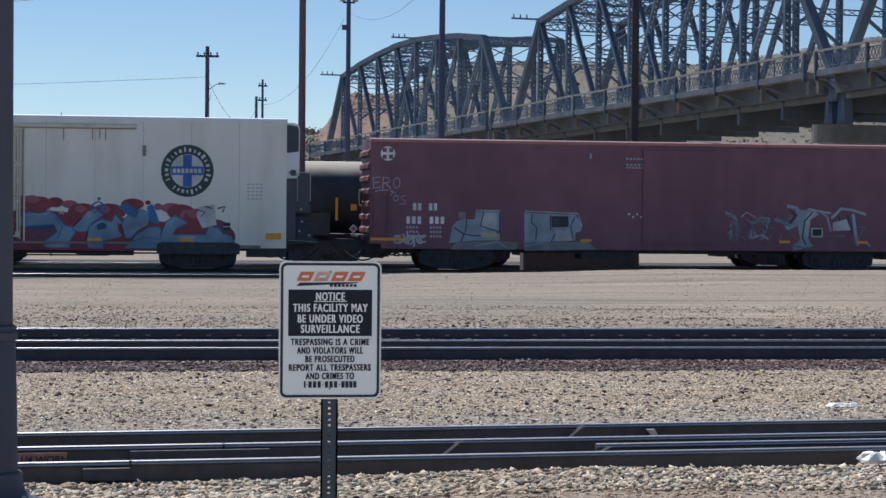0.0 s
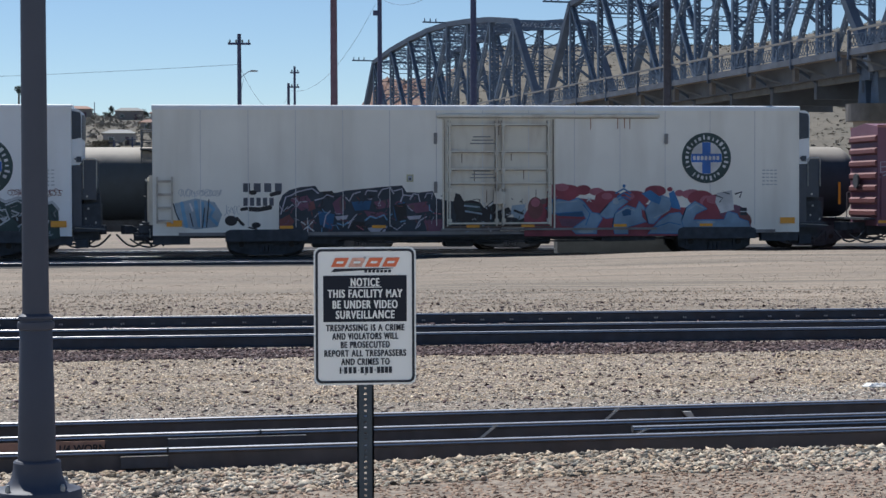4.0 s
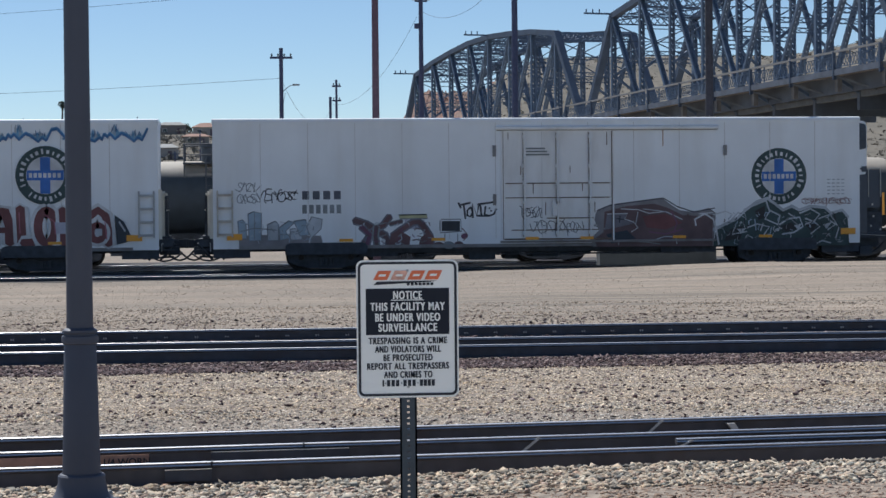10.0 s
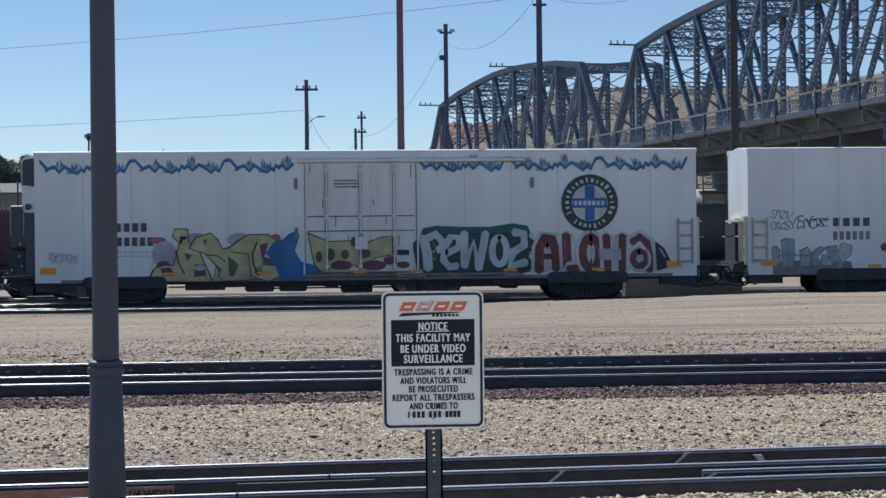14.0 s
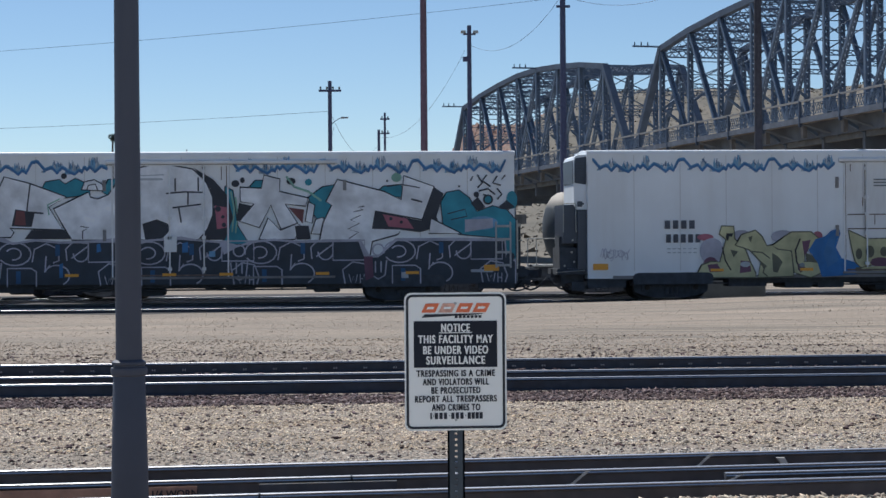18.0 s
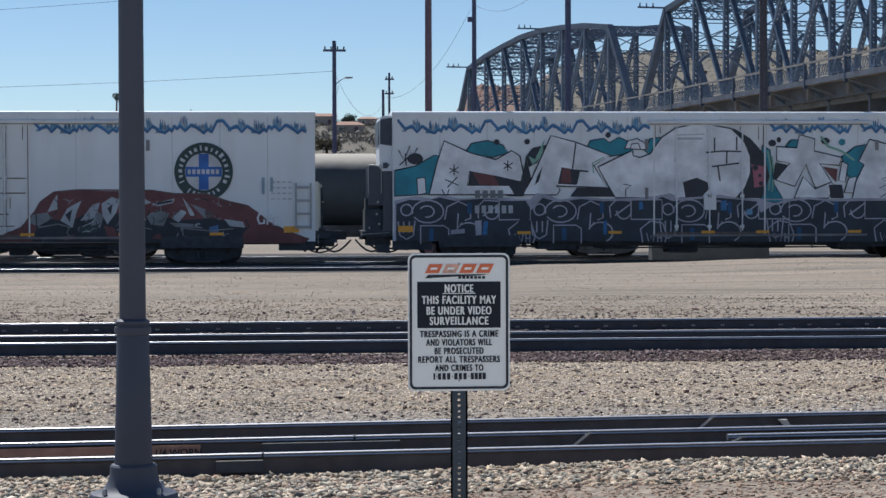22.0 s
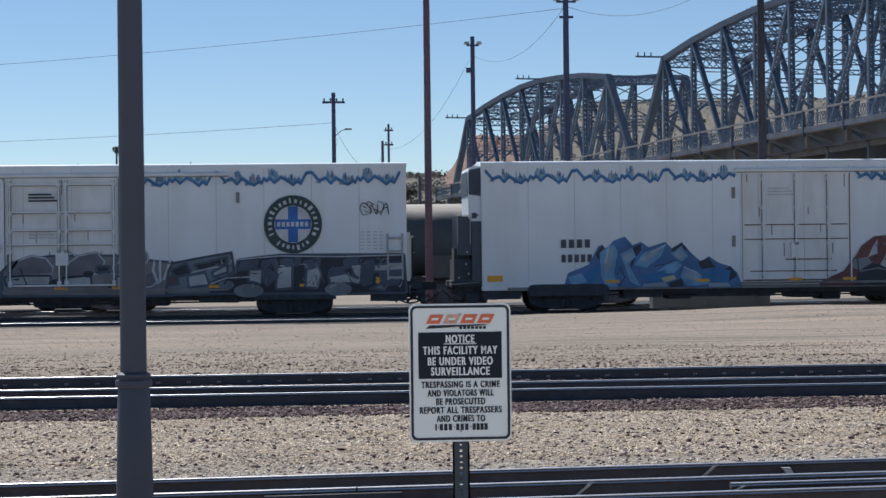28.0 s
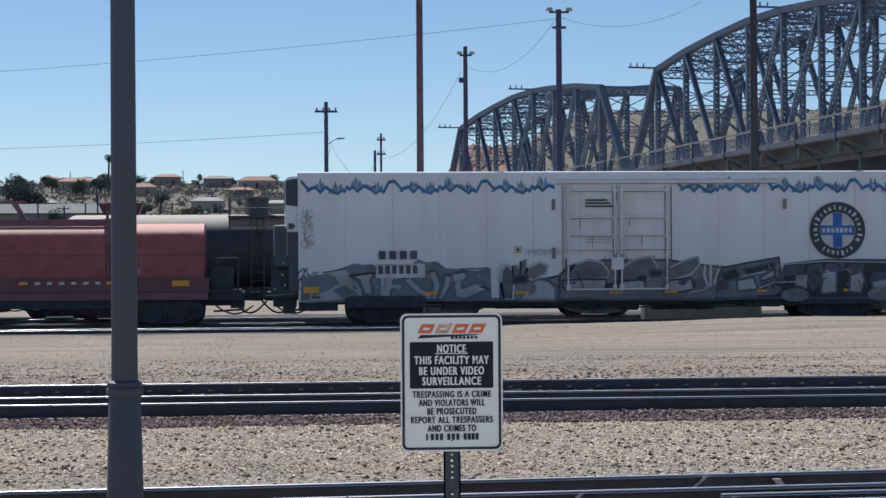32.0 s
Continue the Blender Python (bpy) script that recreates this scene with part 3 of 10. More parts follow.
def chips(p, rnd, u0, u1, z0, z1, n, mats, wmax=0.06):
    """many short strokes over a piece: highlights, drips and inner outlines"""
    p.piece("graffiti_piece", "short highlights and inner outlines in spray paint")
    for _ in range(n):
        u, z = rnd.uniform(u0, u1), z0 + (z1 - z0) * rnd.random()
        a = rnd.choice((20, 70, 110, 160, 90, 45)) + rnd.uniform(-25, 25)
        L = rnd.uniform(0.08, 0.34)
        c, s = math.cos(radians(a)) * L, math.sin(radians(a)) * L
        b = rnd.uniform(-0.35, 0.35)
        q = [(u, z), (u + c * 0.5 - s * b, z + s * 0.5 + c * b), (u + c, z + s)]
        p.line([(min(u1, max(u0, x)), min(z1, max(z0, y))) for x, y in q], rnd.uniform(0.02, wmax), rnd.choice(mats), rnd.uniform(0.3, 1.0))


PEN = (((0, 0), (0.1, 1), (0.75, 0.05), (0.85, 1.05)), ((0.5, 1), (0.1, 0.75), (0.12, 0.2), (0.55, 0), (0.95, 0.3), (0.9, 0.8), (0.45, 1.02)), ((0.85, 0.95), (0.25, 0.95), (0.15, 0.6), (0.8, 0.42), (0.75, 0.05), (0.05, 0.0)),
       ((0, 0.95), (0.4, 0.02), (0.9, 1.1)), ((0.05, 0), (0.2, 0.9), (0.55, 0.8), (0.6, 0.1), (0.9, 0.0)), ((0.4, 1.05), (0.42, 0), (0.1, -0.2)), ((0.8, 0.9), (0.2, 0.8), (0.05, 0.3), (0.5, -0.02), (0.95, 0.2)))


def tag(p, rnd, u0, u1, z, h, mat, w=0.035):
    """a quick illegible scrawl of pen strokes that lean and run into one another"""
    p.piece("scrawl", "thin illegible scrawl")
    n = max(3, round((u1 - u0) / (h * 0.42)))
    d = (u1 - u0) / n
    lean = rnd.uniform(-0.1, 0.3)
    for i in range(n):
        k, up = h * rnd.uniform(0.75, 1.2), rnd.uniform(-0.12, 0.12) * h
        turn = rnd.uniform(-0.7, 0.7) + rnd.choice((0, math.pi))
        ct, st = math.cos(turn), math.sin(turn)
        pts = [(u0 + (i + 0.5) * d + 0.8 * h * ((a - 0.5) * ct - (b - 0.5) * st) + lean * (b - 0.5) * k, z + up + k * ((a - 0.5) * st + (b - 0.5) * ct)) for a, b in rnd.choice(PEN)]
        fine = []
        for q in range(len(pts) - 1):
            c = [pts[max(q - 1, 0)], pts[q], pts[q + 1], pts[min(q + 2, len(pts) - 1)]]
            for f in (0, 0.25, 0.5, 0.75):
                fine.append(tuple(0.5 * (2 * c[1][j] + (c[2][j] - c[0][j]) * f + (2 * c[0][j] - 5 * c[1][j] + 4 * c[2][j] - c[3][j]) * f * f + (3 * c[1][j] - c[0][j] - 3 * c[2][j] + c[3][j]) * f ** 3) for j in (0, 1)))
        p.line(fine + [pts[-1]], w, mat, rnd.uniform(0.6, 1.0))
        if rnd.random() < 0.35:
            b = u0 + (i + rnd.uniform(0.1, 0.8)) * d
            p.line([(b, z + rnd.uniform(-0.1, 0.5) * h), (b + 0.7 * d, z + rnd.uniform(0, 0.6) * h)], w * 0.8, mat)


def marks(p, u0, u1, z0, z1, n, mat):
    """lettering that stands as plain bars"""
    p.piece("marking", "row of plain painted bars")
    cw = (u1 - u0) / n
    for i in range(n):
        a = u0 + i * cw
        p.rect(a + cw * 0.14, a + cw * 0.80, z0, z1, mat)


def emblem(p, u, z, r):
    """round railway emblem in plain shapes"""
    p.piece("emblem", "round emblem, dark green ring with a blue cross")
    p.disc(u, z, r, "p_green", 56)
    p.disc(u, z, r * 0.64, "p_dim", 44)
    p.rect(u - r * 0.17, u + r * 0.17, z - r * 0.62, z + r * 0.62, "p_cross")
    p.rect(u - r * 0.62, u + r * 0.62, z - r * 0.17, z + r * 0.17, "p_cross")
    for i in range(7):
        p.rect(u - r * 0.55 + i * r * 0.16, u - r * 0.44 + i * r * 0.16, z - r * 0.08, z + r * 0.08, "p_dim")
    for a0, a1, n in ((205, -25, 18), (232, 308, 7)):
        for i in range(n):
            a = radians(a0 + (a1 - a0) * i / (n - 1))
            c, s = math.cos(a), math.sin(a)
            w_, h_ = 0.025 + 0.03 * ((i * 7) % 5) / 4, 0.86 + 0.05 * ((i * 3) % 4 == 0)
            q = [(0.73, -w_), (0.73, w_), (h_, w_), (h_, -w_)]
            p.poly([(u + r * (d * c - e * s), z + r * (d * s + e * c)) for d, e in q], "p_dim")


# one length of the stencilled band: its jagged lower line and the tufts of spray that stand on it
JAGS = ((0, 4.84), (0.19, 4.87), (0.45, 4.57), (0.69, 4.67), (0.87, 4.47), (1.05, 4.67), (1.29, 4.51), (1.49, 4.43), (1.65, 4.57), (1.74, 4.49), (1.82, 4.67),
        (1.92, 4.57), (2.02, 4.69), (2.19, 4.51), (2.42, 4.71), (2.62, 4.61), (2.85, 4.43), (2.99, 4.57), (3.13, 4.47))
TUFTS = ((0.42, 0.1, 0.10), (0.62, 0.12, 0.10), (0.86, 0.16, 0.40), (0.98, 0.1, 0.26), (1.30, 0.18, 0.22), (1.40, 0.15, 0.50), (1.54, 0.16, 0.36), (1.82, 0.08, 0.12), (2.10, 0.16, 0.42), (2.18, 0.18, 0.52), (2.55, 0.12, 0.16), (2.72, 0.14, 0.22), (2.84, 0.15, 0.36), (3.02, 0.14, 0.30))


def zigzag(p, rnd, u0, u1):
    """jagged blue band under the roof, sprayed through one stencil again and again"""
    p.piece("zigzag_band", "jagged blue painted band under the roof edge")
    pts = []
    start = u0 - 0.2
    while start < u1:
        pts += [(start + a, b) for a, b in JAGS if u0 - 0.08 <= start + a <= u1]
        for a, w, h in TUFTS:
            u = start + a
            if not u0 + 0.1 < u < u1 - 0.1:
                continue
            z = max(q for c, q in JAGS if abs(c - a) < 0.22) - 0.06
            for i in range(5):
                c = u + 1.3 * w * rnd.uniform(-0.55, 0.55)
                k = h * rnd.uniform(0.55, 1.05)
                p.poly([(c - w * 0.28, z), (c + w * 0.3, z + 0.02), (c + w * 0.34, z + k * 0.55), (c + w * 0.12, z + k * 0.72), (c + w * rnd.uniform(-0.2, 0.25), z + k), (c - w * 0.22, z + k * 0.66)], ("p_sky", "p_pale", "p_sky", "p_silver")[(i + int(a * 10)) % 4])
            for i in range(3):
                c = u + w * rnd.uniform(-0.5, 0.5)
                k = h * rnd.uniform(0.5, 1.0)
                p.line([(c, z + k * 0.5), (c + rnd.uniform(-0.05, 0.05), z + k)], 0.028, "p_band", 0.5)
        start += 3.32
    for lift, width, mat in ((0.07, 0.08, "p_sky"), (0.04, 0.06, "p_blue"), (0.0, 0.042, "p_denim")):
        for (a, b), (c, d) in zip(pts, pts[1:]):
            p.line([(a, b + lift), (c, d + lift)], width, mat)


_mesh = {}


def shared(key, make):
    if key not in _mesh:
        _mesh[key] = make()
    return _mesh[key]


def truck_mesh():
    s = Shape().box(-0.22, 0.22, -1.1, 1.1, 0.42, 0.95)
    s.box(-1.3, 1.3, -0.2, 0.2, 0.5, 0.74).box(-0.75, 0.75, -0.6, 0.6, 0.2, 0.7)
    return s.mesh("truck", M["under"])


def sideframe_mesh():
    """cast side frame with its bearing boxes, round y = 0"""
    o = [(-1.34, 0.30), (-1.38, 0.60), (-1.2, 0.82), (-0.9, 0.92), (0.9, 0.92), (1.2, 0.82), (1.38, 0.60), (1.34, 0.30), (1.0, 0.17), (0.5, 0.08), (-0.5, 0.08), (-1.0, 0.17)]
    s = Shape().prism(o, -0.07, 0.07, "y")
    for x in (-0.89, 0.89):
        s.box(x - 0.2, x + 0.2, -0.14, 0.10, 0.30, 0.68)
    return s.mesh("sideframe", M["under"])


def brake_mesh():
    s = Shape().box(-0.3, 0.3, -0.7, 0.7, 0.16, 0.62).box(-0.1, 0.1, -0.9, 0.9, 0.24, 0.50)
    for y in (-0.75, 0.75):
        s.box(-0.16, 0.16, y - 0.08, y + 0.08, 0.2, 0.62)
    return s.mesh("brake_beam", M["under"])


def spring_mesh():
    s = Shape().box(-0.25, 0.25, -0.1, 0.1, 0.17, 0.2)
    for x in (-0.16, 0.0, 0.16):
        s.tube((x, 0, 0.18), (x, 0, 0.45), 0.086, None, 8)
    s.box(-0.25, 0.25, -0.1, 0.1, 0.42, 0.46)
    return s.mesh("spring_group", M["under"])


def wheel_mesh():
    s = Shape()
    s.tube((0, -1.08, 0), (0, 1.08, 0), 0.085, None, 10)
    for k in (-1, 1):
        rows = [(0.12, 0.64), (0.18, 0.66), (0.19, 0.70), (0.40, 0.69), (0.41, 0.655), (0.485, 0.66), (0.487, 0.685), (0.457, 0.70), (0.45, 0.80), (0.40, 0.80), (0.39, 0.74), (0.17, 0.76), (0.16, 0.82), (0.08, 0.84)]
        seg = 28
        vs = [(r * math.cos(2 * math.pi * i / seg), k * y, r * math.sin(2 * math.pi * i / seg)) for r, y in rows for i in range(seg)]
        s.add(vs, [(j * seg + i, j * seg + (i + 1) % seg, (j + 1) * seg + (i + 1) % seg, (j + 1) * seg + i) for j in range(len(rows) - 1) for i in range(seg)])
        for i in range(3):
            a = 2 * math.pi * i / 3
            s.tube((0.27 * math.cos(a), k * 0.735, 0.27 * math.sin(a)), (0.27 * math.cos(a), k * 0.75, 0.27 * math.sin(a)), 0.05, None, 8)
        s.tube((0, k * 1.08, 0), (0, k * 1.2, 0), 0.12, 0.1, 10)
    return s.mesh("wheelset", M["wheel"], True)


M["wheel"] = material("wheel_steel", (0.04, 0.036, 0.035), 0.7, 0.2, grain=6, spread=0.3)
M["pipe"] = material("galvanised_pipe", (0.42, 0.42, 0.40), 0.5, 0.6, grain=6, spread=0.1)
M["unit_dark"] = material("unit_dark", (0.040, 0.054, 0.085), 0.35, grain=4, spread=0.1)
M["door_beige"] = material("door_beige", (0.72, 0.69, 0.60), 0.5, grain=1, spread=0.05, stain=0.5, stain_scale=1.6, stain_colour=(0.36, 0.27, 0.2), streak=0.25)
M["door_white"] = material("door_white", (0.80, 0.81, 0.82), 0.5, grain=1, spread=0.04, stain=0.35, stain_scale=1.5, stain_colour=(0.45, 0.42, 0.38), streak=0.25)
M["sill"] = material("side_sill", (0.23, 0.225, 0.23), 0.6, grain=2, spread=0.15, stain=0.7, stain_scale=1.5, stain_colour=(0.13, 0.1, 0.09), streak=0.3)
M["seam"] = material("seam_grime", (0.64, 0.65, 0.66), 0.6, grain=3, spread=0.1, stain=0.3, stain_scale=2, stain_colour=(0.25, 0.2, 0.17), streak=0.2)
# serves real rust and the painted shadow lines of ribs and rods
M["grime_shadow"] = material("rust_grime_shadow", (0.16, 0.12, 0.10), 0.8, grain=5, spread=0.4)
M["galv"] = material("grey_steel", (0.40, 0.41, 0.42), 0.6, 0.2, grain=5, spread=0.2)
M["ladder_cream"] = material("ladder_cream", (0.52, 0.49, 0.44), 0.6, grain=4, spread=0.2, stain=0.6, stain_scale=3, stain_colour=(0.2, 0.15, 0.12))
M["end_black"] = material("end_machinery_black", (0.054, 0.062, 0.076), 0.8, grain=4, spread=0.3)
WHEELS = []
CARS = []


def running_gear(car, half, left_in, right_in, gear=True):
    for x in (-half + left_in, half - right_in):
        tr = part("truck", shared("truck", truck_mesh), None, car, "dark cast steel bogie")
        tr.location = (x, 0, FAR_Z)
        for y in (-1.02, 1.02):
            part("sideframe", shared("sideframe", sideframe_mesh), None, tr).location = (0, y, 0)
        for d in (-0.36, 0.36):
            part("brake_beam", shared("brake", brake_mesh), None, tr).location = (d, 0, 0)
        for y in (-1.1, 1.1):
            part("spring_group", shared("spring", spring_mesh), None, tr).location = (0, y, 0)
        for d in (-0.89, 0.89):
            ws = part("wheelset", shared("wheel", wheel_mesh), None, tr, "steel wheels on an axle")
            ws.location = (d, 0, 0.457)
            if gear:
                WHEELS.append(ws)


def coupler(car, x, s):
    c = Shape().box(*sorted((x, x + s * 0.75)), -0.13, 0.13, 0.68, 0.95)
    c.prism([(x + s * 0.7, -0.2), (x + s * 1.0, -0.26), (x + s * 1.15, -0.1), (x + s * 1.0, 0.0), (x + s * 1.1, 0.2), (x + s * 0.7, 0.22)], 0.66, 0.97, "z")
    part("coupler", c, M["under"], car, "dark steel knuckle coupler")
    h = Shape()
    pts = [(x + s * (0.1 + 0.2 * i), -0.42, 0.66 - 0.44 * math.sin(math.pi * i / 6)) for i in range(7)]
    h.path(pts, 0.035)
    h.path([(x + s * (-0.5 + 0.22 * i), -0.75, 0.5 - 0.3 * math.sin(math.pi * i / 6)) for i in range(7)], 0.03)
    h.beam((x - s * 0.6, -0.6, 0.30), (x + s * 0.5, -0.5, 0.36), 0.05, 0.07)
    part("air_hose", h, M["under"], car)


def ladder(car, x, z0, z1, n, y, mat="white", wd=0.52, name="ladder"):
    s = Shape()
    for k in (-wd / 2, wd / 2):
        s.box(x + k - 0.03, x + k + 0.03, y - 0.09, y - 0.005, z0 - 0.1, z1 + 0.15)
    for i in range(n):
        z = z0 + (z1 - z0) * i / (n - 1)
        s.box(x - wd / 2, x + wd / 2, y - 0.12, y - 0.05, z - 0.055, z + 0.03)
    part(name, s, M[mat], car, "steel side ladder")


def reefer(left, right, unit, door, label, paint="white"):
    """white mechanical refrigerator car; unit: +1 on its forward end, -1 on its rear end; door: 'a' ribbed, 'b' with lock rods"""
    half = (right - left) / 2
    car = thing("refrigerator_car", label, "refrigerator car", "cars of the freight train", ((left + right) / 2, TRAIN_Y, 0))
    w = 1.5
    prof = [(-w, 0.62), (-w, 5.12), (-w + 0.05, 5.18), (0, 5.3), (w - 0.05, 5.18), (w, 5.12), (w, 0.62)]
    body = part("body", Shape().prism(prof, -half, half), M[paint], car, "white insulated car body")
    # rounded roof edge that catches the sun, and the roof sheets between
    k = int(half * 2 / 1.62)
    s = Shape()
    for q in (-1, 1):
        rim = [(q * (w + 0.035), 5.06), (q * (w + 0.035), 5.14)] + [(q * (w - 0.065 + 0.1 * math.cos(radians(a))), 5.14 + 0.1 * math.sin(radians(a))) for a in range(15, 91, 15)] + [(q * (w - 0.22), 5.25), (q * (w - 0.22), 5.06)]
        s.prism(rim, -half - 0.02, half + 0.02)
    part("roof_edge", s, M["white"], car, "bright white rounded roof edge", True)
    r = Shape()
    for i in range(k):
        x = -half + (i + 0.5) * 2 * half / k
        r.box(x - 0.7, x + 0.7, -w + 0.3, w - 0.3, 5.2, 5.235)
    part("roof_sheet", r, M["white"], car)
    # panel seams and side sill
    s = Shape()
    for i in range(1, k):
        x = -half + i * 2 * half / k
        s.box(x - 0.012, x + 0.012, -w - 0.006, -w + 0.01, 0.9, 5.08)
    part("panel_seam", s, M["seam"], car)
    part("side_sill", Shape().box(-half + 0.9, half - 0.9, -w - 0.012, -w + 0.03, 0.6, 0.72), M["sill"], car, "grimy side sill")
    part("underframe", Shape().box(-half + 0.1, half - 0.1, -0.35, 0.35, 0.5, 0.95).box(-half + 5.6, half - 5.6, -1.15, 1.15, 0.44, 0.61)
         .box(-6.6, -5.2, -1.2, -0.3, 0.3, 0.6).box(4.4, 6.4, -1.25, 0.2, 0.34, 0.6), M["under"], car)
    p = Shape()
    for x0, x1, z in ((-7.2, 7.2, 0.42), (-4.5, 5.5, 0.34)):
        p.tube((x0, -1.0, z), (x1, -1.0, z), 0.03, None, 6)
    for x in (-4.3, -1.7, 1.2, 3.4):
        p.beam((x, -1.05, 0.62), (x + 0.15, -1.05, 0.3), 0.06, 0.06)
    part("brake_pipe", p, M["under"], car)
    rg = random.Random(int(-left * 10) + 7)
    x = -half + 5.7
    while x < half - 6.2:
        wd, z = rg.uniform(0.4, 1.3), rg.choice((0.14, 0.22, 0.3, 0.4))
        part("equipment_box", Shape().prism([(x, 0.62), (x, z + 0.05), (x + 0.06, z), (x + wd - 0.06, z), (x + wd, z + 0.05), (x + wd, 0.62)], rg.uniform(-1.1, -0.3), rg.uniform(0.1, 0.9), "y"), M["end_black"], car)
        x += wd + rg.choice((0.12, 0.2, 0.45, 0.7))
    # door
    d0 = -half + (10.35 if unit > 0 else 9.45)
    d1 = d0 + 4.0
    dm = M["door_beige"] if door == "a" and unit > 0 else M["door_white"]
    dr = part("door", Shape().box(d0, d1, -w - 0.002, -w + 0.01, 0.84, 4.74), dm, car, "plug door of the car side")
    f = Shape().box(d0 - 0.055, d0, -w - 0.05, -w + 0.01, 0.8, 4.78).box(d1, d1 + 0.055, -w - 0.05, -w + 0.01, 0.8, 4.78).box(d0 - 0.09, d1 + 0.09, -w - 0.05, -w + 0.01, 4.74, 4.80)
    part("door_frame", f, dm, car)
    part("door_edge", Shape().box(d0 + 0.002, d0 + 0.025, -w - 0.03, -w, 0.84, 4.74).box(d1 - 0.03, d1 - 0.002, -w - 0.03, -w, 0.84, 4.74).box(d0 + 0.05, d1 - 0.05, -w - 0.05, -w, 0.842, 0.90), M["grime_shadow"], dr, "dark rust along the door edge")
    for i in range(9):
        u = d0 + 0.2 + (d1 - d0 - 0.4) * ((i * 37) % 9) / 8
        zt = (4.7, 3.5, 2.9, 2.2)[i % 4]
        part("rust_streak", Shape().box(u - 0.012, u + 0.016, -w - 0.012, -w, zt - 0.25 - 0.07 * (i % 5), zt), M["grime_shadow"], dr)
    if door == "a":
        r = Shape()
        for z in (4.55, 3.58, 2.45, 2.95, 1.0):
            r.box(d0 + 0.12, d1 - 0.12, -w - 0.12, -w - 0.06, z - 0.03, z + 0.03)
            # dark strip painted as the shadow under the rib
            part("rib_edge", Shape().box(d0 + 0.1, d1 - 0.1, -w - 0.119, -w - 0.05, z - 0.05, z - 0.032), M["grime_shadow"], dr)
        low = Shape()
        for x in (d0 + 0.12, (d0 + d1) / 2 - 0.1, (d0 + d1) / 2 + 0.12, d1 - 0.12):
            r.box(x - 0.025, x + 0.025, -w - 0.115, -w - 0.06, 2.1, 4.6)
            low.box(x - 0.025, x + 0.025, -w - 0.115, -w - 0.06, 0.9, 2.1)
        part("rib", r, dm, dr)
        part("rib", low, M["p_slate"] if unit < 0 else dm, dr, "lower ribs under sprayed paint" if unit < 0 else "")
    for i in range(3 if door == "b" else 4):
        x = d0 + 0.78 + i * 1.2 if door == "b" else d0 + (0.2, 1.9, 2.15, 3.8)[i]
        # dark strips painted as shadow lines on both sides of the rod
        part("rod_gap", Shape().box(x - 0.05, x - 0.034, -w - 0.03, -w, 0.95, 4.7).box(x + 0.034, x + 0.045, -w - 0.03, -w, 0.95, 4.7), M["grime_shadow"], dr)
        r = Shape().tube((x, -w - 0.14, 0.95), (x, -w - 0.14, 4.7), 0.028, None, 8)
        for z in (1.1, 2.2, 2.9, 3.5, 4.55):
            r.box(x - 0.07, x + 0.07, -w - 0.16, -w - 0.06, z - 0.06, z + 0.06)
        part("lock_rod", r, dm, dr, "vertical door lock rod")
    if door == "b":
        ln = Shape()
        for z, a, b in ((2.88, 0.1, 3.9), (2.36, 0.1, 3.9), (1.62, 1.6, 3.3), (1.2, 0.3, 3.5)):
            ln.box(d0 + a, d0 + b, -w - 0.03, -w, z - 0.018, z + 0.018)
        part("door_seam", ln, M["grime_shadow"], dr, "thin dark seams")
    part("lock_box", Shape().box((d0 + d1) / 2 - 0.22, (d0 + d1) / 2 + 0.22, -w - 0.16, -w - 0.06, 1.7, 2.25), dm, dr)
    part("door_track", Shape().prism([(-w, 4.80), (-w - 0.1, 4.80), (-w - 0.13, 4.83), (-w - 0.13, 4.90), (-w - 0.1, 4.93), (-w, 4.95)], d0 - 0.25, d0 + 7.9), dm, car, "overhead door track")
    # thin dark strip that paints the shadow line below the door track
    part("track_shadow_gap", Shape().box(d0 - 0.2, d0 + 7.85, -w - 0.06, -w, 4.775, 4.797), M["sill"], car)
    part("lower_track", Shape().box(d0 - 0.1, d0 + 7.8, -w - 0.1, -w, 0.74, 0.82), M["sill"], car)
    for z in (4.05, 2.3):
        part("hinge_bracket", Shape().box(d0 - 0.36, d0 - 0.24, -w - 0.05, -w, z - 0.2, z + 0.2), M["sill"], car)
    part("door_stop", Shape().box(d0 + 8.1, d0 + 8.22, -w - 0.08, -w, 3.85, 4.22), M["sill"], car)
    # refrigeration unit on one end
    x0 = unit * half
    dp = 0.36 if unit > 0 and paint == "white" else 0.48 if unit > 0 else 0.47

    def box_at(shape, a, b, *rest):
        return shape.box(*sorted((x0 + unit * a, x0 + unit * b)), *rest)
    part("refrigeration_unit", Shape().prism([(x0, 3.12), (x0 + unit * dp * 0.8, 3.12), (x0 + unit * dp * 0.97, 3.26), (x0 + unit * dp, 4.88), (x0 + unit * dp * 0.9, 5.02), (x0 + unit * dp * 0.62, 5.09), (x0, 5.10)], -1.25, 1.25, "y"), M["white"], car, "white refrigeration unit with dark louvred top")
    part("louvre_panel", Shape().prism([(x0 + unit * 0.012, 4.02), (x0 + unit * dp * 0.93, 4.08), (x0 + unit * dp * 0.93, 4.84), (x0 + unit * dp * 0.84, 4.97), (x0 + unit * 0.012, 5.03)], -1.265, 1.265, "y"), M["unit_dark"], car, "dark louvred panel")
    lv = Shape()
    for i in range(7):
        box_at(lv, 0.03, dp * 0.88, -1.272, -1.26, 4.14 + 0.11 * i, 4.16 + 0.11 * i)
    part("louvre", lv, M["end_black"], car)
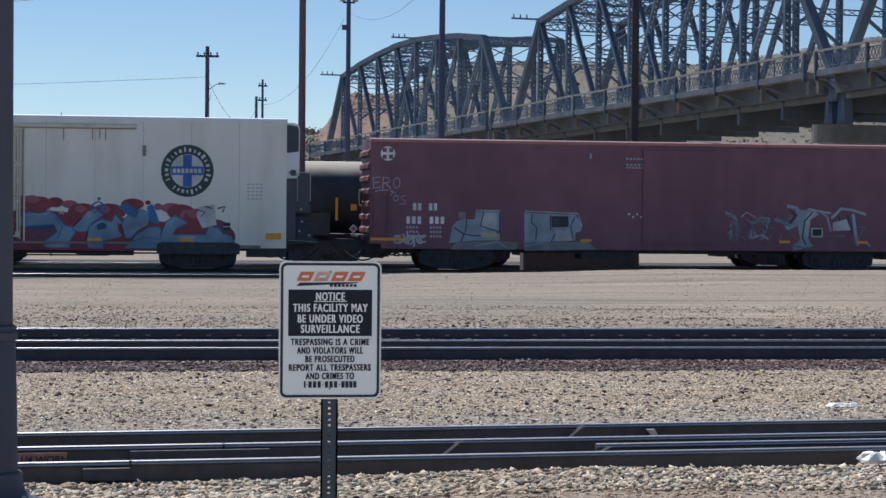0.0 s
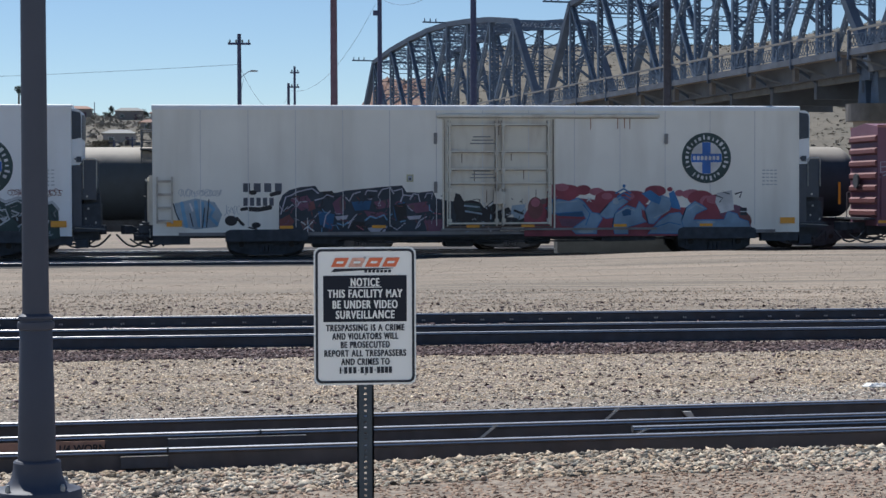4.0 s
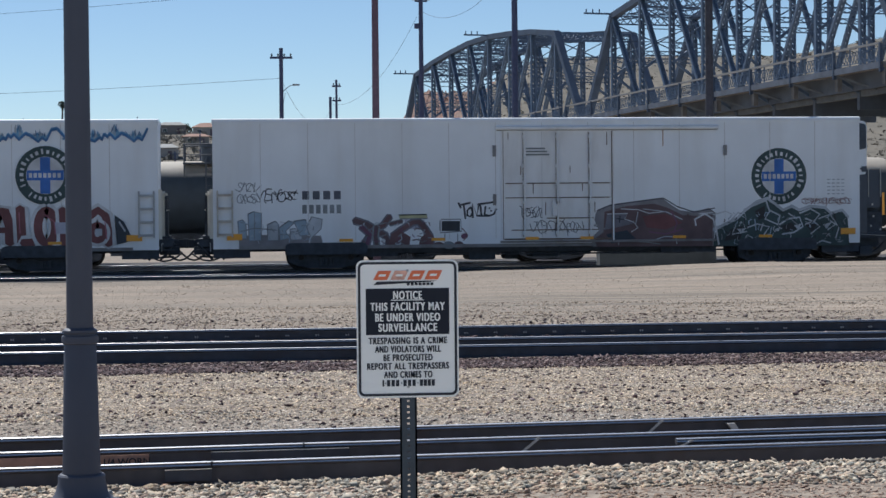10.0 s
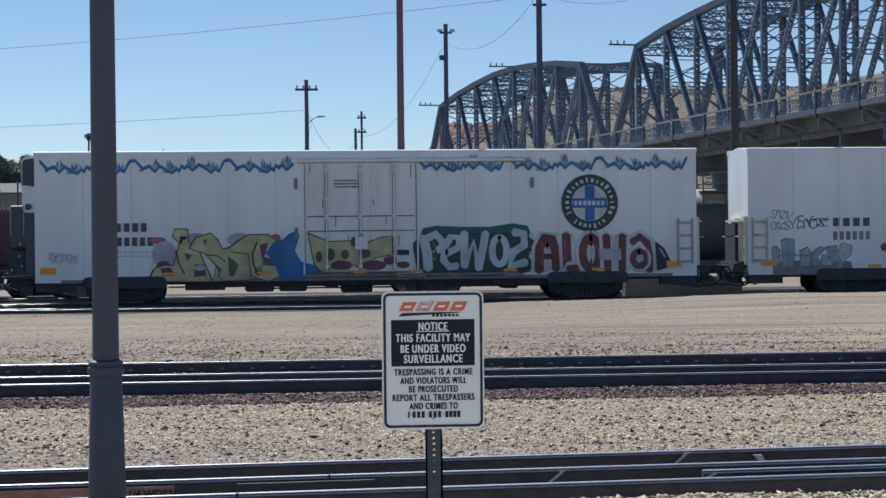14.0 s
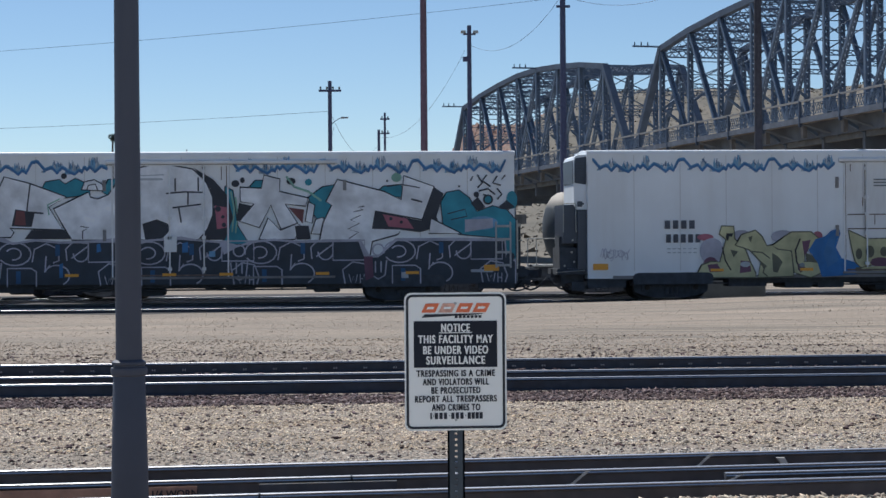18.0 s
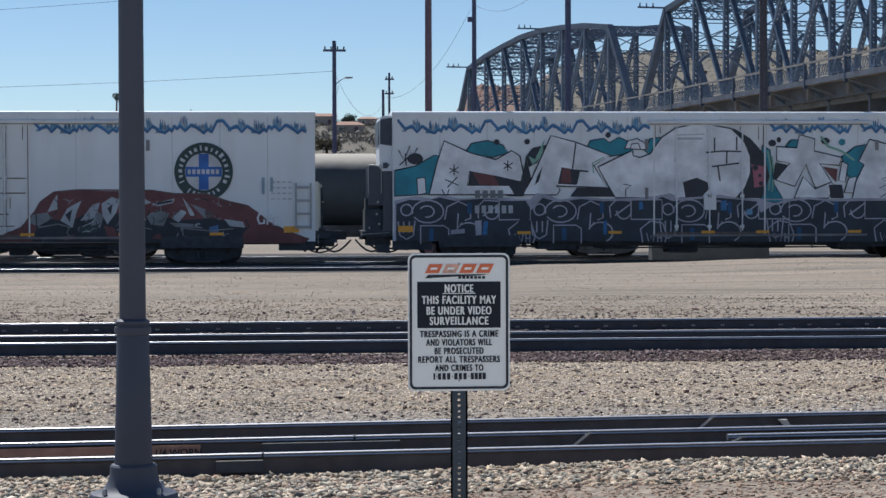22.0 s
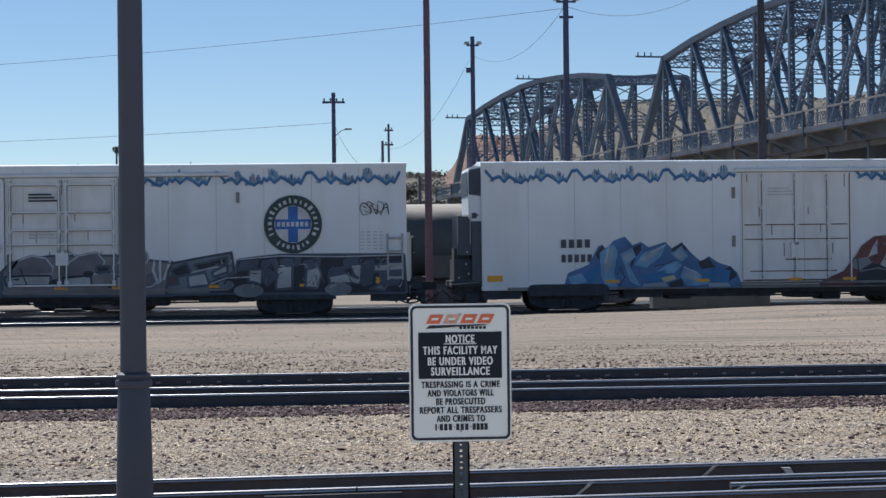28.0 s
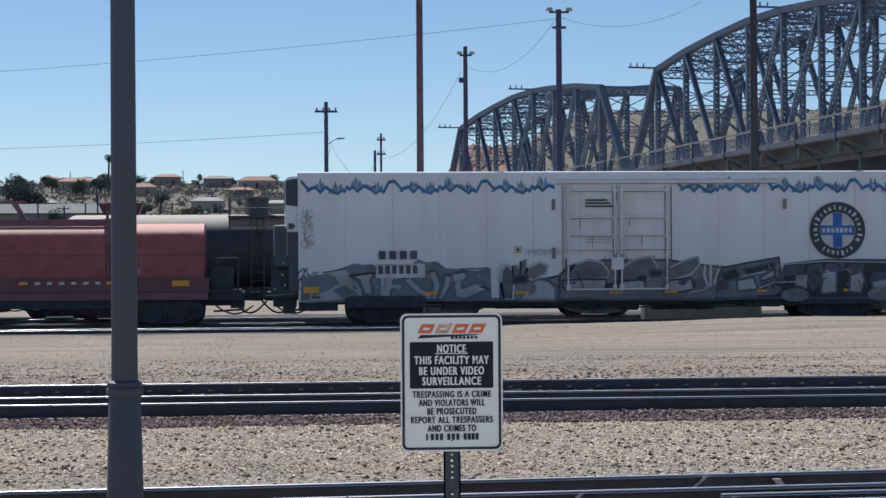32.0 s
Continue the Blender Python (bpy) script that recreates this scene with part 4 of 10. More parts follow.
    part("grille", Shape().prism([(-1.18, 4.05), (1.18, 4.05), (1.18, 4.80), (1.1, 4.90), (-1.1, 4.90), (-1.18, 4.80)], *sorted((x0 + unit * dp * 0.97, x0 + unit * (dp + 0.02)))), M["unit_dark"], car, "dark end grille")
    part("exhaust_box", box_at(box_at(Shape(), 0.16, 0.34, -1.29, -1.24, 3.22, 3.42), 0.1, 0.16, -1.275, -1.24, 3.3, 3.36), M["unit_dark"], car)
    g = box_at(box_at(box_at(Shape(), 0, 0.34, -1.3, 1.3, 1.0, 3.1), 0, 0.7, -1.3, 1.3, 0.85, 1.0), 0.34, 0.85, -1.2, 1.0, 1.9, 3.3)
    part("unit_platform", g, M["unit_dark"], car, "black frame and fuel tank under the unit")
    q = Shape()
    for a, b, y0, y1, z0, z1 in ((0.05, 1.1, -1.32, 1.1, 0.78, 0.98), (0.3, 0.98, -1.1, 0.6, 0.98, 1.75), (0.05, 0.9, -0.9, 0.9, 0.45, 0.8), (0.4, 0.95, -0.8, 0.2, 1.7, 2.15), (-1.4, 0, -1.38, -1.1, 0.3, 0.64), (0.1, 0.55, -1.2, 0.4, 0.2, 0.5)):
        box_at(q, a, b, y0, y1, z0, z1)
    part("end_machinery", q, M["end_black"], car, "black brake and battery boxes")
    part("grab_rail", Shape().path([(x0 + unit * 0.4, -1.3, 2.3), (x0 + unit * 0.4, -1.3, 3.30), (x0 + unit * 0.43, -1.3, 3.34), (x0 + unit * 0.83, -1.3, 3.34), (x0 + unit * 0.86, -1.3, 3.30), (x0 + unit * 0.86, -1.3, 2.3)], 0.018), M["pipe"], car, "pale bent grab rail")
    part("release_rod", Shape().tube((x0 + unit * 0.1, -1.36, 0.92), (x0 + unit * 1.15, -1.36, 0.86), 0.014, None, 6), M["pipe"], car, "thin pale release rod")
    for a, z in ((0.5, 1.98), (0.54, 1.55), (0.45, 1.2), (0.8, 1.06)):
        part("label_plate", box_at(Shape(), a, a + 0.06, -1.36, -1.34, z, z + 0.07), M["pipe"], car, "small pale label plate")
    # ladder, grab irons and platform on the other end
    y = -w
    lx = -unit * (half - 0.42)
    ladder(car, lx, 1.15, 2.55, 4, y, "galv" if unit < 0 else "ladder_cream")
    q = Shape().box(*sorted((-unit * half, -unit * (half + 0.5))), -1.25, 1.25, 0.72, 1.0).box(*sorted((-unit * half, -unit * (half + 0.3))), -0.7, 0.8, 1.1, 2.5)
    q.box(*sorted((-unit * (half - 1.3), -unit * half)), -1.38, -1.05, 0.3, 0.64).box(*sorted((-unit * half, -unit * (half + 0.7))), -0.5, 0.5, 0.42, 0.72)
    part("end_sill", q, M["end_black"], car, "black end sill and brake gear")
    e = Shape()
    for z in (1.2, 1.65, 2.1, 2.55):
        e.box(*sorted((-unit * half, -unit * (half + 0.1))), -1.4, -0.95, z - 0.03, z + 0.01)
    e.box(*sorted((-unit * half, -unit * (half + 0.12))), -1.42, -1.36, 1.0, 2.75).box(*sorted((-unit * half, -unit * (half + 0.12))), -0.98, -0.92, 1.0, 2.75)
    part("end_ladder", e, M["door_beige"], car, "cream end ladder")
    e = Shape()
    for yy, z0, z1 in ((-0.9, 1.1, 2.6), (-0.35, 1.1, 2.7)):
        e.box(*sorted((-unit * half, -unit * (half + 0.2))), yy, yy + 0.1, z0, z1)
    e.box(*sorted((-unit * half, -unit * (half + 0.26))), -1.2, 0.9, 2.55, 2.63).box(*sorted((-unit * (half + 0.26), -unit * (half + 0.3))), -1.3, 1.2, 2.0, 2.04)
    part("end_bracket", e, M["door_beige"], car, "rusty cream end brackets")
    g = Shape()
    for i in range(5):
        a = half + 0.12 + 0.14 * i
        g.beam((-unit * a, -1.25 + 0.3 * (i % 3), 0.95 - 0.1 * (i % 2)), (-unit * (a - 0.5), -0.9, 0.25 + 0.09 * (i % 3)), 0.06, 0.06)
    g.tube((-unit * (half + 0.6), -1.36, 0.6), (-unit * (half - 0.6), -1.36, 0.66), 0.03, None, 6)
    part("brake_rigging", g, M["end_black"], car)
    part("uncoupling_lever", Shape().path([(-unit * (half + 0.1), -1.4, 0.55), (-unit * (half + 0.1), -1.36, 0.84), (-unit * (half + 0.45), -0.4, 0.86), (-unit * (half + 0.6), -0.1, 0.78)], 0.016), M["pipe"], car, "thin pale uncoupling lever")
    part("crossover_platform", Shape().box(*sorted((-unit * half, -unit * (half + 0.38))), -1.3, 1.3, 1.02, 1.1), M["under"], car)
    hb = Shape().tube((-unit * (half + 0.06), 0.3, 2.3), (-unit * (half + 0.16), 0.3, 2.3), 0.28, None, 16)
    part("hand_brake_wheel", hb, M["pipe"], car)
    for s_ in (-1, 1):
        coupler(car, s_ * half, s_)
    running_gear(car, half, *((4.0, 3.1) if unit > 0 else (3.1, 4.0)))
    for x in ((-half + 4.0, half - 3.1) if unit > 0 else (-half + 3.1, half - 4.0)):
        part("truck_well", Shape().prism([(x - 1.46, 0.40), (x + 1.46, 0.40), (x + 1.46, 0.70), (x + 1.40, 0.78), (x + 1.26, 0.82), (x - 1.26, 0.82), (x - 1.40, 0.78), (x - 1.46, 0.70)], -w - 0.05, -w + 0.2, "y"), M["end_black"], car, "black notch over the bogie")
    for u, big in ((0.75 if unit > 0 else 0.45, 1), (4.7, 0), (8.0, 0), (11.4, 0), (13.4, 0), (16.8, 0), (20.0, 0), (2 * half - (0.45 if unit > 0 else 0.85), 1)):
        a, b, z = (0.27, 0.11, 1.05) if big else (0.24, 0.05, 0.9)
        part("reflector", Shape().box(-half + u - a, -half + u + a, -w - 0.055, -w + 0.004, z - b, z + b), M["p_orange"], car, "yellow reflector plate")
    CARS.append(car)
    return car, Paint(-half, -w)


# 1: beige door, navy and red pieces
car, p = reefer(-18.73, 4.79, 1, "a", "white refrigerator car with beige ribbed door and red, blue graffiti", "cream")
rnd = random.Random(11)
marks(p, 3.12, 4.62, 2.15, 2.46, 4, "p_letter")
marks(p, 3.15, 4.3, 1.66, 1.95, 5, "p_letter")
tag(p, rnd, 0.95, 2.4, 2.12, 0.22, "p_silver", 0.025)
tag(p, rnd, 2.55, 3.0, 1.5, 0.3, "p_silver", 0.02)
p.piece("graffiti_piece", "pale blue spray painted letters")
p.poly([(0.75, 1.75), (1.5, 1.93), (2.18, 1.79), (2.43, 1.36), (2.27, 0.92), (1.49, 0.84), (0.91, 0.96)], "p_pale")
p.line([(1.01, 1.79), (1.1, 1.3), (1.18, 0.92)], 0.121, "p_sky")
p.line([(1.5, 1.83), (1.55, 1.4), (1.63, 0.94)], 0.121, "p_sky")
p.line([(1.75, 1.79), (1.8, 0.96)], 0.101, "p_sky")
p.line([(1.93, 1.75), (2.14, 1.55), (2, 1.28), (2.27, 1)], 0.121, "p_sky")
p.line([(1.3, 1.4), (1.41, 0.94)], 0.04, "p_navy")
p.line([(1.81, 1.59), (1.74, 0.9)], 0.04, "p_navy")
p.line([(0.72, 1.75), (0.83, 1.36), (0.95, 1.12)], 0.04, "p_navy")
p.line([(1.97, 1.89), (1.88, 0.9)], 0.04, "p_navy")
p.line([(1.3, 1.75), (1.4, 1.48)], 0.06, "p_dim")
p.disc(2.744, 1.136, 0.221, "p_black", 20, 0.181)
p.line([(2.94, 1.24), (3.1, 1.06), (3.19, 0.98)], 0.101, "p_black")
p.disc(3.627, 0.975, 0.161, "p_black", 20, 0.101)
p.line([(3.35, 0.9), (3.65, 0.84)], 0.06, "p_black")
p.line([(3.35, 1.55), (3.75, 1.53), (4.16, 1.61)], 0.161, "p_black")
p.disc(3.515, 2.129, 0.141, "p_black", 20, 0.08)
p.line([(4.14, 2.05), (4.48, 2.13)], 0.141, "p_black")
p.line([(3.1, 1.53), (3.32, 1.57)], 0.121, "p_black")
p.piece("graffiti_piece", "navy and purple interlocking letters with lilac edges")
p.poly([(4.43, 0.55), (4.44, 1.75), (4.56, 2.03), (4.8, 2.21), (5.13, 2.31), (5.73, 2.37), (5.89, 2.15), (6.1, 2.17), (6.46, 2.11), (6.82, 2.19), (7.42, 2.25), (8.02, 2.31), (8.84, 2.37), (9, 2.13), (9.42, 2.11), (9.95, 2.17), (10.07, 1.9), (10.47, 1.82), (11.08, 1.74), (11.07, 0.53)], "p_navy")
p.poly([(4.83, 1.87), (5.43, 2.03), (5.71, 1.67), (5.23, 1.47)], "p_purple")
p.poly([(5.47, 1.75), (5.67, 1.83), (5.74, 1.55), (5.51, 1.47)], "p_maroon")
p.poly([(6.34, 1.75), (6.66, 2.03), (6.82, 1.75), (6.7, 1.35), (6.46, 1.35)], "p_purple")
p.poly([(6.58, 1.83), (6.74, 1.93), (6.82, 1.55), (6.62, 1.47)], "p_brown")
p.poly([(7.82, 1.79), (8.42, 1.89), (8.36, 1.59), (7.94, 1.51)], "p_purple")
p.poly([(8.1, 1.83), (8.3, 1.87), (8.3, 1.67)], "p_brown")
p.poly([(8.98, 1.7), (9.62, 1.78), (9.96, 1.46), (9.34, 1.38)], "p_purple")
p.poly([(9.06, 1.62), (9.24, 1.7), (9.3, 1.5)], "p_brown")
p.poly([(4.44, 1.15), (4.79, 1.35), (4.99, 1.11), (4.83, 0.87), (4.47, 0.91)], "p_maroon")
p.poly([(9.62, 1.1), (10.37, 1.18), (10.26, 0.74), (9.74, 0.7)], "p_purple")
p.poly([(5.19, 1.09), (5.68, 1.19), (5.64, 0.75), (5.3, 0.77)], "p_brown")
p.poly([(6.44, 1.27), (6.9, 1.31), (6.84, 1.17), (6.5, 1.13)], "p_lilac")
p.poly([(7.46, 1.47), (8.34, 1.36), (8.03, 1.2), (7.61, 1.25)], "p_purple")
p.poly([(5.82, 1.47), (6.42, 1.35), (6.32, 0.79), (5.9, 0.95)], "p_band")
p.poly([(7.02, 1.79), (7.74, 1.83), (7.66, 1.51), (7.14, 1.47)], "p_band")
p.poly([(8.52, 1.67), (8.94, 1.79), (8.86, 1.18), (8.58, 1.1)], "p_band")
p.poly([(7.57, 0.86), (8.31, 0.92), (8.21, 0.7), (7.73, 0.68)], "p_lilac")
p.poly([(9.02, 1.26), (9.54, 1.3), (9.48, 1.16), (9.08, 1.14)], "p_lilac")
p.poly([(6.9, 1.11), (7.53, 1.07), (7.41, 0.74), (6.97, 0.79)], "p_black")
p.poly([(8.52, 1.67), (8.98, 1.74), (9.02, 1.18), (8.66, 1.1)], "p_black")
p.poly([(5.99, 2.15), (6.34, 2.19), (6.42, 1.99), (6.06, 1.95)], "p_black")
p.line([(4.5, 1.35), (4.68, 1.97), (4.88, 2.03), (5.03, 2.13), (5.33, 2.21), (5.63, 2.27), (5.85, 2.09)], 0.048, "p_lilac")
p.line([(4.75, 1.55), (4.93, 1.71), (5.03, 1.57), (5.19, 1.79), (5.43, 1.81)], 0.04, "p_lilac")
p.line([(4.44, 1.67), (4.6, 1.47), (4.75, 1.63)], 0.04, "p_lilac")
p.line([(5.71, 1.85), (6.02, 1.93), (6.14, 2.05), (6.38, 1.97)], 0.04, "p_lilac")
p.line([(6.78, 1.99), (6.94, 1.81), (7.08, 2.07), (7.34, 2.15)], 0.048, "p_lilac")
p.line([(7.52, 2.05), (7.58, 2.19), (7.94, 2.17)], 0.048, "p_lilac")
p.line([(7.98, 2.01), (8.12, 2.23), (8.42, 2.29), (8.54, 2.07)], 0.048, "p_lilac")
p.line([(8.54, 2.17), (8.84, 2.25), (8.88, 1.99)], 0.048, "p_lilac")
p.line([(8.78, 1.79), (8.88, 2.03), (9.24, 1.99)], 0.048, "p_lilac")
p.line([(9.12, 1.87), (9.24, 2.07), (9.42, 2.05), (9.48, 1.78)], 0.048, "p_lilac")
p.line([(9.66, 1.93), (9.74, 2.09), (9.93, 2.09), (9.9, 1.88)], 0.04, "p_lilac")
p.line([(5.23, 1.09), (5.68, 0.75)], 0.04, "p_dim")
p.line([(5.68, 1.13), (5.27, 0.75)], 0.04, "p_dim")
p.line([(5.45, 1.21), (5.46, 0.71)], 0.04, "p_dim")
p.line([(7.51, 1.13), (7.69, 1.27), (7.91, 1.2), (8.18, 1.32), (8.29, 1.14)], 0.052, "p_sky")
p.line([(6.02, 0.89), (6.1, 1.29), (6.26, 1.47)], 0.04, "p_lilac")
p.line([(6.9, 0.85), (7.06, 1.19), (7.22, 1.35)], 0.04, "p_lilac")
p.line([(8.41, 0.94), (8.65, 0.78), (8.94, 1.02)], 0.04, "p_lilac")
p.line([(9.32, 0.82), (9.46, 1.1), (9.74, 1.26)], 0.04, "p_lilac")
p.line([(7.21, 0.95), (7.45, 0.78)], 0.04, "p_pink")
p.line([(6.5, 1.03), (6.74, 0.95), (6.9, 1.07)], 0.04, "p_sky")
p.line([(9.94, 1.38), (10.23, 1.34)], 0.04, "p_pink")
chips(p, rnd, 4.519, 10.992, 0.613, 1.989, 110, ['p_lilac', 'p_purple', 'p_black', 'p_navy', 'p_sky', 'p_black', 'p_maroon', 'p_navy'], 0.05)
p.piece("graffiti_piece", "black and dark green letters over the door")
p.poly([(10.73, 0.55), (10.79, 1.28), (10.67, 1.66), (10.77, 2.09), (10.93, 2.05), (11.08, 1.78), (11.34, 1.84), (11.64, 1.76), (11.81, 1.56), (12.09, 1.78), (12.25, 1.9), (12.39, 1.78), (12.25, 1.54), (12.15, 1.34), (12.41, 1.48), (12.7, 1.58), (12.84, 1.36), (12.64, 1.21), (13.03, 1.21), (13.17, 1.38), (13.43, 1.33), (13.39, 0.89), (12.45, 0.85), (12.29, 0.55)], "p_black")
p.poly([(12.82, 1.64), (13.29, 1.68), (13.39, 1.25), (13.03, 1.09), (12.78, 1.36)], "p_pale")
p.poly([(11.08, 1.74), (11.64, 1.7), (11.72, 1.46), (11.24, 1.42)], "p_green")
p.poly([(12.05, 1.07), (12.41, 1.17), (12.33, 0.85), (11.97, 0.81)], "p_green")
p.line([(11.08, 1.64), (11.64, 1.58)], 0.06, "p_pale")
p.line([(11.12, 1.44), (11.72, 1.34)], 0.06, "p_pale")
p.line([(11.97, 1.62), (12.17, 1.76)], 0.06, "p_dim")
p.line([(11.4, 0.85), (11.68, 1.01), (11.8, 0.89)], 0.048, "p_pale")
p.line([(12.56, 1.74), (12.46, 1.34)], 0.08, "p_silver")
p.line([(12.9, 1.46), (13.23, 1.33)], 0.08, "p_black")
p.disc(12.944, 1.092, 0.101, "p_black", 20, 0.101)
chips(p, rnd, 10.874, 13.311, 0.666, 1.884, 40, ['p_black', 'p_pale', 'p_green', 'p_black', 'p_silver'], 0.05)
p.piece("graffiti_piece", "red clouds behind pale blue letters")
p.poly([(13.27, 0.52), (13.27, 1.29), (13.52, 1.66), (14.29, 1.98), (21.57, 1.32), (21.78, 0.49)], "p_red")
p.disc(13.68, 1.537, 0.282, "p_maroon", 20, 0.402)
p.disc(13.68, 1.739, 0.161, "p_pink", 20, 0.161)
p.disc(13.966, 1.78, 0.121, "p_brown", 20, 0.101)
p.disc(14.417, 2.185, 0.322, "p_pink", 20, 0.221)
p.disc(14.868, 2.124, 0.483, "p_red", 20, 0.262)
p.disc(14.663, 2.287, 0.241, "p_pink", 20, 0.141)
p.disc(15.444, 2.185, 0.282, "p_red", 20, 0.181)
p.disc(15.938, 2.124, 0.282, "p_pink", 20, 0.141)
p.disc(16.392, 1.859, 0.523, "p_red", 20, 0.302)
p.disc(16.31, 1.96, 0.201, "p_pink", 20, 0.121)
p.disc(17.282, 1.858, 0.604, "p_red", 20, 0.302)
p.disc(17.178, 1.96, 0.161, "p_pink", 20, 0.121)
p.disc(18.112, 2.143, 0.402, "p_red", 20, 0.201)
p.disc(18.653, 2.204, 0.101, "p_red", 20, 0.08)
p.disc(19.007, 2.061, 0.161, "p_pink", 20, 0.121)
p.disc(19.466, 2.02, 0.362, "p_pink", 20, 0.181)
p.disc(19.801, 1.876, 0.483, "p_red", 20, 0.282)
p.disc(20.052, 1.773, 0.282, "p_pink", 20, 0.201)
p.disc(20.388, 1.609, 0.523, "p_red", 20, 0.402)
p.disc(20.262, 1.834, 0.241, "p_pink", 20, 0.161)
p.disc(20.976, 1.361, 0.483, "p_purple", 20, 0.282)
p.disc(21.398, 1.031, 0.322, "p_maroon", 20, 0.322)
p.poly([(14.25, 1.5), (15.53, 1.49), (15.44, 1.21), (14.5, 1.25)], "p_band")
p.poly([(14.5, 1.17), (15.53, 1.13), (15.28, 0.84), (14.66, 0.88)], "p_purple")
p.outlined([(14.05, 1.54), (14.5, 1.86), (14.91, 1.78), (15.24, 1.9), (15.44, 1.78), (15.77, 1.37), (16.06, 1.33), (16.14, 1.15), (15.94, 0.82), (15.94, 0.6), (15.16, 0.6), (14.99, 0.76), (15.53, 1.15), (15.4, 1.41), (14.21, 1.33)], "p_steel", "p_blue", 0.032)
p.outlined([(16.02, 1.29), (16.41, 1.72), (16.81, 1.98), (17.1, 1.76), (16.72, 1.49), (16.6, 1.19), (16.27, 1.15)], "p_steel", "p_blue", 0.032)
p.disc(16.64, 1.777, 0.121, "p_pale", 20, 0.121)
p.outlined([(16.52, 0.88), (16.6, 1.33), (17.05, 1.63), (17.39, 1.51), (17.51, 1.78), (17.72, 1.55), (17.84, 1.04), (17.1, 0.84), (17.1, 0.59), (16.6, 0.59)], "p_steel", "p_blue", 0.032)
p.poly([(16.85, 1.45), (17.22, 1.53), (17.2, 1.27), (16.91, 1.23)], "p_band")
p.poly([(17.59, 1.49), (17.84, 1.33), (18.18, 1), (17.84, 0.96), (17.63, 1.2)], "p_red")
p.outlined([(17.84, 0.96), (17.72, 1.45), (17.97, 1.78), (18.34, 1.98), (18.76, 1.84), (18.65, 1.47), (18.34, 1.26), (18.05, 0.94)], "p_steel", "p_blue", 0.032)
p.outlined([(17.84, 0.59), (18.22, 1.04), (18.63, 1.32), (19.01, 1.36), (19.22, 1.16), (19.28, 0.75), (18.97, 0.59)], "p_steel", "p_blue", 0.032)
p.outlined([(19.09, 1.08), (19.26, 1.53), (19.59, 1.77), (19.93, 1.57), (20.05, 1.49), (19.63, 1.3), (19.53, 1.08), (20.68, 1.09), (20.81, 1.4), (21.17, 1.3), (21.27, 1.13), (21.59, 1.03), (21.69, 0.74), (19.47, 0.69), (19.15, 0.83)], "p_steel", "p_blue", 0.032)
p.poly([(17.59, 2.06), (17.92, 2.18), (18.34, 1.9), (18.26, 1.65), (17.93, 1.78)], "p_blue")
p.poly([(18.72, 1.53), (18.61, 2.06), (18.8, 2.16), (18.97, 1.77), (19.07, 1.45)], "p_blue")
p.poly([(14.21, 1.82), (14.46, 1.94), (14.38, 1.7)], "p_blue")
p.line([(16.64, 2.06), (16.93, 2.23), (17.2, 2.06)], 0.06, "p_blue")
p.line([(16.7, 1.94), (16.93, 2.08), (17.2, 1.94)], 0.06, "p_blue")
p.line([(16.74, 1.82), (16.95, 1.94), (17.18, 1.82)], 0.048, "p_blue")
p.disc(16.95, 2.327, 0.06, "p_blue", 20, 0.06)
p.line([(14.13, 1.45), (14.5, 1.74), (15.2, 1.78)], 0.04, "p_pale")
p.line([(16.68, 1.33), (17.05, 1.53), (17.34, 1.43)], 0.04, "p_pale")
p.line([(19.34, 1.45), (19.63, 1.65), (19.89, 1.53)], 0.04, "p_pale")
p.line([(18.05, 1.16), (18.42, 1.32), (18.63, 1.45)], 0.04, "p_pale")
p.line([(15.44, 1.66), (15.69, 1.33), (15.53, 0.92)], 0.04, "p_blue")
p.line([(18.01, 0.79), (18.63, 1), (19.05, 0.91)], 0.032, "p_blue")
p.disc(20.012, 0.993, 0.362, "p_pale", 20, 0.06)
p.disc(15.526, 0.679, 0.282, "p_pale", 20, 0.06)
p.line([(15.57, 1.78), (15.73, 1.9)], 0.04, "p_dim")
p.line([(15.61, 1.9), (15.73, 1.76)], 0.04, "p_dim")
p.piece("graffiti_piece", "washed pale spray over a tag")
p.poly([(20.41, 2.06), (20.97, 2.16), (21.06, 1.44), (20.56, 1.32), (20.35, 1.73)], "p_dim")
p.line([(20.35, 1.98), (20.64, 1.88), (20.51, 1.73)], 0.04, "p_mark")
p.line([(21.1, 2.02), (21.35, 2.1), (21.27, 1.9)], 0.06, "p_mark")
p.line([(20.64, 2.1), (20.89, 2.02)], 0.04, "p_green")
p.poly([(21.29, 1.52), (21.54, 1.52), (21.54, 1.24), (21.29, 1.24)], "p_mark")
p.line([(21.29, 1.38), (21.54, 1.38)], 0.032, "p_dim")
emblem(p, 20.02, 3.34, 0.92)
e = -(4.79 + 18.73) / 2 - 0.004
part("end_band", Shape().box(e, e + 0.003, -1.46, 1.46, 4.42, 4.80), M["p_band"], car, "dark blue sprayed band on the car end")
part("end_band", Shape().box(e, e + 0.003, -1.46, 1.46, 4.804, 5.08), M["p_denim"], car, "blue sprayed band on the car end")
sc = Shape()
for i in range(7):
    sc.box(e - 0.003, e - 0.001, -1.2 + 0.34 * i, -1.06 + 0.34 * i, 4.5 + 0.05 * (i % 2), 4.74)
part("end_stroke", sc, M["p_silver"], car, "pale strokes over the blue band")
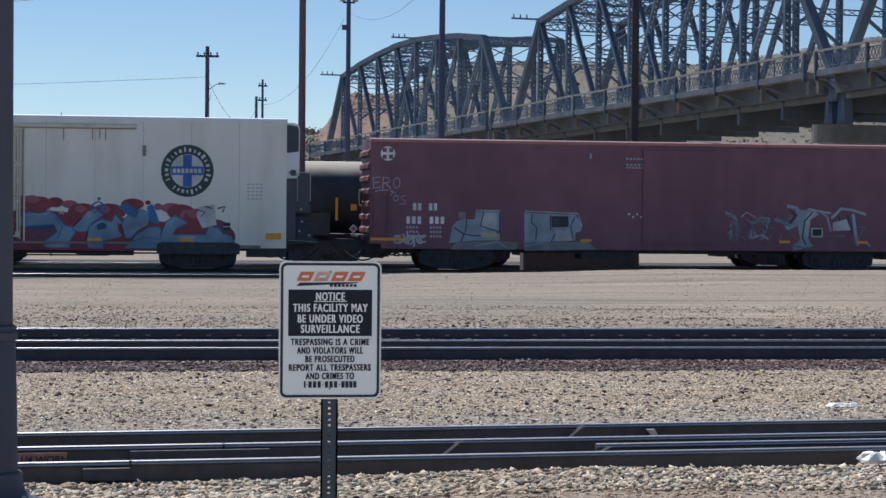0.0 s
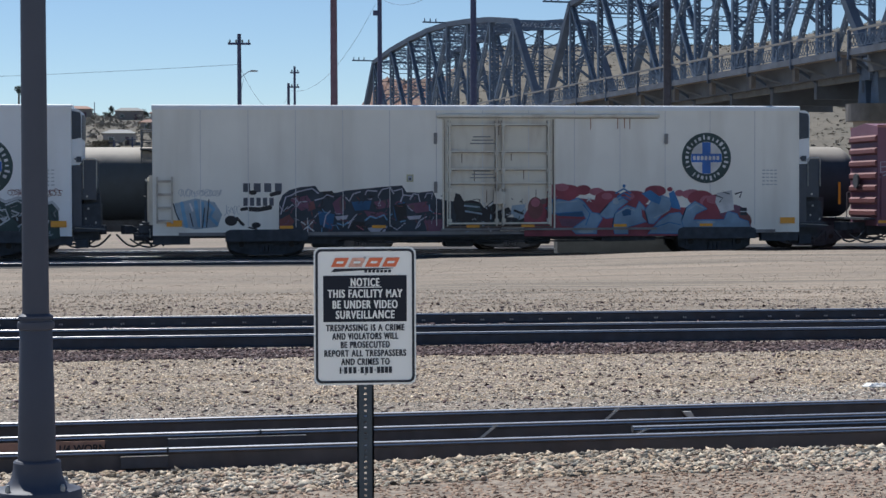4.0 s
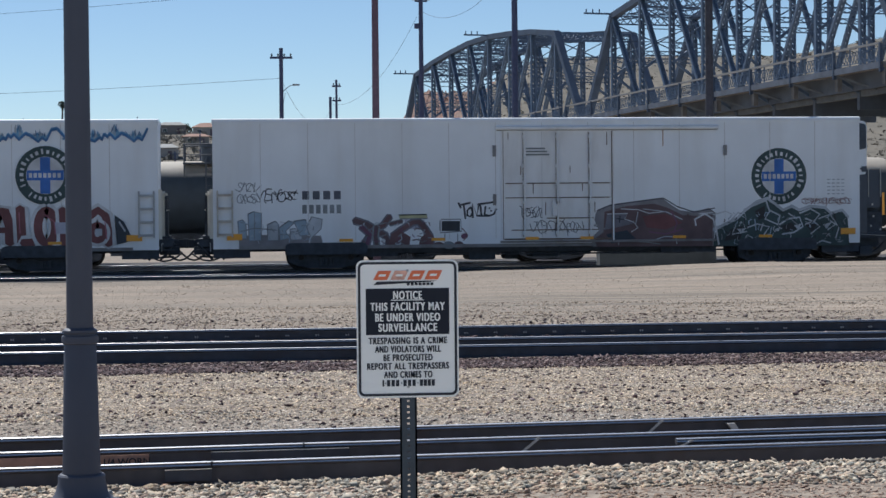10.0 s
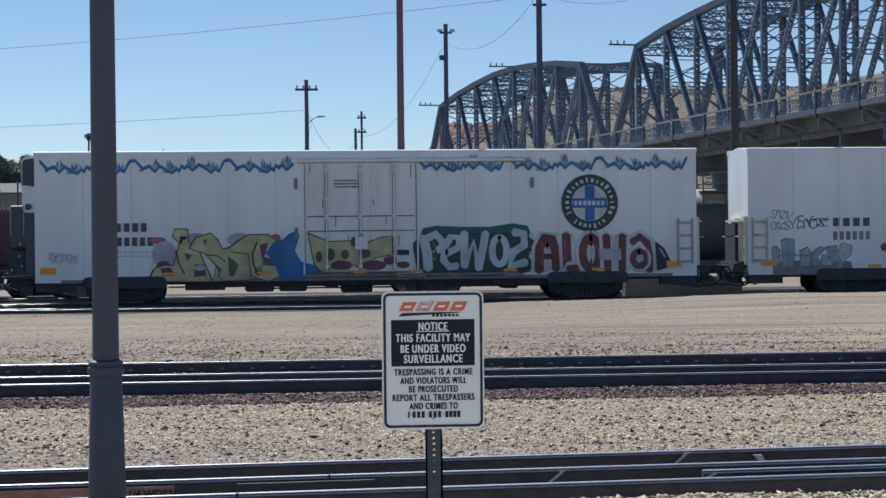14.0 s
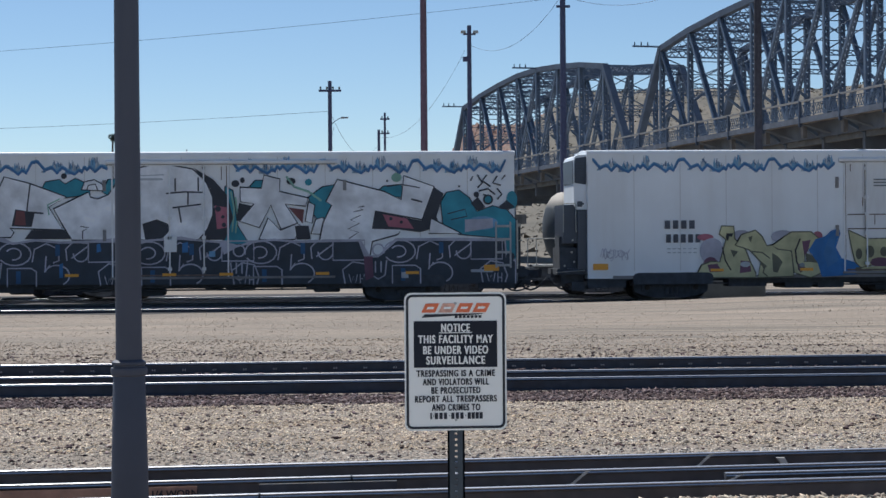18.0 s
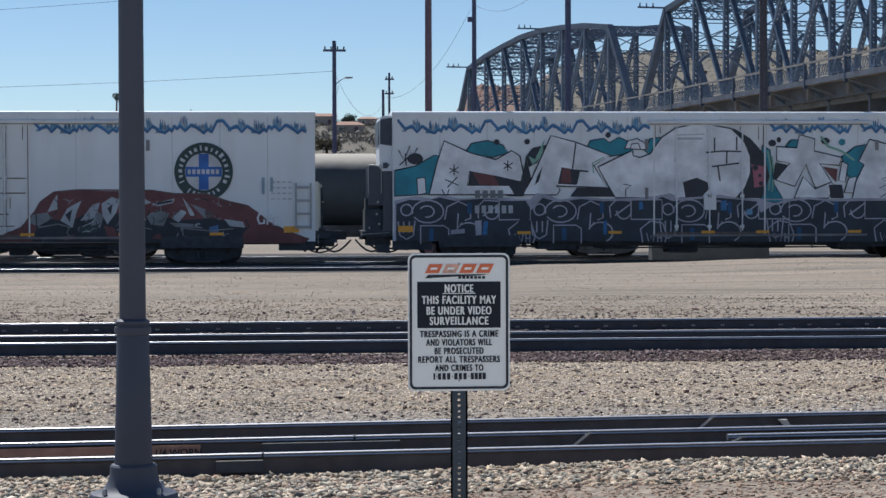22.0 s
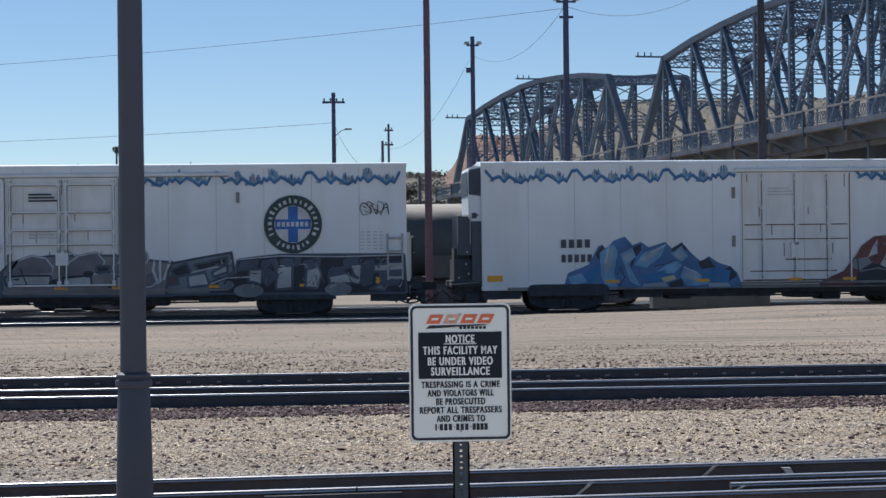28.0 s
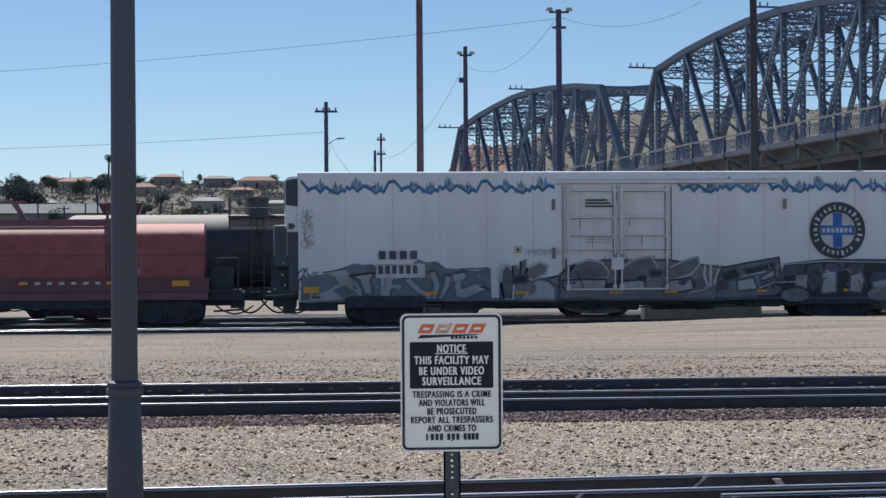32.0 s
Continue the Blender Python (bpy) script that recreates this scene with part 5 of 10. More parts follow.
part("end_stroke", Shape().box(e, e + 0.003, -0.9, 0.7, 3.86, 4.02).box(e, e + 0.003, -0.5, 0.6, 3.2, 3.3).box(e, e + 0.003, -0.1, 0.1, 2.95, 3.2).box(e, e + 0.003, -1.2, 1.2, 2.3, 2.55), M["p_steel"], car, "dull blue strokes on the car end")
for i in range(5):
    marks(p, 22.1, 22.7, 2.35 + 0.13 * i, 2.39 + 0.13 * i, 4, "p_silver")
for q in (15.7, 16.7, 16.95, 17.15):
    p.rect(q, q + 0.03, 4.35 + 0.1 * rnd.random(), 4.78, "p_rust")
for z in (3.85, 2.62):
    for i in range(3):
        p.rect(11.3 + 0.06 * i, 12.25 - 0.1 * i, z + 0.12 * i, z + 0.04 + 0.12 * i, "p_grey")
p.rect(9.0, 9.25, 2.5, 2.76, "p_yellow")
p.rect(9.04, 9.21, 2.54, 2.72, "p_silver")
p.disc(9.125, 2.6, 0.04, "p_mark", 10)
p.apply(car)

# 2: dark green and brown pieces
car, p = reefer(-45.09, -21.54, 1, "b", "white refrigerator car with brown and dark green graffiti")
rnd = random.Random(12)
marks(p, 3.1, 4.6, 2.36, 2.66, 4, "p_letter")
marks(p, 3.12, 4.58, 1.86, 2.17, 6, "p_grey")
tag(p, rnd, 0.9, 1.6, 2.8, 0.3, "p_grey", 0.03)
tag(p, rnd, 0.9, 1.6, 2.4, 0.3, "p_grey", 0.03)
tag(p, rnd, 1.75, 2.95, 2.5, 0.36, "p_mark", 0.04)
p.piece("scrawl", "black sprayed word TONIC")
for q in ([(8.74, 2.2), (8.83, 2.02)], [(8.81, 2.12), (9.17, 2.2)], [(8.93, 2.12), (8.99, 1.63)], [(9.2, 2.04), (9.06, 1.93), (9.06, 1.74), (9.17, 1.7), (9.25, 1.85), (9.2, 2.04)], [(9.26, 1.66), (9.25, 2.16), (9.41, 1.73), (9.47, 2.13)],
          [(9.53, 2.11), (9.57, 1.74)], [(9.44, 2.14), (9.99, 2.21)], [(9.72, 2.06), (9.68, 1.79), (9.84, 1.72), (10.03, 1.79), (10.11, 1.98)], [(9.4, 1.73), (9.84, 1.72)]):
    p.line(q, 0.07, "p_mark")
for u, z in ((9.86, 2.0), (9.92, 1.9)):
    p.disc(u, z, 0.035, "p_mark", 8)
tag(p, rnd, 10.98, 11.8, 1.85, 0.38, "p_mark", 0.03)
tag(p, rnd, 11.4, 13.2, 1.3, 0.4, "p_mark", 0.025)
emblem(p, 20.52, 3.07, 1.03)
p.piece("graffiti_piece", "faded pale grey letters")
p.poly([(0.9, 0.65), (0.91, 1.09), (1.85, 1.12), (3.81, 1.07), (3.91, 0.63)], "p_dirtgrey")
p.outlined([(1.23, 1.86), (1.42, 1.94), (1.7, 1.89), (1.69, 0.92), (1.26, 0.92)], "p_pale", "p_grey", 0.04)
p.outlined([(0.87, 1.6), (1.03, 1.66), (1.15, 1.52), (1.18, 1), (0.91, 0.97)], "p_pale", "p_grey", 0.04)
p.outlined([(1.91, 1.48), (2.2, 1.6), (2.3, 1.48), (2.3, 0.92), (1.92, 0.92)], "p_silver", "p_grey", 0.04)
p.outlined([(2.32, 1.36), (2.67, 1.61), (2.87, 1.55), (2.55, 1.24), (2.71, 1), (2.36, 0.92)], "p_pale", "p_grey", 0.04)
p.outlined([(2.71, 1.31), (3.07, 1.35), (3.14, 0.95), (2.75, 0.92)], "p_silver", "p_grey", 0.04)
p.outlined([(2.85, 1.59), (3.27, 1.65), (3.38, 1.11), (3.06, 1.07)], "p_pale", "p_grey", 0.04)
p.outlined([(3.3, 1.39), (3.48, 1.75), (3.86, 1.65), (3.81, 1.31), (3.46, 0.99)], "p_silver", "p_grey", 0.04)
p.line([(1.46, 1.88), (1.45, 0.96)], 0.032, "p_grey")
p.line([(0.95, 1.24), (1.46, 1.36), (2.24, 1.28)], 0.04, "p_grey")
p.line([(2.36, 1.12), (3.03, 1.15)], 0.032, "p_grey")
chips(p, rnd, 0.912, 3.85, 0.791, 1.561, 40, ['p_grey', 'p_pale', 'p_silver'], 0.05)
p.piece("graffiti_piece", "dull red and grey letters")
p.banded([(5, 1.6), (5.44, 1.46), (5.75, 1.26), (6.09, 1.06), (6.25, 0.7)], "p_brown", "p_lilacdark", 0.181, 0.06)
p.banded([(6.27, 1.74), (6.03, 1.42), (5.63, 1.18), (5.29, 0.68)], "p_umber", "p_lilacdark", 0.161, 0.06)
p.banded([(5.24, 1.38), (5.55, 1.08), (5.43, 0.7)], "p_purple", "p_lilacdark", 0.161, 0.06)
p.banded([(5.79, 1.38), (5.75, 1.06), (5.79, 0.7)], "p_brown", "p_grey", 0.141, 0.06)
p.outlined([(6.59, 1.78), (7.59, 1.79), (7.63, 1.65), (6.63, 1.64)], "p_yellow", "p_grey", 0.04)
p.poly([(6.79, 1.62), (7.51, 1.61), (7.51, 1.25), (6.83, 1.29)], "p_lilac")
p.line([(6.99, 1.61), (6.99, 1.29)], 0.028, "p_grey")
p.line([(7.19, 1.61), (7.19, 1.29)], 0.028, "p_grey")
p.line([(7.35, 1.61), (7.35, 1.29)], 0.028, "p_grey")
p.banded([(6.35, 1.02), (6.69, 1.26), (7.09, 1.51), (7.31, 1.53), (7.53, 1.29), (7.7, 1.03), (7.76, 0.69)], "p_umber", "p_lilacdark", 0.161, 0.06)
p.banded([(6.27, 1.46), (6.71, 1.56)], "p_brown", "p_grey", 0.101, 0.04)
p.poly([(6.19, 0.66), (6.29, 1), (6.69, 1.2), (7.01, 0.99), (6.96, 0.65)], "p_umber")
p.poly([(7.28, 0.65), (7.38, 0.97), (7.69, 1.17), (7.84, 0.99), (7.76, 0.65)], "p_umber")
p.poly([(6.43, 0.78), (6.67, 0.82), (6.66, 0.7), (6.47, 0.7)], "p_silver")
p.disc(6.029, 0.859, 0.08, "p_dim", 20, 0.08)
p.poly([(8.13, 1.55), (8.79, 1.55), (8.79, 1.19), (8.13, 1.19)], "p_mark")
p.line([(8.07, 1.19), (8.07, 1.55), (8.13, 1.61), (8.81, 1.61), (8.85, 1.18), (8.08, 1.13)], 0.04, "p_grey")
p.line([(8.24, 1.09), (8.24, 0.79)], 0.032, "p_grey")
p.line([(8.71, 1.09), (8.7, 0.78)], 0.032, "p_grey")
p.disc(8.022, 0.687, 0.201, "p_brown", 20, 0.121)
p.disc(8.383, 0.685, 0.201, "p_grey", 20, 0.141)
p.disc(8.744, 0.683, 0.181, "p_brown", 20, 0.141)
p.disc(8.946, 1.004, 0.121, "p_purple", 20, 0.101)
p.line([(8.87, 1.29), (9.07, 1.04), (8.91, 0.84)], 0.032, "p_umber")
chips(p, rnd, 5.101, 7.782, 0.689, 1.503, 40, ['p_brown', 'p_grey', 'p_umber', 'p_silver', 'p_purple'], 0.05)
p.piece("graffiti_piece", "brown cloud of spray paint with pale swirls")
p.poly([(13.64, 0.57), (13.52, 0.86), (13.84, 1.16), (13.68, 1.55), (13.74, 1.83), (14.26, 2.07), (14.87, 2.13), (15.69, 2.23), (16.2, 2.29), (16.43, 2.12), (16.82, 1.86), (17.34, 1.8), (17.91, 1.94), (18.16, 1.75), (18.08, 0.55)], "p_dirtgrey")
p.poly([(13.76, 0.57), (13.68, 0.86), (14.01, 1.1), (14.05, 1.83), (14.87, 2.03), (15.89, 2.11), (16.41, 1.94), (16.92, 1.69), (17.54, 1.65), (18.04, 1.69), (18.03, 0.55)], "p_brown")
p.poly([(14.15, 1.75), (14.87, 1.78), (14.79, 1.54), (15.19, 1.42), (14.5, 1.26), (14.05, 1.18)], "p_lilacdark")
p.poly([(14.11, 1.02), (14.87, 1.16), (15.19, 0.85), (14.29, 0.69)], "p_navy")
p.poly([(15.44, 1.66), (16.3, 1.74), (16.92, 1.41), (16.3, 1.17), (15.6, 1.25)], "p_maroon")
p.line([(13.77, 1.87), (14.26, 2.07), (15.69, 2.25), (16.22, 2.31), (16.72, 2), (17.34, 1.8), (18.12, 1.93)], 0.04, "p_mark")
p.line([(14.15, 1.75), (14.91, 1.76), (14.79, 1.56), (15.11, 1.46), (15.28, 1.25), (15.03, 1.09)], 0.032, "p_dim")
p.line([(14.66, 1.93), (15.28, 1.9), (15.69, 1.76), (16.22, 1.82)], 0.032, "p_dim")
p.line([(15.28, 1.82), (15.19, 1.36)], 0.032, "p_silver")
p.line([(15.48, 1.92), (16.3, 1.82), (16.92, 1.53)], 0.032, "p_silver")
p.line([(14.5, 1.58), (14.79, 1.54)], 0.04, "p_mark")
p.line([(14.62, 1.68), (14.6, 1.44)], 0.04, "p_mark")
p.line([(14.15, 0.75), (14.56, 0.75), (14.56, 0.65)], 0.032, "p_silver")
p.line([(15.85, 0.78), (16.26, 0.92), (16.67, 0.9), (16.71, 0.64)], 0.032, "p_silver")
p.line([(15.07, 0.75), (15.6, 0.72), (16.1, 0.64)], 0.032, "p_grey")
p.line([(17.13, 1.73), (17.05, 1.41)], 0.06, "p_brown")
p.line([(16.51, 1.82), (16.72, 1.41), (16.59, 1.04)], 0.06, "p_purple")
p.line([(15.69, 1.09), (16.3, 1.01), (16.92, 1.17)], 0.06, "p_purple")
p.line([(13.93, 1.59), (13.68, 1.34), (14.05, 1.22)], 0.06, "p_dirtgrey")
p.piece("graffiti_piece", "dark green letters edged in pale spray")
p.line([(18.08, 1.14), (18.58, 1.36), (18.99, 1.56), (19.3, 1.85), (19.72, 2.15), (20.07, 2.26), (20.36, 2.05), (20.66, 1.82), (20.99, 1.97), (21.28, 1.82), (21.7, 1.96), (22.23, 1.9), (22.46, 1.69), (22.88, 1.81), (23.09, 1.55)], 0.141, "p_silver")
p.poly([(18.06, 0.55), (18.16, 1.12), (18.57, 1.32), (18.99, 1.52), (19.32, 1.83), (19.72, 2.11), (20.07, 2.21), (20.36, 2.01), (20.66, 1.78), (20.99, 1.92), (21.28, 1.78), (21.7, 1.92), (22.23, 1.86), (22.46, 1.65), (22.88, 1.77), (23.09, 1.51), (23.15, 0.52)], "p_green")
p.poly([(18.45, 0.73), (18.7, 1.16), (19.2, 1.28), (19.07, 0.83)], "p_black")
p.poly([(19.61, 1.81), (19.99, 2.01), (19.99, 1.56), (19.74, 1.48)], "p_black")
p.poly([(20.45, 1.23), (20.99, 1.39), (21.2, 1.14), (20.7, 1.02)], "p_black")
p.poly([(21.49, 1.31), (21.95, 1.39), (21.78, 0.98)], "p_black")
p.line([(18.57, 1.32), (18.99, 1.77), (19.28, 1.52), (19.2, 1.87), (20.03, 2.19)], 0.052, "p_silver")
p.line([(20.03, 2.19), (20.16, 1.8), (19.99, 1.52), (20.47, 1.31), (20.55, 1.64), (20.16, 1.83)], 0.06, "p_silver")
p.line([(19.26, 1.19), (19.7, 1.34), (20.15, 1.23), (19.92, 0.91)], 0.048, "p_silver")
p.line([(20.53, 1.31), (20.86, 1.52), (21.28, 1.57), (21.41, 1.23), (21.07, 1.02), (20.63, 0.96)], 0.06, "p_silver")
p.line([(21.28, 1.72), (21.7, 1.88), (22.04, 1.67), (21.81, 1.41), (21.49, 1.53)], 0.06, "p_silver")
p.line([(21.99, 1.51), (22.43, 1.67), (22.67, 1.32), (22.33, 1.1)], 0.048, "p_silver")
p.line([(18.89, 1.28), (18.76, 0.97), (19.32, 1.07)], 0.048, "p_silver")
p.line([(19.61, 1.52), (19.65, 1.11)], 0.04, "p_pale")
p.line([(21.49, 1.31), (21.81, 1.43), (22.04, 1.22), (21.7, 0.96)], 0.048, "p_silver")
p.line([(22.43, 1.43), (22.77, 1.22), (22.64, 0.81)], 0.048, "p_silver")
p.line([(21.87, 0.59), (22.12, 0.71), (22.45, 0.62)], 0.048, "p_silver")
p.line([(20.24, 1.23), (20.13, 0.82), (20.45, 0.7)], 0.04, "p_pale")
p.line([(20.86, 1.72), (21.18, 1.51)], 0.04, "p_silver")
p.line([(19.15, 0.66), (19.32, 0.95), (19.53, 0.83)], 0.04, "p_silver")
p.poly([(18.95, 1.16), (19.28, 1.19), (19.07, 0.97)], "p_silver")
p.poly([(20.36, 1.15), (20.53, 1.19), (20.51, 1.07), (20.38, 1.07)], "p_silver")
p.poly([(21.07, 1.27), (21.37, 1.35), (21.24, 1.1)], "p_silver")
p.poly([(22.16, 1.3), (22.5, 1.38), (22.29, 1.14)], "p_silver")
p.line([(17.42, 1.31), (17.38, 1.53), (17.75, 1.73), (18.06, 1.53), (18.16, 1.22), (18.26, 0.61)], 0.068, "p_dim")
p.line([(18.06, 1.69), (18.53, 1.81), (18.78, 1.69), (18.62, 1.52)], 0.048, "p_dim")
p.line([(17.54, 1.73), (18.06, 1.77)], 0.04, "p_dim")
chips(p, rnd, 18.369, 23.085, 0.6, 1.75, 110, ['p_green', 'p_black', 'p_silver', 'p_grey', 'p_pale', 'p_black'], 0.05)
for i in range(5):
    marks(p, 22.3, 23.0, 2.4 + 0.13 * i, 2.44 + 0.13 * i, 4, "p_silver")
tag(p, rnd, 21.4, 23.2, 2.15, 0.2, "p_maroon", 0.02)
for i in range(3):
    p.rect(11.2, 12.05 - 0.08 * i, 3.88 + 0.11 * i, 3.94 + 0.11 * i, "p_grey")
p.rect(16.2, 16.23, 4.2, 4.78, "p_rust")
p.apply(car)
# 3: yellow piece, white piece and red letters
car, p = reefer(-70.61, -47.0, -1, "b", "white refrigerator car with zigzag band and red letters")
rnd = random.Random(13)
zigzag(p, rnd, 0.2, 9.2)
zigzag(p, rnd, 13.5, 23.4)
marks(p, 2.75, 3.95, 2.4, 2.7, 4, "p_letter")
marks(p, 2.8, 4.15, 1.9, 2.2, 5, "p_letter")
tag(p, rnd, 0.5, 1.5, 1.5, 0.3, "p_lilac", 0.03)
marks(p, 2.85, 4.0, 1.66, 1.7, 6, "p_silver")
marks(p, 2.85, 4.0, 1.52, 1.56, 6, "p_silver")
emblem(p, 19.7, 3.28, 1.03)
p.piece("graffiti_piece", "yellow letters with olive outlines and purple spray")
p.disc(4.274, 2.086, 0.302, "p_pink", 20, 0.121)
p.disc(4.514, 1.577, 0.443, "p_lilac", 20, 0.483)
p.disc(5.603, 2.095, 0.402, "p_lilac", 20, 0.241)
p.disc(7.141, 2.082, 0.443, "p_lilac", 20, 0.241)
p.disc(8.417, 2.112, 0.181, "p_pink", 20, 0.161)
p.disc(4.469, 1.091, 0.282, "p_purple", 20, 0.282)
p.outlined([(3.98, 0.81), (4.14, 1.09), (4.47, 1.21), (4.8, 1.19), (5.03, 2), (4.79, 2.2), (4.87, 2.49), (5.32, 2.48), (5.36, 2.02), (5.72, 1.71), (5.92, 1.2), (6.12, 0.79), (6.12, 0.61), (3.98, 0.63)], "p_yellow", "p_olive", 0.048)
p.poly([(5.05, 2.22), (5.3, 2.22), (5.25, 2.1), (5.15, 2.1), (5.11, 1.94), (5.03, 2.02)], "p_black")
p.poly([(5.19, 1.63), (5.48, 1.57), (5.31, 1.35)], "p_olive")
p.poly([(5.57, 1.24), (5.9, 1.2), (5.96, 0.83), (5.53, 0.78)], "p_purple")
p.disc(5.737, 1.099, 0.181, "p_silver", 20, 0.101)
p.line([(4.9, 1.72), (5, 1.25), (5.2, 0.9)], 0.052, "p_black")
p.poly([(4.35, 1.09), (4.71, 1.13), (4.88, 0.84), (4.43, 0.81)], "p_purple")
p.outlined([(5.37, 1.79), (5.6, 2.18), (6.12, 2.33), (6.36, 2.11), (6.54, 1.76), (7.16, 1.9), (7.46, 1.49), (7.52, 0.65), (6.2, 0.61), (6.31, 1.18), (5.91, 1.61)], "p_yellow", "p_olive", 0.048)
p.poly([(5.85, 2.07), (6.01, 2.13), (5.95, 1.87)], "p_olive")
p.poly([(6.72, 1.5), (6.93, 1.39), (7.11, 1.17), (6.92, 0.78), (6.76, 0.83)], "p_olive")
p.poly([(6.19, 1.32), (6.54, 1.01), (6.41, 0.93)], "p_olive")
p.line([(5.99, 1.56), (6.36, 1.52), (6.64, 1.31)], 0.048, "p_olive")
p.line([(6.47, 1.07), (6.39, 0.79), (6.55, 0.66)], 0.048, "p_olive")
p.outlined([(6.73, 1.78), (7.18, 2.1), (7.45, 2.26), (8.17, 2.26), (8.44, 2.03), (8.33, 1.58), (7.98, 1.69), (7.91, 1.18), (8.41, 1.18), (8.55, 0.77), (8.16, 0.59), (7.54, 0.78), (7.44, 1.57), (6.93, 1.64)], "p_yellow", "p_olive", 0.048)
p.poly([(7.84, 1.91), (8.15, 1.97), (8.04, 1.53), (7.92, 1.38)], "p_purple")
p.line([(7.76, 2), (7.59, 1.59), (7.63, 1.18), (7.79, 0.86)], 0.06, "p_black")
p.poly([(7.96, 1.49), (8.6, 1.28), (8.53, 1.11), (8, 1.18)], "p_olive")
p.poly([(7.67, 1.14), (7.95, 0.98), (7.79, 0.77), (7.67, 0.9)], "p_brown")
p.disc(7.831, 1.059, 0.101, "p_grey", 20, 0.08)
p.poly([(8.08, 1.59), (8.33, 1.99), (8.69, 2.09), (8.91, 2.29), (9.2, 2.39), (9.26, 2.19), (9.09, 1.68), (9.3, 1.29), (10.02, 1.08), (10.06, 0.71), (8.57, 0.62), (8.39, 1.16)], "p_azure")
p.poly([(8.79, 1.99), (9.12, 2.23), (9.03, 1.74), (9.19, 1.21), (8.78, 0.97), (8.62, 1.46)], "p_blue")
p.piece("graffiti_piece", "yellow and purple spray over the door")
p.outlined([(9.55, 2.31), (9.93, 2.14), (10.23, 1.99), (11.17, 2.01), (11.29, 1.78), (12.1, 2.1), (12.56, 2.18), (12.56, 1.5), (11.89, 1.37), (11.47, 1.02), (11.06, 1.17), (10.02, 0.94), (9.81, 1.14), (9.69, 1.57)], "p_yellow", "p_olive", 0.04)
p.disc(9.94, 1.446, 0.121, "p_olive", 20, 0.201)
p.disc(10.354, 1.524, 0.161, "p_olive", 20, 0.221)
p.disc(10.872, 1.52, 0.141, "p_olive", 20, 0.181)
p.disc(11.578, 1.554, 0.221, "p_olive", 20, 0.161)
p.disc(11.229, 1.966, 0.161, "p_purple", 20, 0.181)
p.disc(10.745, 1.133, 0.382, "p_purple", 20, 0.181)
p.disc(11.886, 1.122, 0.443, "p_purple", 20, 0.181)
p.disc(12.47, 1.3, 0.241, "p_purple", 20, 0.141)
p.disc(12.948, 1.132, 0.221, "p_purple", 20, 0.121)
p.disc(11.438, 2.087, 0.141, "p_lilac", 20, 0.101)
p.poly([(9.81, 0.96), (12.72, 0.89), (12.71, 0.68), (9.81, 0.71)], "p_olive")
p.disc(10.639, 0.909, 0.604, "p_yellow", 20, 0.08)
p.line([(10.98, 1.76), (11.06, 1.35), (11.31, 1.52)], 0.04, "p_yellow")
p.poly([(12.74, 1.67), (13.16, 1.66), (13.16, 1.48), (12.74, 1.48)], "p_mark")
p.piece("graffiti_piece", "fat silver letters on dark green spray")
p.line([(13.64, 1.84), (13.76, 1)], 0.684, "p_teal2")
p.line([(13.73, 2.11), (14.15, 2.19), (15.03, 2.14), (16.07, 2.13), (16.92, 2.25), (17.38, 2.16)], 0.644, "p_teal2")
p.line([(13.6, 1.95), (13.68, 1.33), (13.84, 1), (14.81, 1.03), (15.85, 0.98), (16.9, 1.05), (17.45, 1.13)], 0.604, "p_green")
p.line([(13.69, 1.94), (14.6, 1.94), (15.86, 1.93), (17.12, 1.92), (17.5, 1.71)], 0.604, "p_green")
p.line([(14.18, 1.49), (15.86, 1.47), (17.33, 1.46)], 0.604, "p_green")
p.line([(13.65, 2.11), (13.81, 1.53), (13.84, 0.96)], 0.342, "p_silver2")
p.line([(13.77, 2.03), (14.11, 2.21), (14.4, 1.9), (14.23, 1.61)], 0.302, "p_silver2")
p.line([(14.52, 1.53), (14.94, 1.73), (14.94, 2.1), (14.65, 2.1), (14.44, 1.73), (14.39, 1.28), (14.6, 1.03), (14.89, 1.07)], 0.262, "p_silver2")
p.line([(15.15, 2.26), (15.14, 1.03)], 0.282, "p_silver2")
p.line([(15.14, 1.03), (15.48, 1.93), (15.64, 0.98)], 0.241, "p_silver2")
p.line([(15.64, 0.94), (15.82, 1.72), (15.91, 2.25)], 0.282, "p_silver2")
p.line(arc(16.405, 1.593, 0.262, 0.483, 90, 450, 22), 0.241, "p_silver2")
p.line([(16.92, 2.25), (17.29, 2.2), (17.31, 1.79), (16.91, 1.55), (16.78, 1.05), (17.37, 1.17)], 0.302, "p_silver2")
p.line([(13.65, 2.15), (13.76, 1.33)], 0.06, "p_dim")
p.line([(15.15, 2.18), (15.1, 1.32)], 0.06, "p_dim")
p.line([(14.44, 1.82), (14.37, 1.36)], 0.048, "p_dim")
p.line([(16.2, 1.92), (16.15, 1.39)], 0.06, "p_dim")
p.line([(14.02, 1.94), (14.1, 1.7)], 0.032, "p_grey")
p.piece("graffiti_piece", "red outlined letters with pale edge")
p.banded([(17.83, 0.85), (17.86, 1.68), (18.05, 2.06), (18.29, 2.02), (18.45, 1.55), (18.46, 0.9)], "p_maroon", "p_dim", 0.342, 0.121)
p.line([(17.94, 1.37), (18.41, 1.37)], 0.201, "p_maroon")
p.banded([(18.82, 2.15), (18.85, 1.46), (18.87, 0.94)], "p_maroon", "p_dim", 0.322, 0.121)
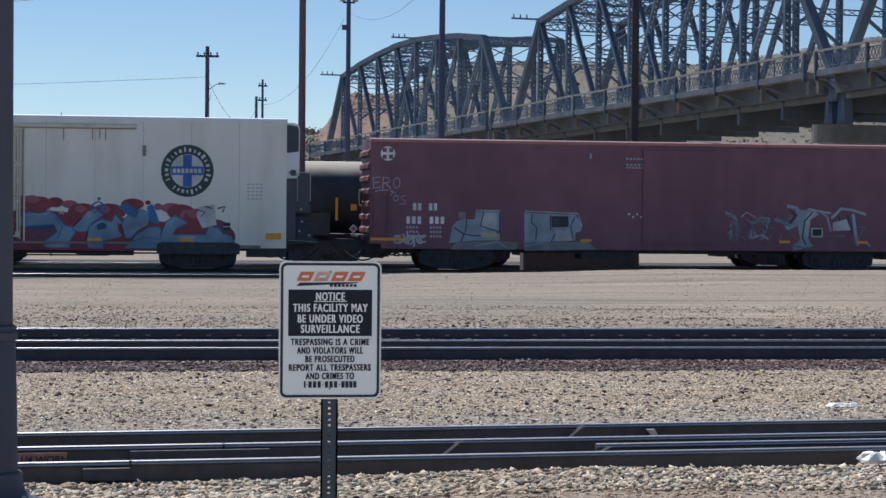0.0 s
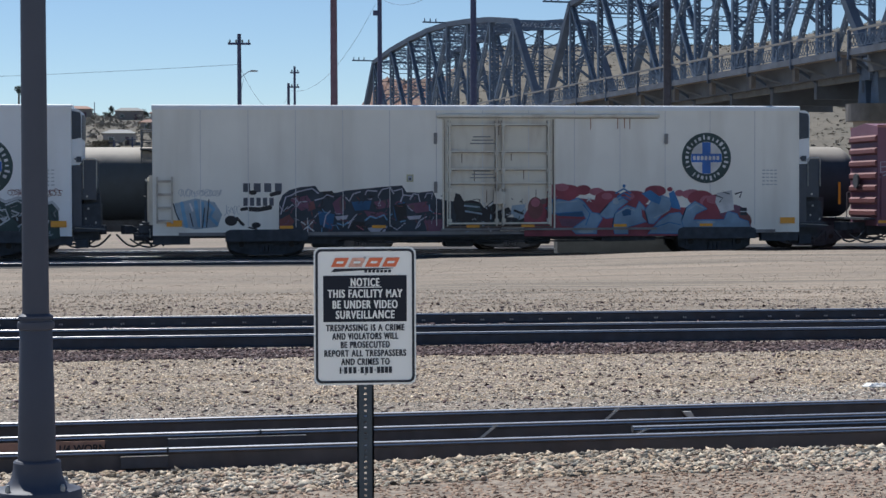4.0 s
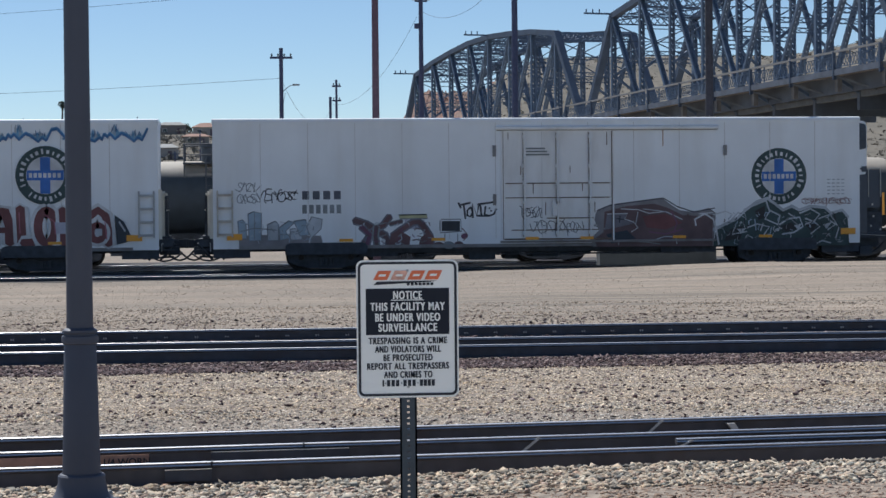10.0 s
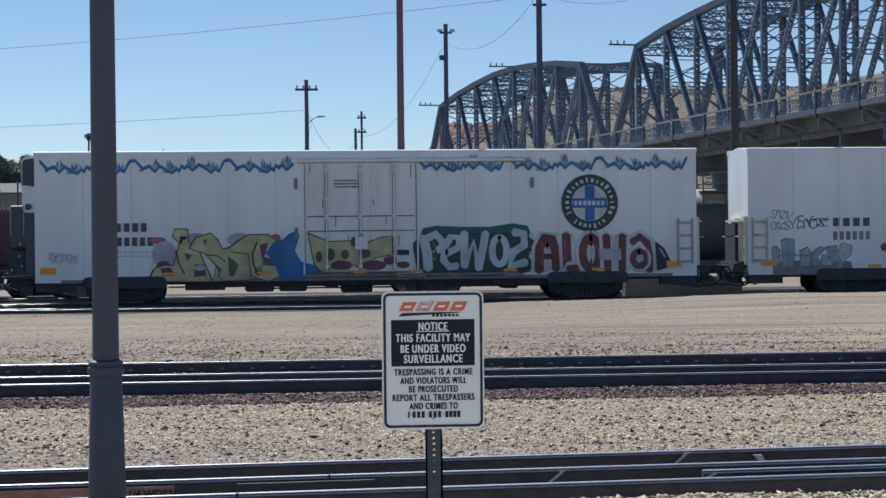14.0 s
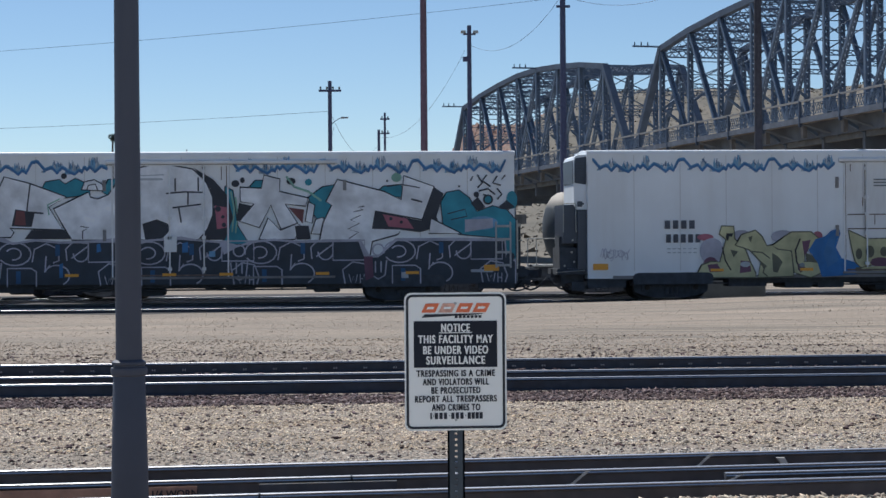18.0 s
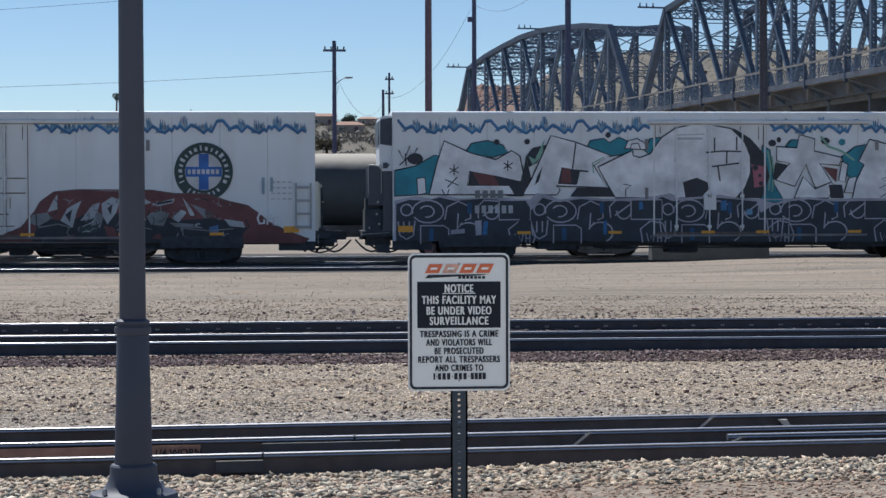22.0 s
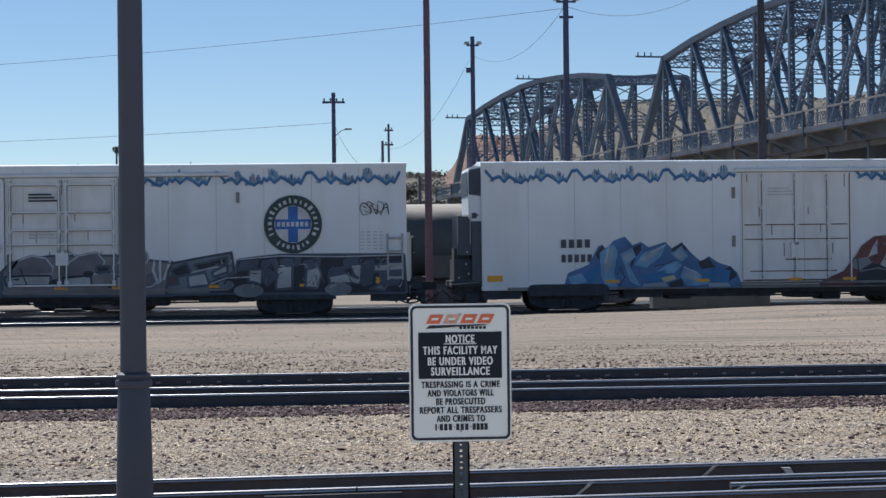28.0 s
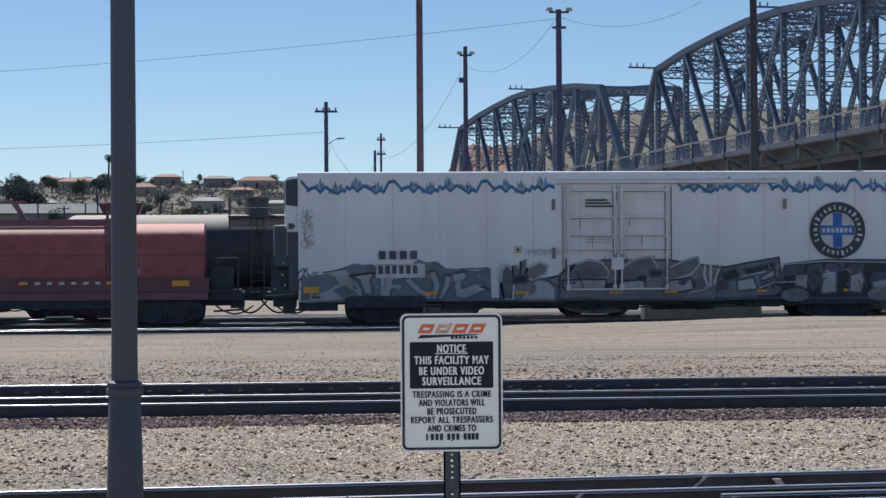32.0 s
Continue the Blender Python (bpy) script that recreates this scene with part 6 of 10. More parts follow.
p.banded([(18.87, 0.92), (19.29, 0.95)], "p_maroon", "p_dim", 0.262, 0.121)
p.line(arc(19.728, 1.475, 0.302, 0.563, 90, 450, 22), 0.543, "p_dim")
p.line(arc(19.728, 1.475, 0.302, 0.563, 90, 450, 22), 0.302, "p_maroon")
p.banded([(20.28, 2.1), (20.32, 1.45), (20.33, 0.84)], "p_maroon", "p_dim", 0.282, 0.121)
p.banded([(20.88, 2.09), (20.86, 0.83)], "p_maroon", "p_dim", 0.282, 0.121)
p.poly([(20.01, 1.63), (20.83, 1.62), (20.83, 1.22), (20.01, 1.23)], "p_lilac")
p.banded([(21.22, 1.84), (21.51, 2.04), (21.77, 1.84), (21.85, 1.33), (21.86, 0.82)], "p_maroon", "p_dim", 0.282, 0.121)
p.line(arc(21.48, 1.251, 0.221, 0.262, 90, 450, 22), 0.463, "p_dim")
p.line(arc(21.48, 1.251, 0.221, 0.262, 90, 450, 22), 0.241, "p_maroon")
p.poly([(21.4, 1.39), (21.64, 1.39), (21.64, 1.15), (21.4, 1.15)], "p_silver")
p.line([(17.95, 1.84), (18, 1.47), (17.92, 1.07)], 0.04, "p_pink")
p.line([(18.78, 1.99), (18.81, 1.26)], 0.04, "p_pink")
p.line([(19.67, 1.9), (19.99, 1.65), (20.03, 1.21)], 0.04, "p_pink")
p.line([(21.75, 1.63), (21.8, 1.02)], 0.04, "p_pink")
p.poly([(22.08, 1.87), (22.41, 1.63), (22.73, 0.97), (22.15, 0.82)], "p_navy")
p.line([(22.24, 1.63), (22.44, 1.3)], 0.06, "p_silver")
p.disc(17.564, 2.126, 0.08, "p_dim", 20, 0.101)
for i in range(3):
    p.rect(10.5, 11.5 - 0.08 * i, 3.9 + 0.11 * i, 3.95 + 0.11 * i, "p_grey")
p.apply(car)

# 4: piece over the whole car
car, p = reefer(-96.95, -73.26, -1, "b", "white refrigerator car covered in white, teal and navy graffiti")
rnd = random.Random(14)


def figures(p, u):
    """one run of the dark rounded figures along the bottom, drawn in pale line"""
    k = 1 / 49.7
    runs = [[(-15, 40), (-12, 16), (0, 9), (12, 16), (15, 42)], [(-5, 40), (-5, 21)], [(5, 40), (5, 21)],
            [(25, 1), (25, 33), (66, 33), (75, 27), (75, 1)], [(68, 44), (72, 66), (92, 76), (114, 66), (114, 46), (104, 42)], [(92, 54), (90, 26), (98, 38)],
            [(128, 46), (126, 66), (138, 78), (165, 76)], [(136, 50), (166, 72)], [(165, 78), (221, 78), (221, 43), (165, 43), (165, 78)],
            [(186, 2), (182, 26), (200, 40), (222, 36), (230, 14), (226, 2)],
            [(193, 18), (197, 3), (201, 14), (205, 3), (208, 18)], [(213, 18), (213, 2)], [(213, 10), (220, 10)], [(220, 18), (220, 2)]]
    for i, r in enumerate(runs):
        p.line([(u + a * k, 0.50 + b * k) for a, b in r], 0.05 if i < 10 else 0.035, "p_lilac")
    for cx, cz, rx, rz, a0, a1 in ((0, 61, 10, 10, 0, 360), (38, 58, 28, 20, -150, 190), (36, 58, 13, 10, -100, 150), (110, 20, 22, 18, 160, -60), (152, 58, 13, 14, -180, 20)):
        p.line(arc(u + cx * k, 0.50 + cz * k, rx * k, rz * k, a0, a1, 16), 0.05, "p_lilac")
    p.rect(u + 108 * k, u + 116 * k, 0.50 + 54 * k, 0.50 + 74 * k, "p_band")
    p.rect(u + 40 * k, u + 48 * k, 0.50 + 6 * k, 0.50 + 28 * k, "p_band")


zigzag(p, rnd, 0.2, 9.3)
zigzag(p, rnd, 13.6, 23.5)
p.piece("graffiti_piece", "teal clouds of spray paint")
p.outlined([(0.07, 3.13), (0.8, 3.29), (1.48, 3.67), (1.71, 3.67), (1.39, 2.65), (1.29, 2.29), (0.06, 2.22)], "p_teal", "p_mark", 0.04)
p.disc(0.802, 3.55, 0.282, "p_mark", 20, 0.201)
p.outlined([(2.63, 3.84), (2.83, 4.1), (3.39, 4.2), (3.94, 4.04), (4.14, 3.76), (3.58, 3.6), (2.79, 3.68)], "p_teal", "p_mark", 0.04)
p.disc(3.725, 4.143, 0.101, "p_mark", 20, 0.101)
p.outlined([(6.94, 3.88), (7.11, 4.2), (7.59, 4.28), (7.79, 4.12), (8.15, 4.32), (8.6, 4.11), (8.67, 3.75), (7.79, 3.63)], "p_teal", "p_mark", 0.04)
p.outlined([(9.08, 3.83), (9.28, 4.27), (9.65, 4.31), (9.77, 4.03), (9.4, 3.63)], "p_teal", "p_mark", 0.04)
p.disc(7.751, 4.397, 0.101, "p_mark", 20, 0.101)
p.disc(4.823, 4.161, 0.101, "p_mark", 20, 0.101)
p.poly([(4.78, 3.64), (5.02, 3.94), (5.5, 4.04), (5.18, 3.4), (4.88, 3.24)], "p_mark")
p.poly([(4.88, 3.64), (5.1, 3.52), (5.46, 4.28), (5.34, 3.64), (5.02, 3.32)], "p_mint")
p.outlined([(13.38, 4.02), (13.66, 3.86), (13.82, 2.61), (14.23, 1.96), (13.45, 1.96), (13.25, 2.16)], "p_teal", "p_mark", 0.04)
p.outlined([(14.24, 3.98), (14.44, 4.22), (14.81, 4.22), (14.85, 3.82), (14.32, 3.78)], "p_teal", "p_mark", 0.04)
p.disc(15.709, 4.181, 0.161, "p_mark", 20, 0.121)
p.disc(16.325, 4.14, 0.121, "p_teal", 20, 0.121)
p.disc(13.746, 4.104, 0.141, "p_mark", 20, 0.121)
p.disc(13.991, 4.225, 0.08, "p_mark", 20, 0.101)
p.outlined([(16.32, 3.61), (16.82, 3.98), (17.31, 4.06), (17.39, 3.61), (17.18, 2.63), (16.85, 2.55), (16.49, 3)], "p_teal", "p_mark", 0.04)
p.line([(15.55, 4.34), (15.83, 3.98), (16.32, 3.81), (16.77, 3.49)], 0.08, "p_mint")
p.line([(13.58, 3.82), (13.7, 3.21), (13.62, 2.4)], 0.06, "p_mint")
p.line([(13.74, 3.62), (13.82, 3.01), (13.74, 2.36)], 0.06, "p_mint")
p.outlined([(18.75, 3.81), (19, 3.99), (19.62, 4.05), (19.74, 3.6), (19.21, 3.6)], "p_teal", "p_mark", 0.04)
p.disc(19.456, 4.297, 0.181, "p_mint", 20, 0.161)
p.outlined([(21.03, 3.4), (21.24, 3.76), (21.69, 3.84), (22.07, 3.56), (22.32, 3.07), (22.9, 3.27), (23.4, 3.14), (23.73, 2.77), (23.73, 0.68), (23.15, 0.69), (23.06, 2.12), (21.69, 2.25), (21.11, 2.58)], "p_teal", "p_mark", 0.04)
p.disc(22.524, 2.656, 0.563, "p_sky", 20, 0.241)
p.poly([(21.9, 2.78), (22.9, 2.82), (22.9, 2.49), (21.9, 2.33)], "p_lilac")
p.disc(23.588, 3.471, 0.201, "p_teal", 20, 0.322)
p.poly([(22.11, 3.35), (22.36, 3.6), (22.63, 3.23), (22.4, 3.07)], "p_mark")
p.poly([(23.07, 3.19), (23.4, 3.47), (23.69, 3.23), (23.44, 3.1)], "p_mark")
p.line([(21.28, 2.99), (21.9, 3.15), (21.98, 2.9), (21.4, 2.78)], 0.04, "p_mark")
p.piece("graffiti_piece", "white block letters with black outlines")
p.poly([(2.78, 3.13), (4.62, 2.76), (4.78, 3.64), (5.01, 2.64), (4.69, 2.2), (4.17, 2.2), (2.7, 2.53)], "p_mark")
p.outlined([(1.29, 2.27), (1.59, 3.45), (1.84, 4.19), (2.79, 3.76), (3.7, 3.52), (4.26, 3.84), (4.56, 3.64), (4.68, 3.04), (4.57, 2.72), (3.78, 2.9), (2.74, 3.09), (2.66, 2.61), (4.17, 2.6), (4.37, 2.26)], "p_white", "p_mark", 0.048)
p.poly([(2.86, 3.06), (3.62, 2.96), (3.82, 2.58), (3.1, 2.62)], "p_maroon")
p.outlined([(0.86, 2.85), (1.15, 2.89), (1.19, 2.33), (0.89, 2.27)], "p_white", "p_mark", 0.04)
p.poly([(6.62, 2.51), (8.06, 2.51), (8.59, 2.18), (6.37, 2.19)], "p_mark")
p.outlined([(4.65, 2.26), (4.98, 2.84), (5.68, 4.38), (6.58, 4.14), (7.83, 3.67), (7.22, 3.31), (7.7, 2.51), (5.87, 2.57), (6.01, 2.43), (5.89, 2.25)], "p_white", "p_mark", 0.048)
p.poly([(6.06, 3.24), (6.74, 3.13), (6.62, 2.61), (5.93, 2.65)], "p_mark")
p.poly([(6.1, 3.2), (6.38, 3.17), (6.42, 2.67), (6.02, 2.69)], "p_maroon")
p.poly([(5.38, 3.28), (5.25, 2.76), (5.09, 2.6), (5.18, 2.92)], "p_mark")
p.line([(6.58, 4.14), (6.46, 3.19)], 0.052, "p_mark")
p.line([(6.58, 3.13), (7.02, 3.09)], 0.06, "p_mark")
p.line([(7.22, 3.03), (7.18, 3.39), (7.59, 3.59)], 0.048, "p_mint")
p.outlined([(7.38, 3.25), (8.59, 3.83), (8.67, 3.65), (8.92, 3.59), (9.28, 3.73), (9.69, 4.31), (10.21, 4.65), (10.82, 4.78), (11.47, 4.77), (12.24, 4.63), (12.71, 4.19), (12.95, 3.62), (12.95, 3.01), (12.76, 2.51), (12.43, 2.12), (8.02, 2.14), (7.74, 2.59)], "p_white", "p_mark", 0.048)
p.poly([(12.28, 4.67), (12.95, 4.27), (13.46, 3.7), (13.66, 2.89), (13.37, 2.12), (12.48, 2.12), (12.84, 2.69), (12.99, 3.3), (12.85, 3.94)], "p_mark")
p.poly([(13.01, 3.34), (13.5, 3.25), (13.5, 2.57), (13.09, 2.49)], "p_pink")
p.disc(13.131, 3.215, 0.101, "p_mark", 20, 0.101)
p.disc(13.293, 2.931, 0.06, "p_mark", 20, 0.06)
p.disc(13.333, 2.648, 0.08, "p_mark", 20, 0.08)
p.outlined([(8.35, 3.91), (8.47, 4.19), (8.8, 4.27), (9.08, 4.11), (9.12, 3.87)], "p_white", "p_mark", 0.04)
p.line([(8.55, 3.91), (8.6, 4.07), (8.84, 4.11), (8.92, 3.91)], 0.04, "p_mark")
p.line([(11.63, 4.29), (11.63, 3.85)], 0.056, "p_mark")
p.line([(12.44, 4.33), (12.44, 3.86)], 0.056, "p_mark")
p.line([(11.32, 3.77), (11.95, 3.82), (12.6, 3.8)], 0.056, "p_mark")
p.line([(12.08, 3.82), (12.07, 3.38)], 0.056, "p_mark")
p.line([(11.54, 3.26), (12.52, 3.38)], 0.056, "p_mark")
p.line([(11.75, 3.26), (11.83, 2.75)], 0.056, "p_mark")
p.poly([(10.47, 2.7), (10.98, 2.86), (11.38, 2.69), (11.42, 2.45), (11.13, 2.13), (10.57, 2.13)], "p_mark")
p.line([(10.21, 4.39), (11.23, 4.43)], 0.04, "p_silver")
p.line([(10.25, 4.27), (11.18, 4.27)], 0.08, "p_silver")
p.line([(8.31, 2.63), (8.59, 2.58), (8.39, 2.46), (8.38, 2.18)], 0.04, "p_mark")
p.poly([(13.87, 3.42), (14.58, 3.25), (14.07, 2.71), (13.76, 2.81)], "p_mark")
p.outlined([(13.91, 3.98), (14.66, 3.94), (14.75, 4.41), (15.32, 4.26), (15.3, 3.82), (16.3, 3.59), (16.22, 3.29), (15.5, 3.37), (15.93, 2.7), (15.34, 2.48), (14.99, 3.33), (14.58, 2.54), (13.88, 2.77), (14.4, 3.39), (13.91, 3.46)], "p_white", "p_mark", 0.048)
p.outlined([(14.56, 2.12), (14.89, 2.89), (15.33, 2.44), (15.91, 2.68), (16.05, 2.6), (15.83, 2.11)], "p_white", "p_mark", 0.04)
p.poly([(15.62, 3.25), (16.16, 3.17), (16.11, 2.68)], "p_maroon")
p.poly([(15.83, 2.6), (16.32, 2.6), (16.4, 2.11), (15.91, 2.11)], "p_mark")
p.outlined([(16.32, 3.45), (16.55, 3.33), (16.44, 2.68), (16.2, 2.76)], "p_white", "p_mark", 0.04)
p.outlined([(16.4, 2.31), (16.57, 2.82), (16.83, 2.9), (16.98, 2.59), (16.81, 2.29)], "p_white", "p_mark", 0.04)
p.poly([(20.76, 3.97), (21.13, 3.72), (20.88, 2.89), (21.01, 2.54), (20.28, 2.34), (19.66, 2.42), (18.58, 2.51), (18.69, 3.1), (20.34, 2.75)], "p_mark")
p.outlined([(16.69, 2.03), (16.83, 2.7), (17.14, 3.33), (16.94, 3.45), (17.35, 4.24), (19, 3.81), (19.62, 3.5), (19.72, 4.36), (20.8, 3.97), (20.36, 2.79), (18.69, 3.1), (18.58, 2.49), (19.62, 2.46), (19.49, 2.26), (18.58, 2.02), (18.5, 1.53), (18.27, 1.53), (18.07, 2.02)], "p_white", "p_mark", 0.052)
p.poly([(18.96, 2.99), (19.82, 2.83), (20.07, 2.46), (19.16, 2.55)], "p_pink")
p.disc(19.246, 2.83, 0.06, "p_mark", 20, 0.06)
p.disc(19.618, 2.707, 0.06, "p_mark", 20, 0.06)
p.outlined([(20.69, 2.83), (21.77, 2.29), (20.61, 2.29)], "p_white", "p_mark", 0.04)
p.line([(17.76, 2.14), (18.09, 2.35), (17.72, 2.47), (18.13, 2.67), (17.8, 2.79), (18.17, 2.96), (17.93, 3.08), (18.26, 3.16), (18.09, 3.24), (18.3, 3.28)], 0.04, "p_mark")
p.line([(19.99, 3.52), (20.36, 3.42)], 0.06, "p_mark")
p.line([(19.12, 3.97), (19.62, 4.05), (20.28, 3.93)], 0.04, "p_mark")
p.piece("graffiti_piece", "black stars, dots and scrawls")
p.line([(2.03, 3.21), (2.35, 3.05)], 0.04, "p_mark")
p.line([(2.03, 3.05), (2.35, 3.25)], 0.04, "p_mark")
p.line([(2.19, 3.33), (2.19, 2.97)], 0.04, "p_mark")
p.line([(1.87, 2.81), (2.34, 2.61)], 0.04, "p_mark")
p.line([(1.95, 2.53), (2.3, 2.89)], 0.04, "p_mark")
p.line([(1.75, 2.45), (1.9, 2.21), (2.02, 2.45)], 0.04, "p_mark")
p.line([(3.98, 3.4), (4.26, 3.2)], 0.04, "p_mark")
p.line([(3.98, 3.2), (4.3, 3.4)], 0.04, "p_mark")
p.line([(4.12, 3.48), (4.12, 3.12)], 0.04, "p_mark")
p.line([(0.21, 3.85), (0.41, 3.49), (0.61, 4.01), (0.68, 3.57), (0.88, 3.93)], 0.048, "p_mark")
p.line([(0.25, 3.33), (0.6, 3.65), (0.92, 3.41)], 0.048, "p_mark")
p.line([(0.45, 3.73), (0.48, 3.29)], 0.04, "p_mark")
p.line([(22.36, 4.37), (22.53, 4.09), (22.36, 3.92)], 0.06, "p_mark")
p.line([(22.69, 4.37), (22.53, 4.17), (22.82, 3.96)], 0.06, "p_mark")
p.line([(23.07, 4.33), (22.9, 4.09), (23.19, 4)], 0.06, "p_mark")
p.line([(22.4, 3.8), (22.73, 3.88), (22.98, 3.68)], 0.06, "p_mark")
p.line([(23.07, 3.88), (23.23, 3.68), (23.07, 3.51)], 0.06, "p_mark")
p.line([(22.57, 3.68), (22.82, 3.56), (22.65, 3.35)], 0.06, "p_mark")
p.line([(23.36, 4.37), (23.23, 4.21)], 0.04, "p_mark")
p.line([(22.19, 4.33), (22.11, 4.17)], 0.04, "p_mark")
p.disc(22.317, 3.679, 0.101, "p_mark", 20, 0.101)
p.disc(22.733, 3.494, 0.181, "p_mark", 20, 0.181)
p.disc(22.733, 3.494, 0.121, "p_teal", 20, 0.121)
p.disc(21.694, 3.967, 0.04, "p_mark", 20, 0.04)
p.disc(19.125, 4.175, 0.04, "p_mark", 20, 0.04)
p.piece("graffiti_piece", "row of navy figures with pale outlines")
p.poly([(0.05, 0.62), (0.06, 2.06), (0.79, 2.21), (1.39, 2.13), (1.78, 2.25), (2.38, 2.13), (4.17, 2.16), (4.87, 2.04), (5.17, 2.32), (5.67, 2.23), (5.97, 2.07), (6.77, 2.19), (7.58, 2.1), (8.79, 2.14), (9.6, 2.22), (10, 2.3), (10.4, 2.13), (11.01, 2.17), (11.83, 2.25), (12.43, 2.12), (13.25, 2.08), (13.86, 1.92), (14.27, 2.08), (15.09, 2.15), (15.91, 2.07), (16.93, 2.11), (18.17, 2.1), (18.48, 1.53), (18.79, 1.53), (19.41, 2.14), (20.86, 2.13), (21.9, 2.13), (23.36, 2.08), (23.4, 1.51), (23.73, 1.34), (23.73, 0.48)], "p_lilac")
p.poly([(0.11, 0.62), (0.12, 1.94), (0.59, 2.09), (1.19, 2.05), (1.68, 2.17), (2.22, 2.05), (3.18, 2.12), (4.77, 2.04), (4.97, 1.71), (5.37, 2.15), (5.97, 1.99), (6.77, 2.11), (7.58, 2.02), (9.49, 2.06), (9.7, 2.18), (10.12, 2.01), (10.93, 2.09), (11.82, 2.13), (13.17, 2), (13.33, 1.59), (13.76, 1.84), (14.37, 2), (15.09, 2.07), (15.91, 1.99), (18.09, 2.02), (18.29, 1.45), (18.79, 1.45), (19.45, 2.03), (20.86, 2.03), (21.9, 2.02), (23.31, 2), (23.36, 1.42), (23.69, 1.26), (23.69, 0.48)], "p_navy")
figures(p, 0.486)
figures(p, 5.263)
figures(p, 9.932)
figures(p, 13.856)
figures(p, 18.785)
p.poly([(2.07, 1.01), (2.57, 1.05), (2.57, 0.89), (2.07, 0.85)], "p_lilac")
p.poly([(3.25, 1.32), (3.41, 1.32), (3.37, 0.84), (3.21, 0.84)], "p_blue")
p.poly([(2.93, 1.32), (3.17, 1.36), (3.17, 0.84), (2.97, 0.8)], "p_lilac")
p.poly([(7.57, 1.3), (7.7, 1.34), (7.69, 0.82), (7.57, 0.82)], "p_blue")
p.poly([(8.87, 1.98), (8.99, 2.02), (9.03, 1.74), (8.87, 1.7)], "p_blue")
p.poly([(11.86, 2.01), (12.07, 2.05), (12.07, 1.68), (11.86, 1.68)], "p_blue")
p.poly([(12.8, 1.72), (13.02, 1.72), (13.02, 1.52), (12.8, 1.52)], "p_sky")
p.poly([(18.27, 1.49), (18.58, 1.49), (18.62, 0.75), (18.33, 0.63)], "p_purple")
p.poly([(19.61, 0.91), (19.86, 0.95), (19.86, 0.71), (19.61, 0.71)], "p_silver")
p.poly([(22.1, 1), (22.9, 1), (22.9, 0.89), (22.1, 0.9)], "p_silver")
p.disc(23.523, 1.443, 0.161, "p_navy", 20, 0.161)
p.disc(4.726, 1.235, 0.241, "p_navy", 20, 0.201)
p.piece("marking", "row of plain painted bars")
marks(p, 2.9, 4.0, 2.15, 2.42, 4, "p_grey")
marks(p, 2.9, 4.35, 1.6, 1.88, 6, "p_silver")
p.apply(car)

# 5: blue crystal piece and dark piece on a red cloud
car, p = reefer(-123.2, -99.71, -1, "b", "white refrigerator car with blue and dark red graffiti")
rnd = random.Random(15)
zigzag(p, rnd, 0.15, 9.3)
zigzag(p, rnd, 13.6, 23.3)
marks(p, 2.8, 3.95, 2.12, 2.42, 4, "p_letter")
marks(p, 2.82, 4.0, 1.6, 1.88, 5, "p_letter")
emblem(p, 19.56, 3.1, 1.03)
p.piece("graffiti_piece", "blue crystal letters")
p.poly([(2.92, 0.7), (3.09, 1.22), (3.84, 1.51), (4.21, 2.2), (4.52, 2.08), (4.74, 2.36), (5.16, 2.51), (5.44, 2.19), (5.75, 2.31), (6.03, 2.11), (6.63, 2.3), (6.87, 2.06), (7.23, 2.28), (7.62, 1.85), (7.94, 1.57), (8.22, 1.77), (8.54, 1.54), (9.02, 1.38), (9.26, 1.16), (9.45, 0.63)], "p_denim")
p.poly([(4.08, 1.88), (4.32, 2.24), (4.48, 2.04), (4.2, 1.68)], "p_navy")
p.poly([(5.33, 2.07), (5.75, 2.23), (5.75, 2.01), (5.53, 1.71), (5.39, 1.35)], "p_navy")
p.poly([(6.83, 2.04), (7.23, 2.26), (7.43, 2.02), (6.95, 1.9)], "p_navy")
p.poly([(7.82, 1.57), (8.22, 1.71), (8.46, 1.36), (7.94, 1.31)], "p_navy")
p.poly([(8.74, 1.28), (9.02, 1.4), (9.26, 1.04), (8.93, 0.84)], "p_navy")
p.poly([(6.73, 0.8), (7.21, 0.98), (7.29, 0.69), (6.81, 0.66)], "p_navy")
p.poly([(4.29, 1.08), (4.24, 1.92), (4.54, 2.16), (4.76, 2.22), (4.9, 1.96), (4.75, 1.2), (4.88, 0.7), (4.47, 0.7)], "p_sky")
p.poly([(4.4, 1.68), (4.6, 2.08), (4.76, 2.08), (4.67, 1.44), (4.43, 1.16)], "p_pale")
p.poly([(5, 1.88), (5.43, 2.11), (5.55, 1.79), (5.27, 1.51), (5.74, 0.69), (5.34, 0.87)], "p_sky")
p.poly([(5.07, 1.76), (5.35, 1.99), (5.43, 1.79), (5.23, 1.55), (5.5, 1.07)], "p_pale")
p.poly([(5.51, 1.47), (5.83, 1.91), (6.67, 2.22), (6.47, 1.78), (5.94, 1.39)], "p_sky")
p.poly([(5.67, 1.67), (6.03, 1.91), (6.51, 2.1), (6.35, 1.86), (5.91, 1.59)], "p_pale")
p.poly([(6.18, 1.15), (6.74, 1.5), (7.06, 1.6), (7.26, 1.44), (6.94, 1.18)], "p_sky")
p.poly([(6.83, 1.86), (7.23, 2.16), (7.46, 1.77), (7.22, 1.58)], "p_sky")
p.poly([(6.94, 1.86), (7.23, 2.04), (7.34, 1.78), (7.14, 1.66)], "p_pale")
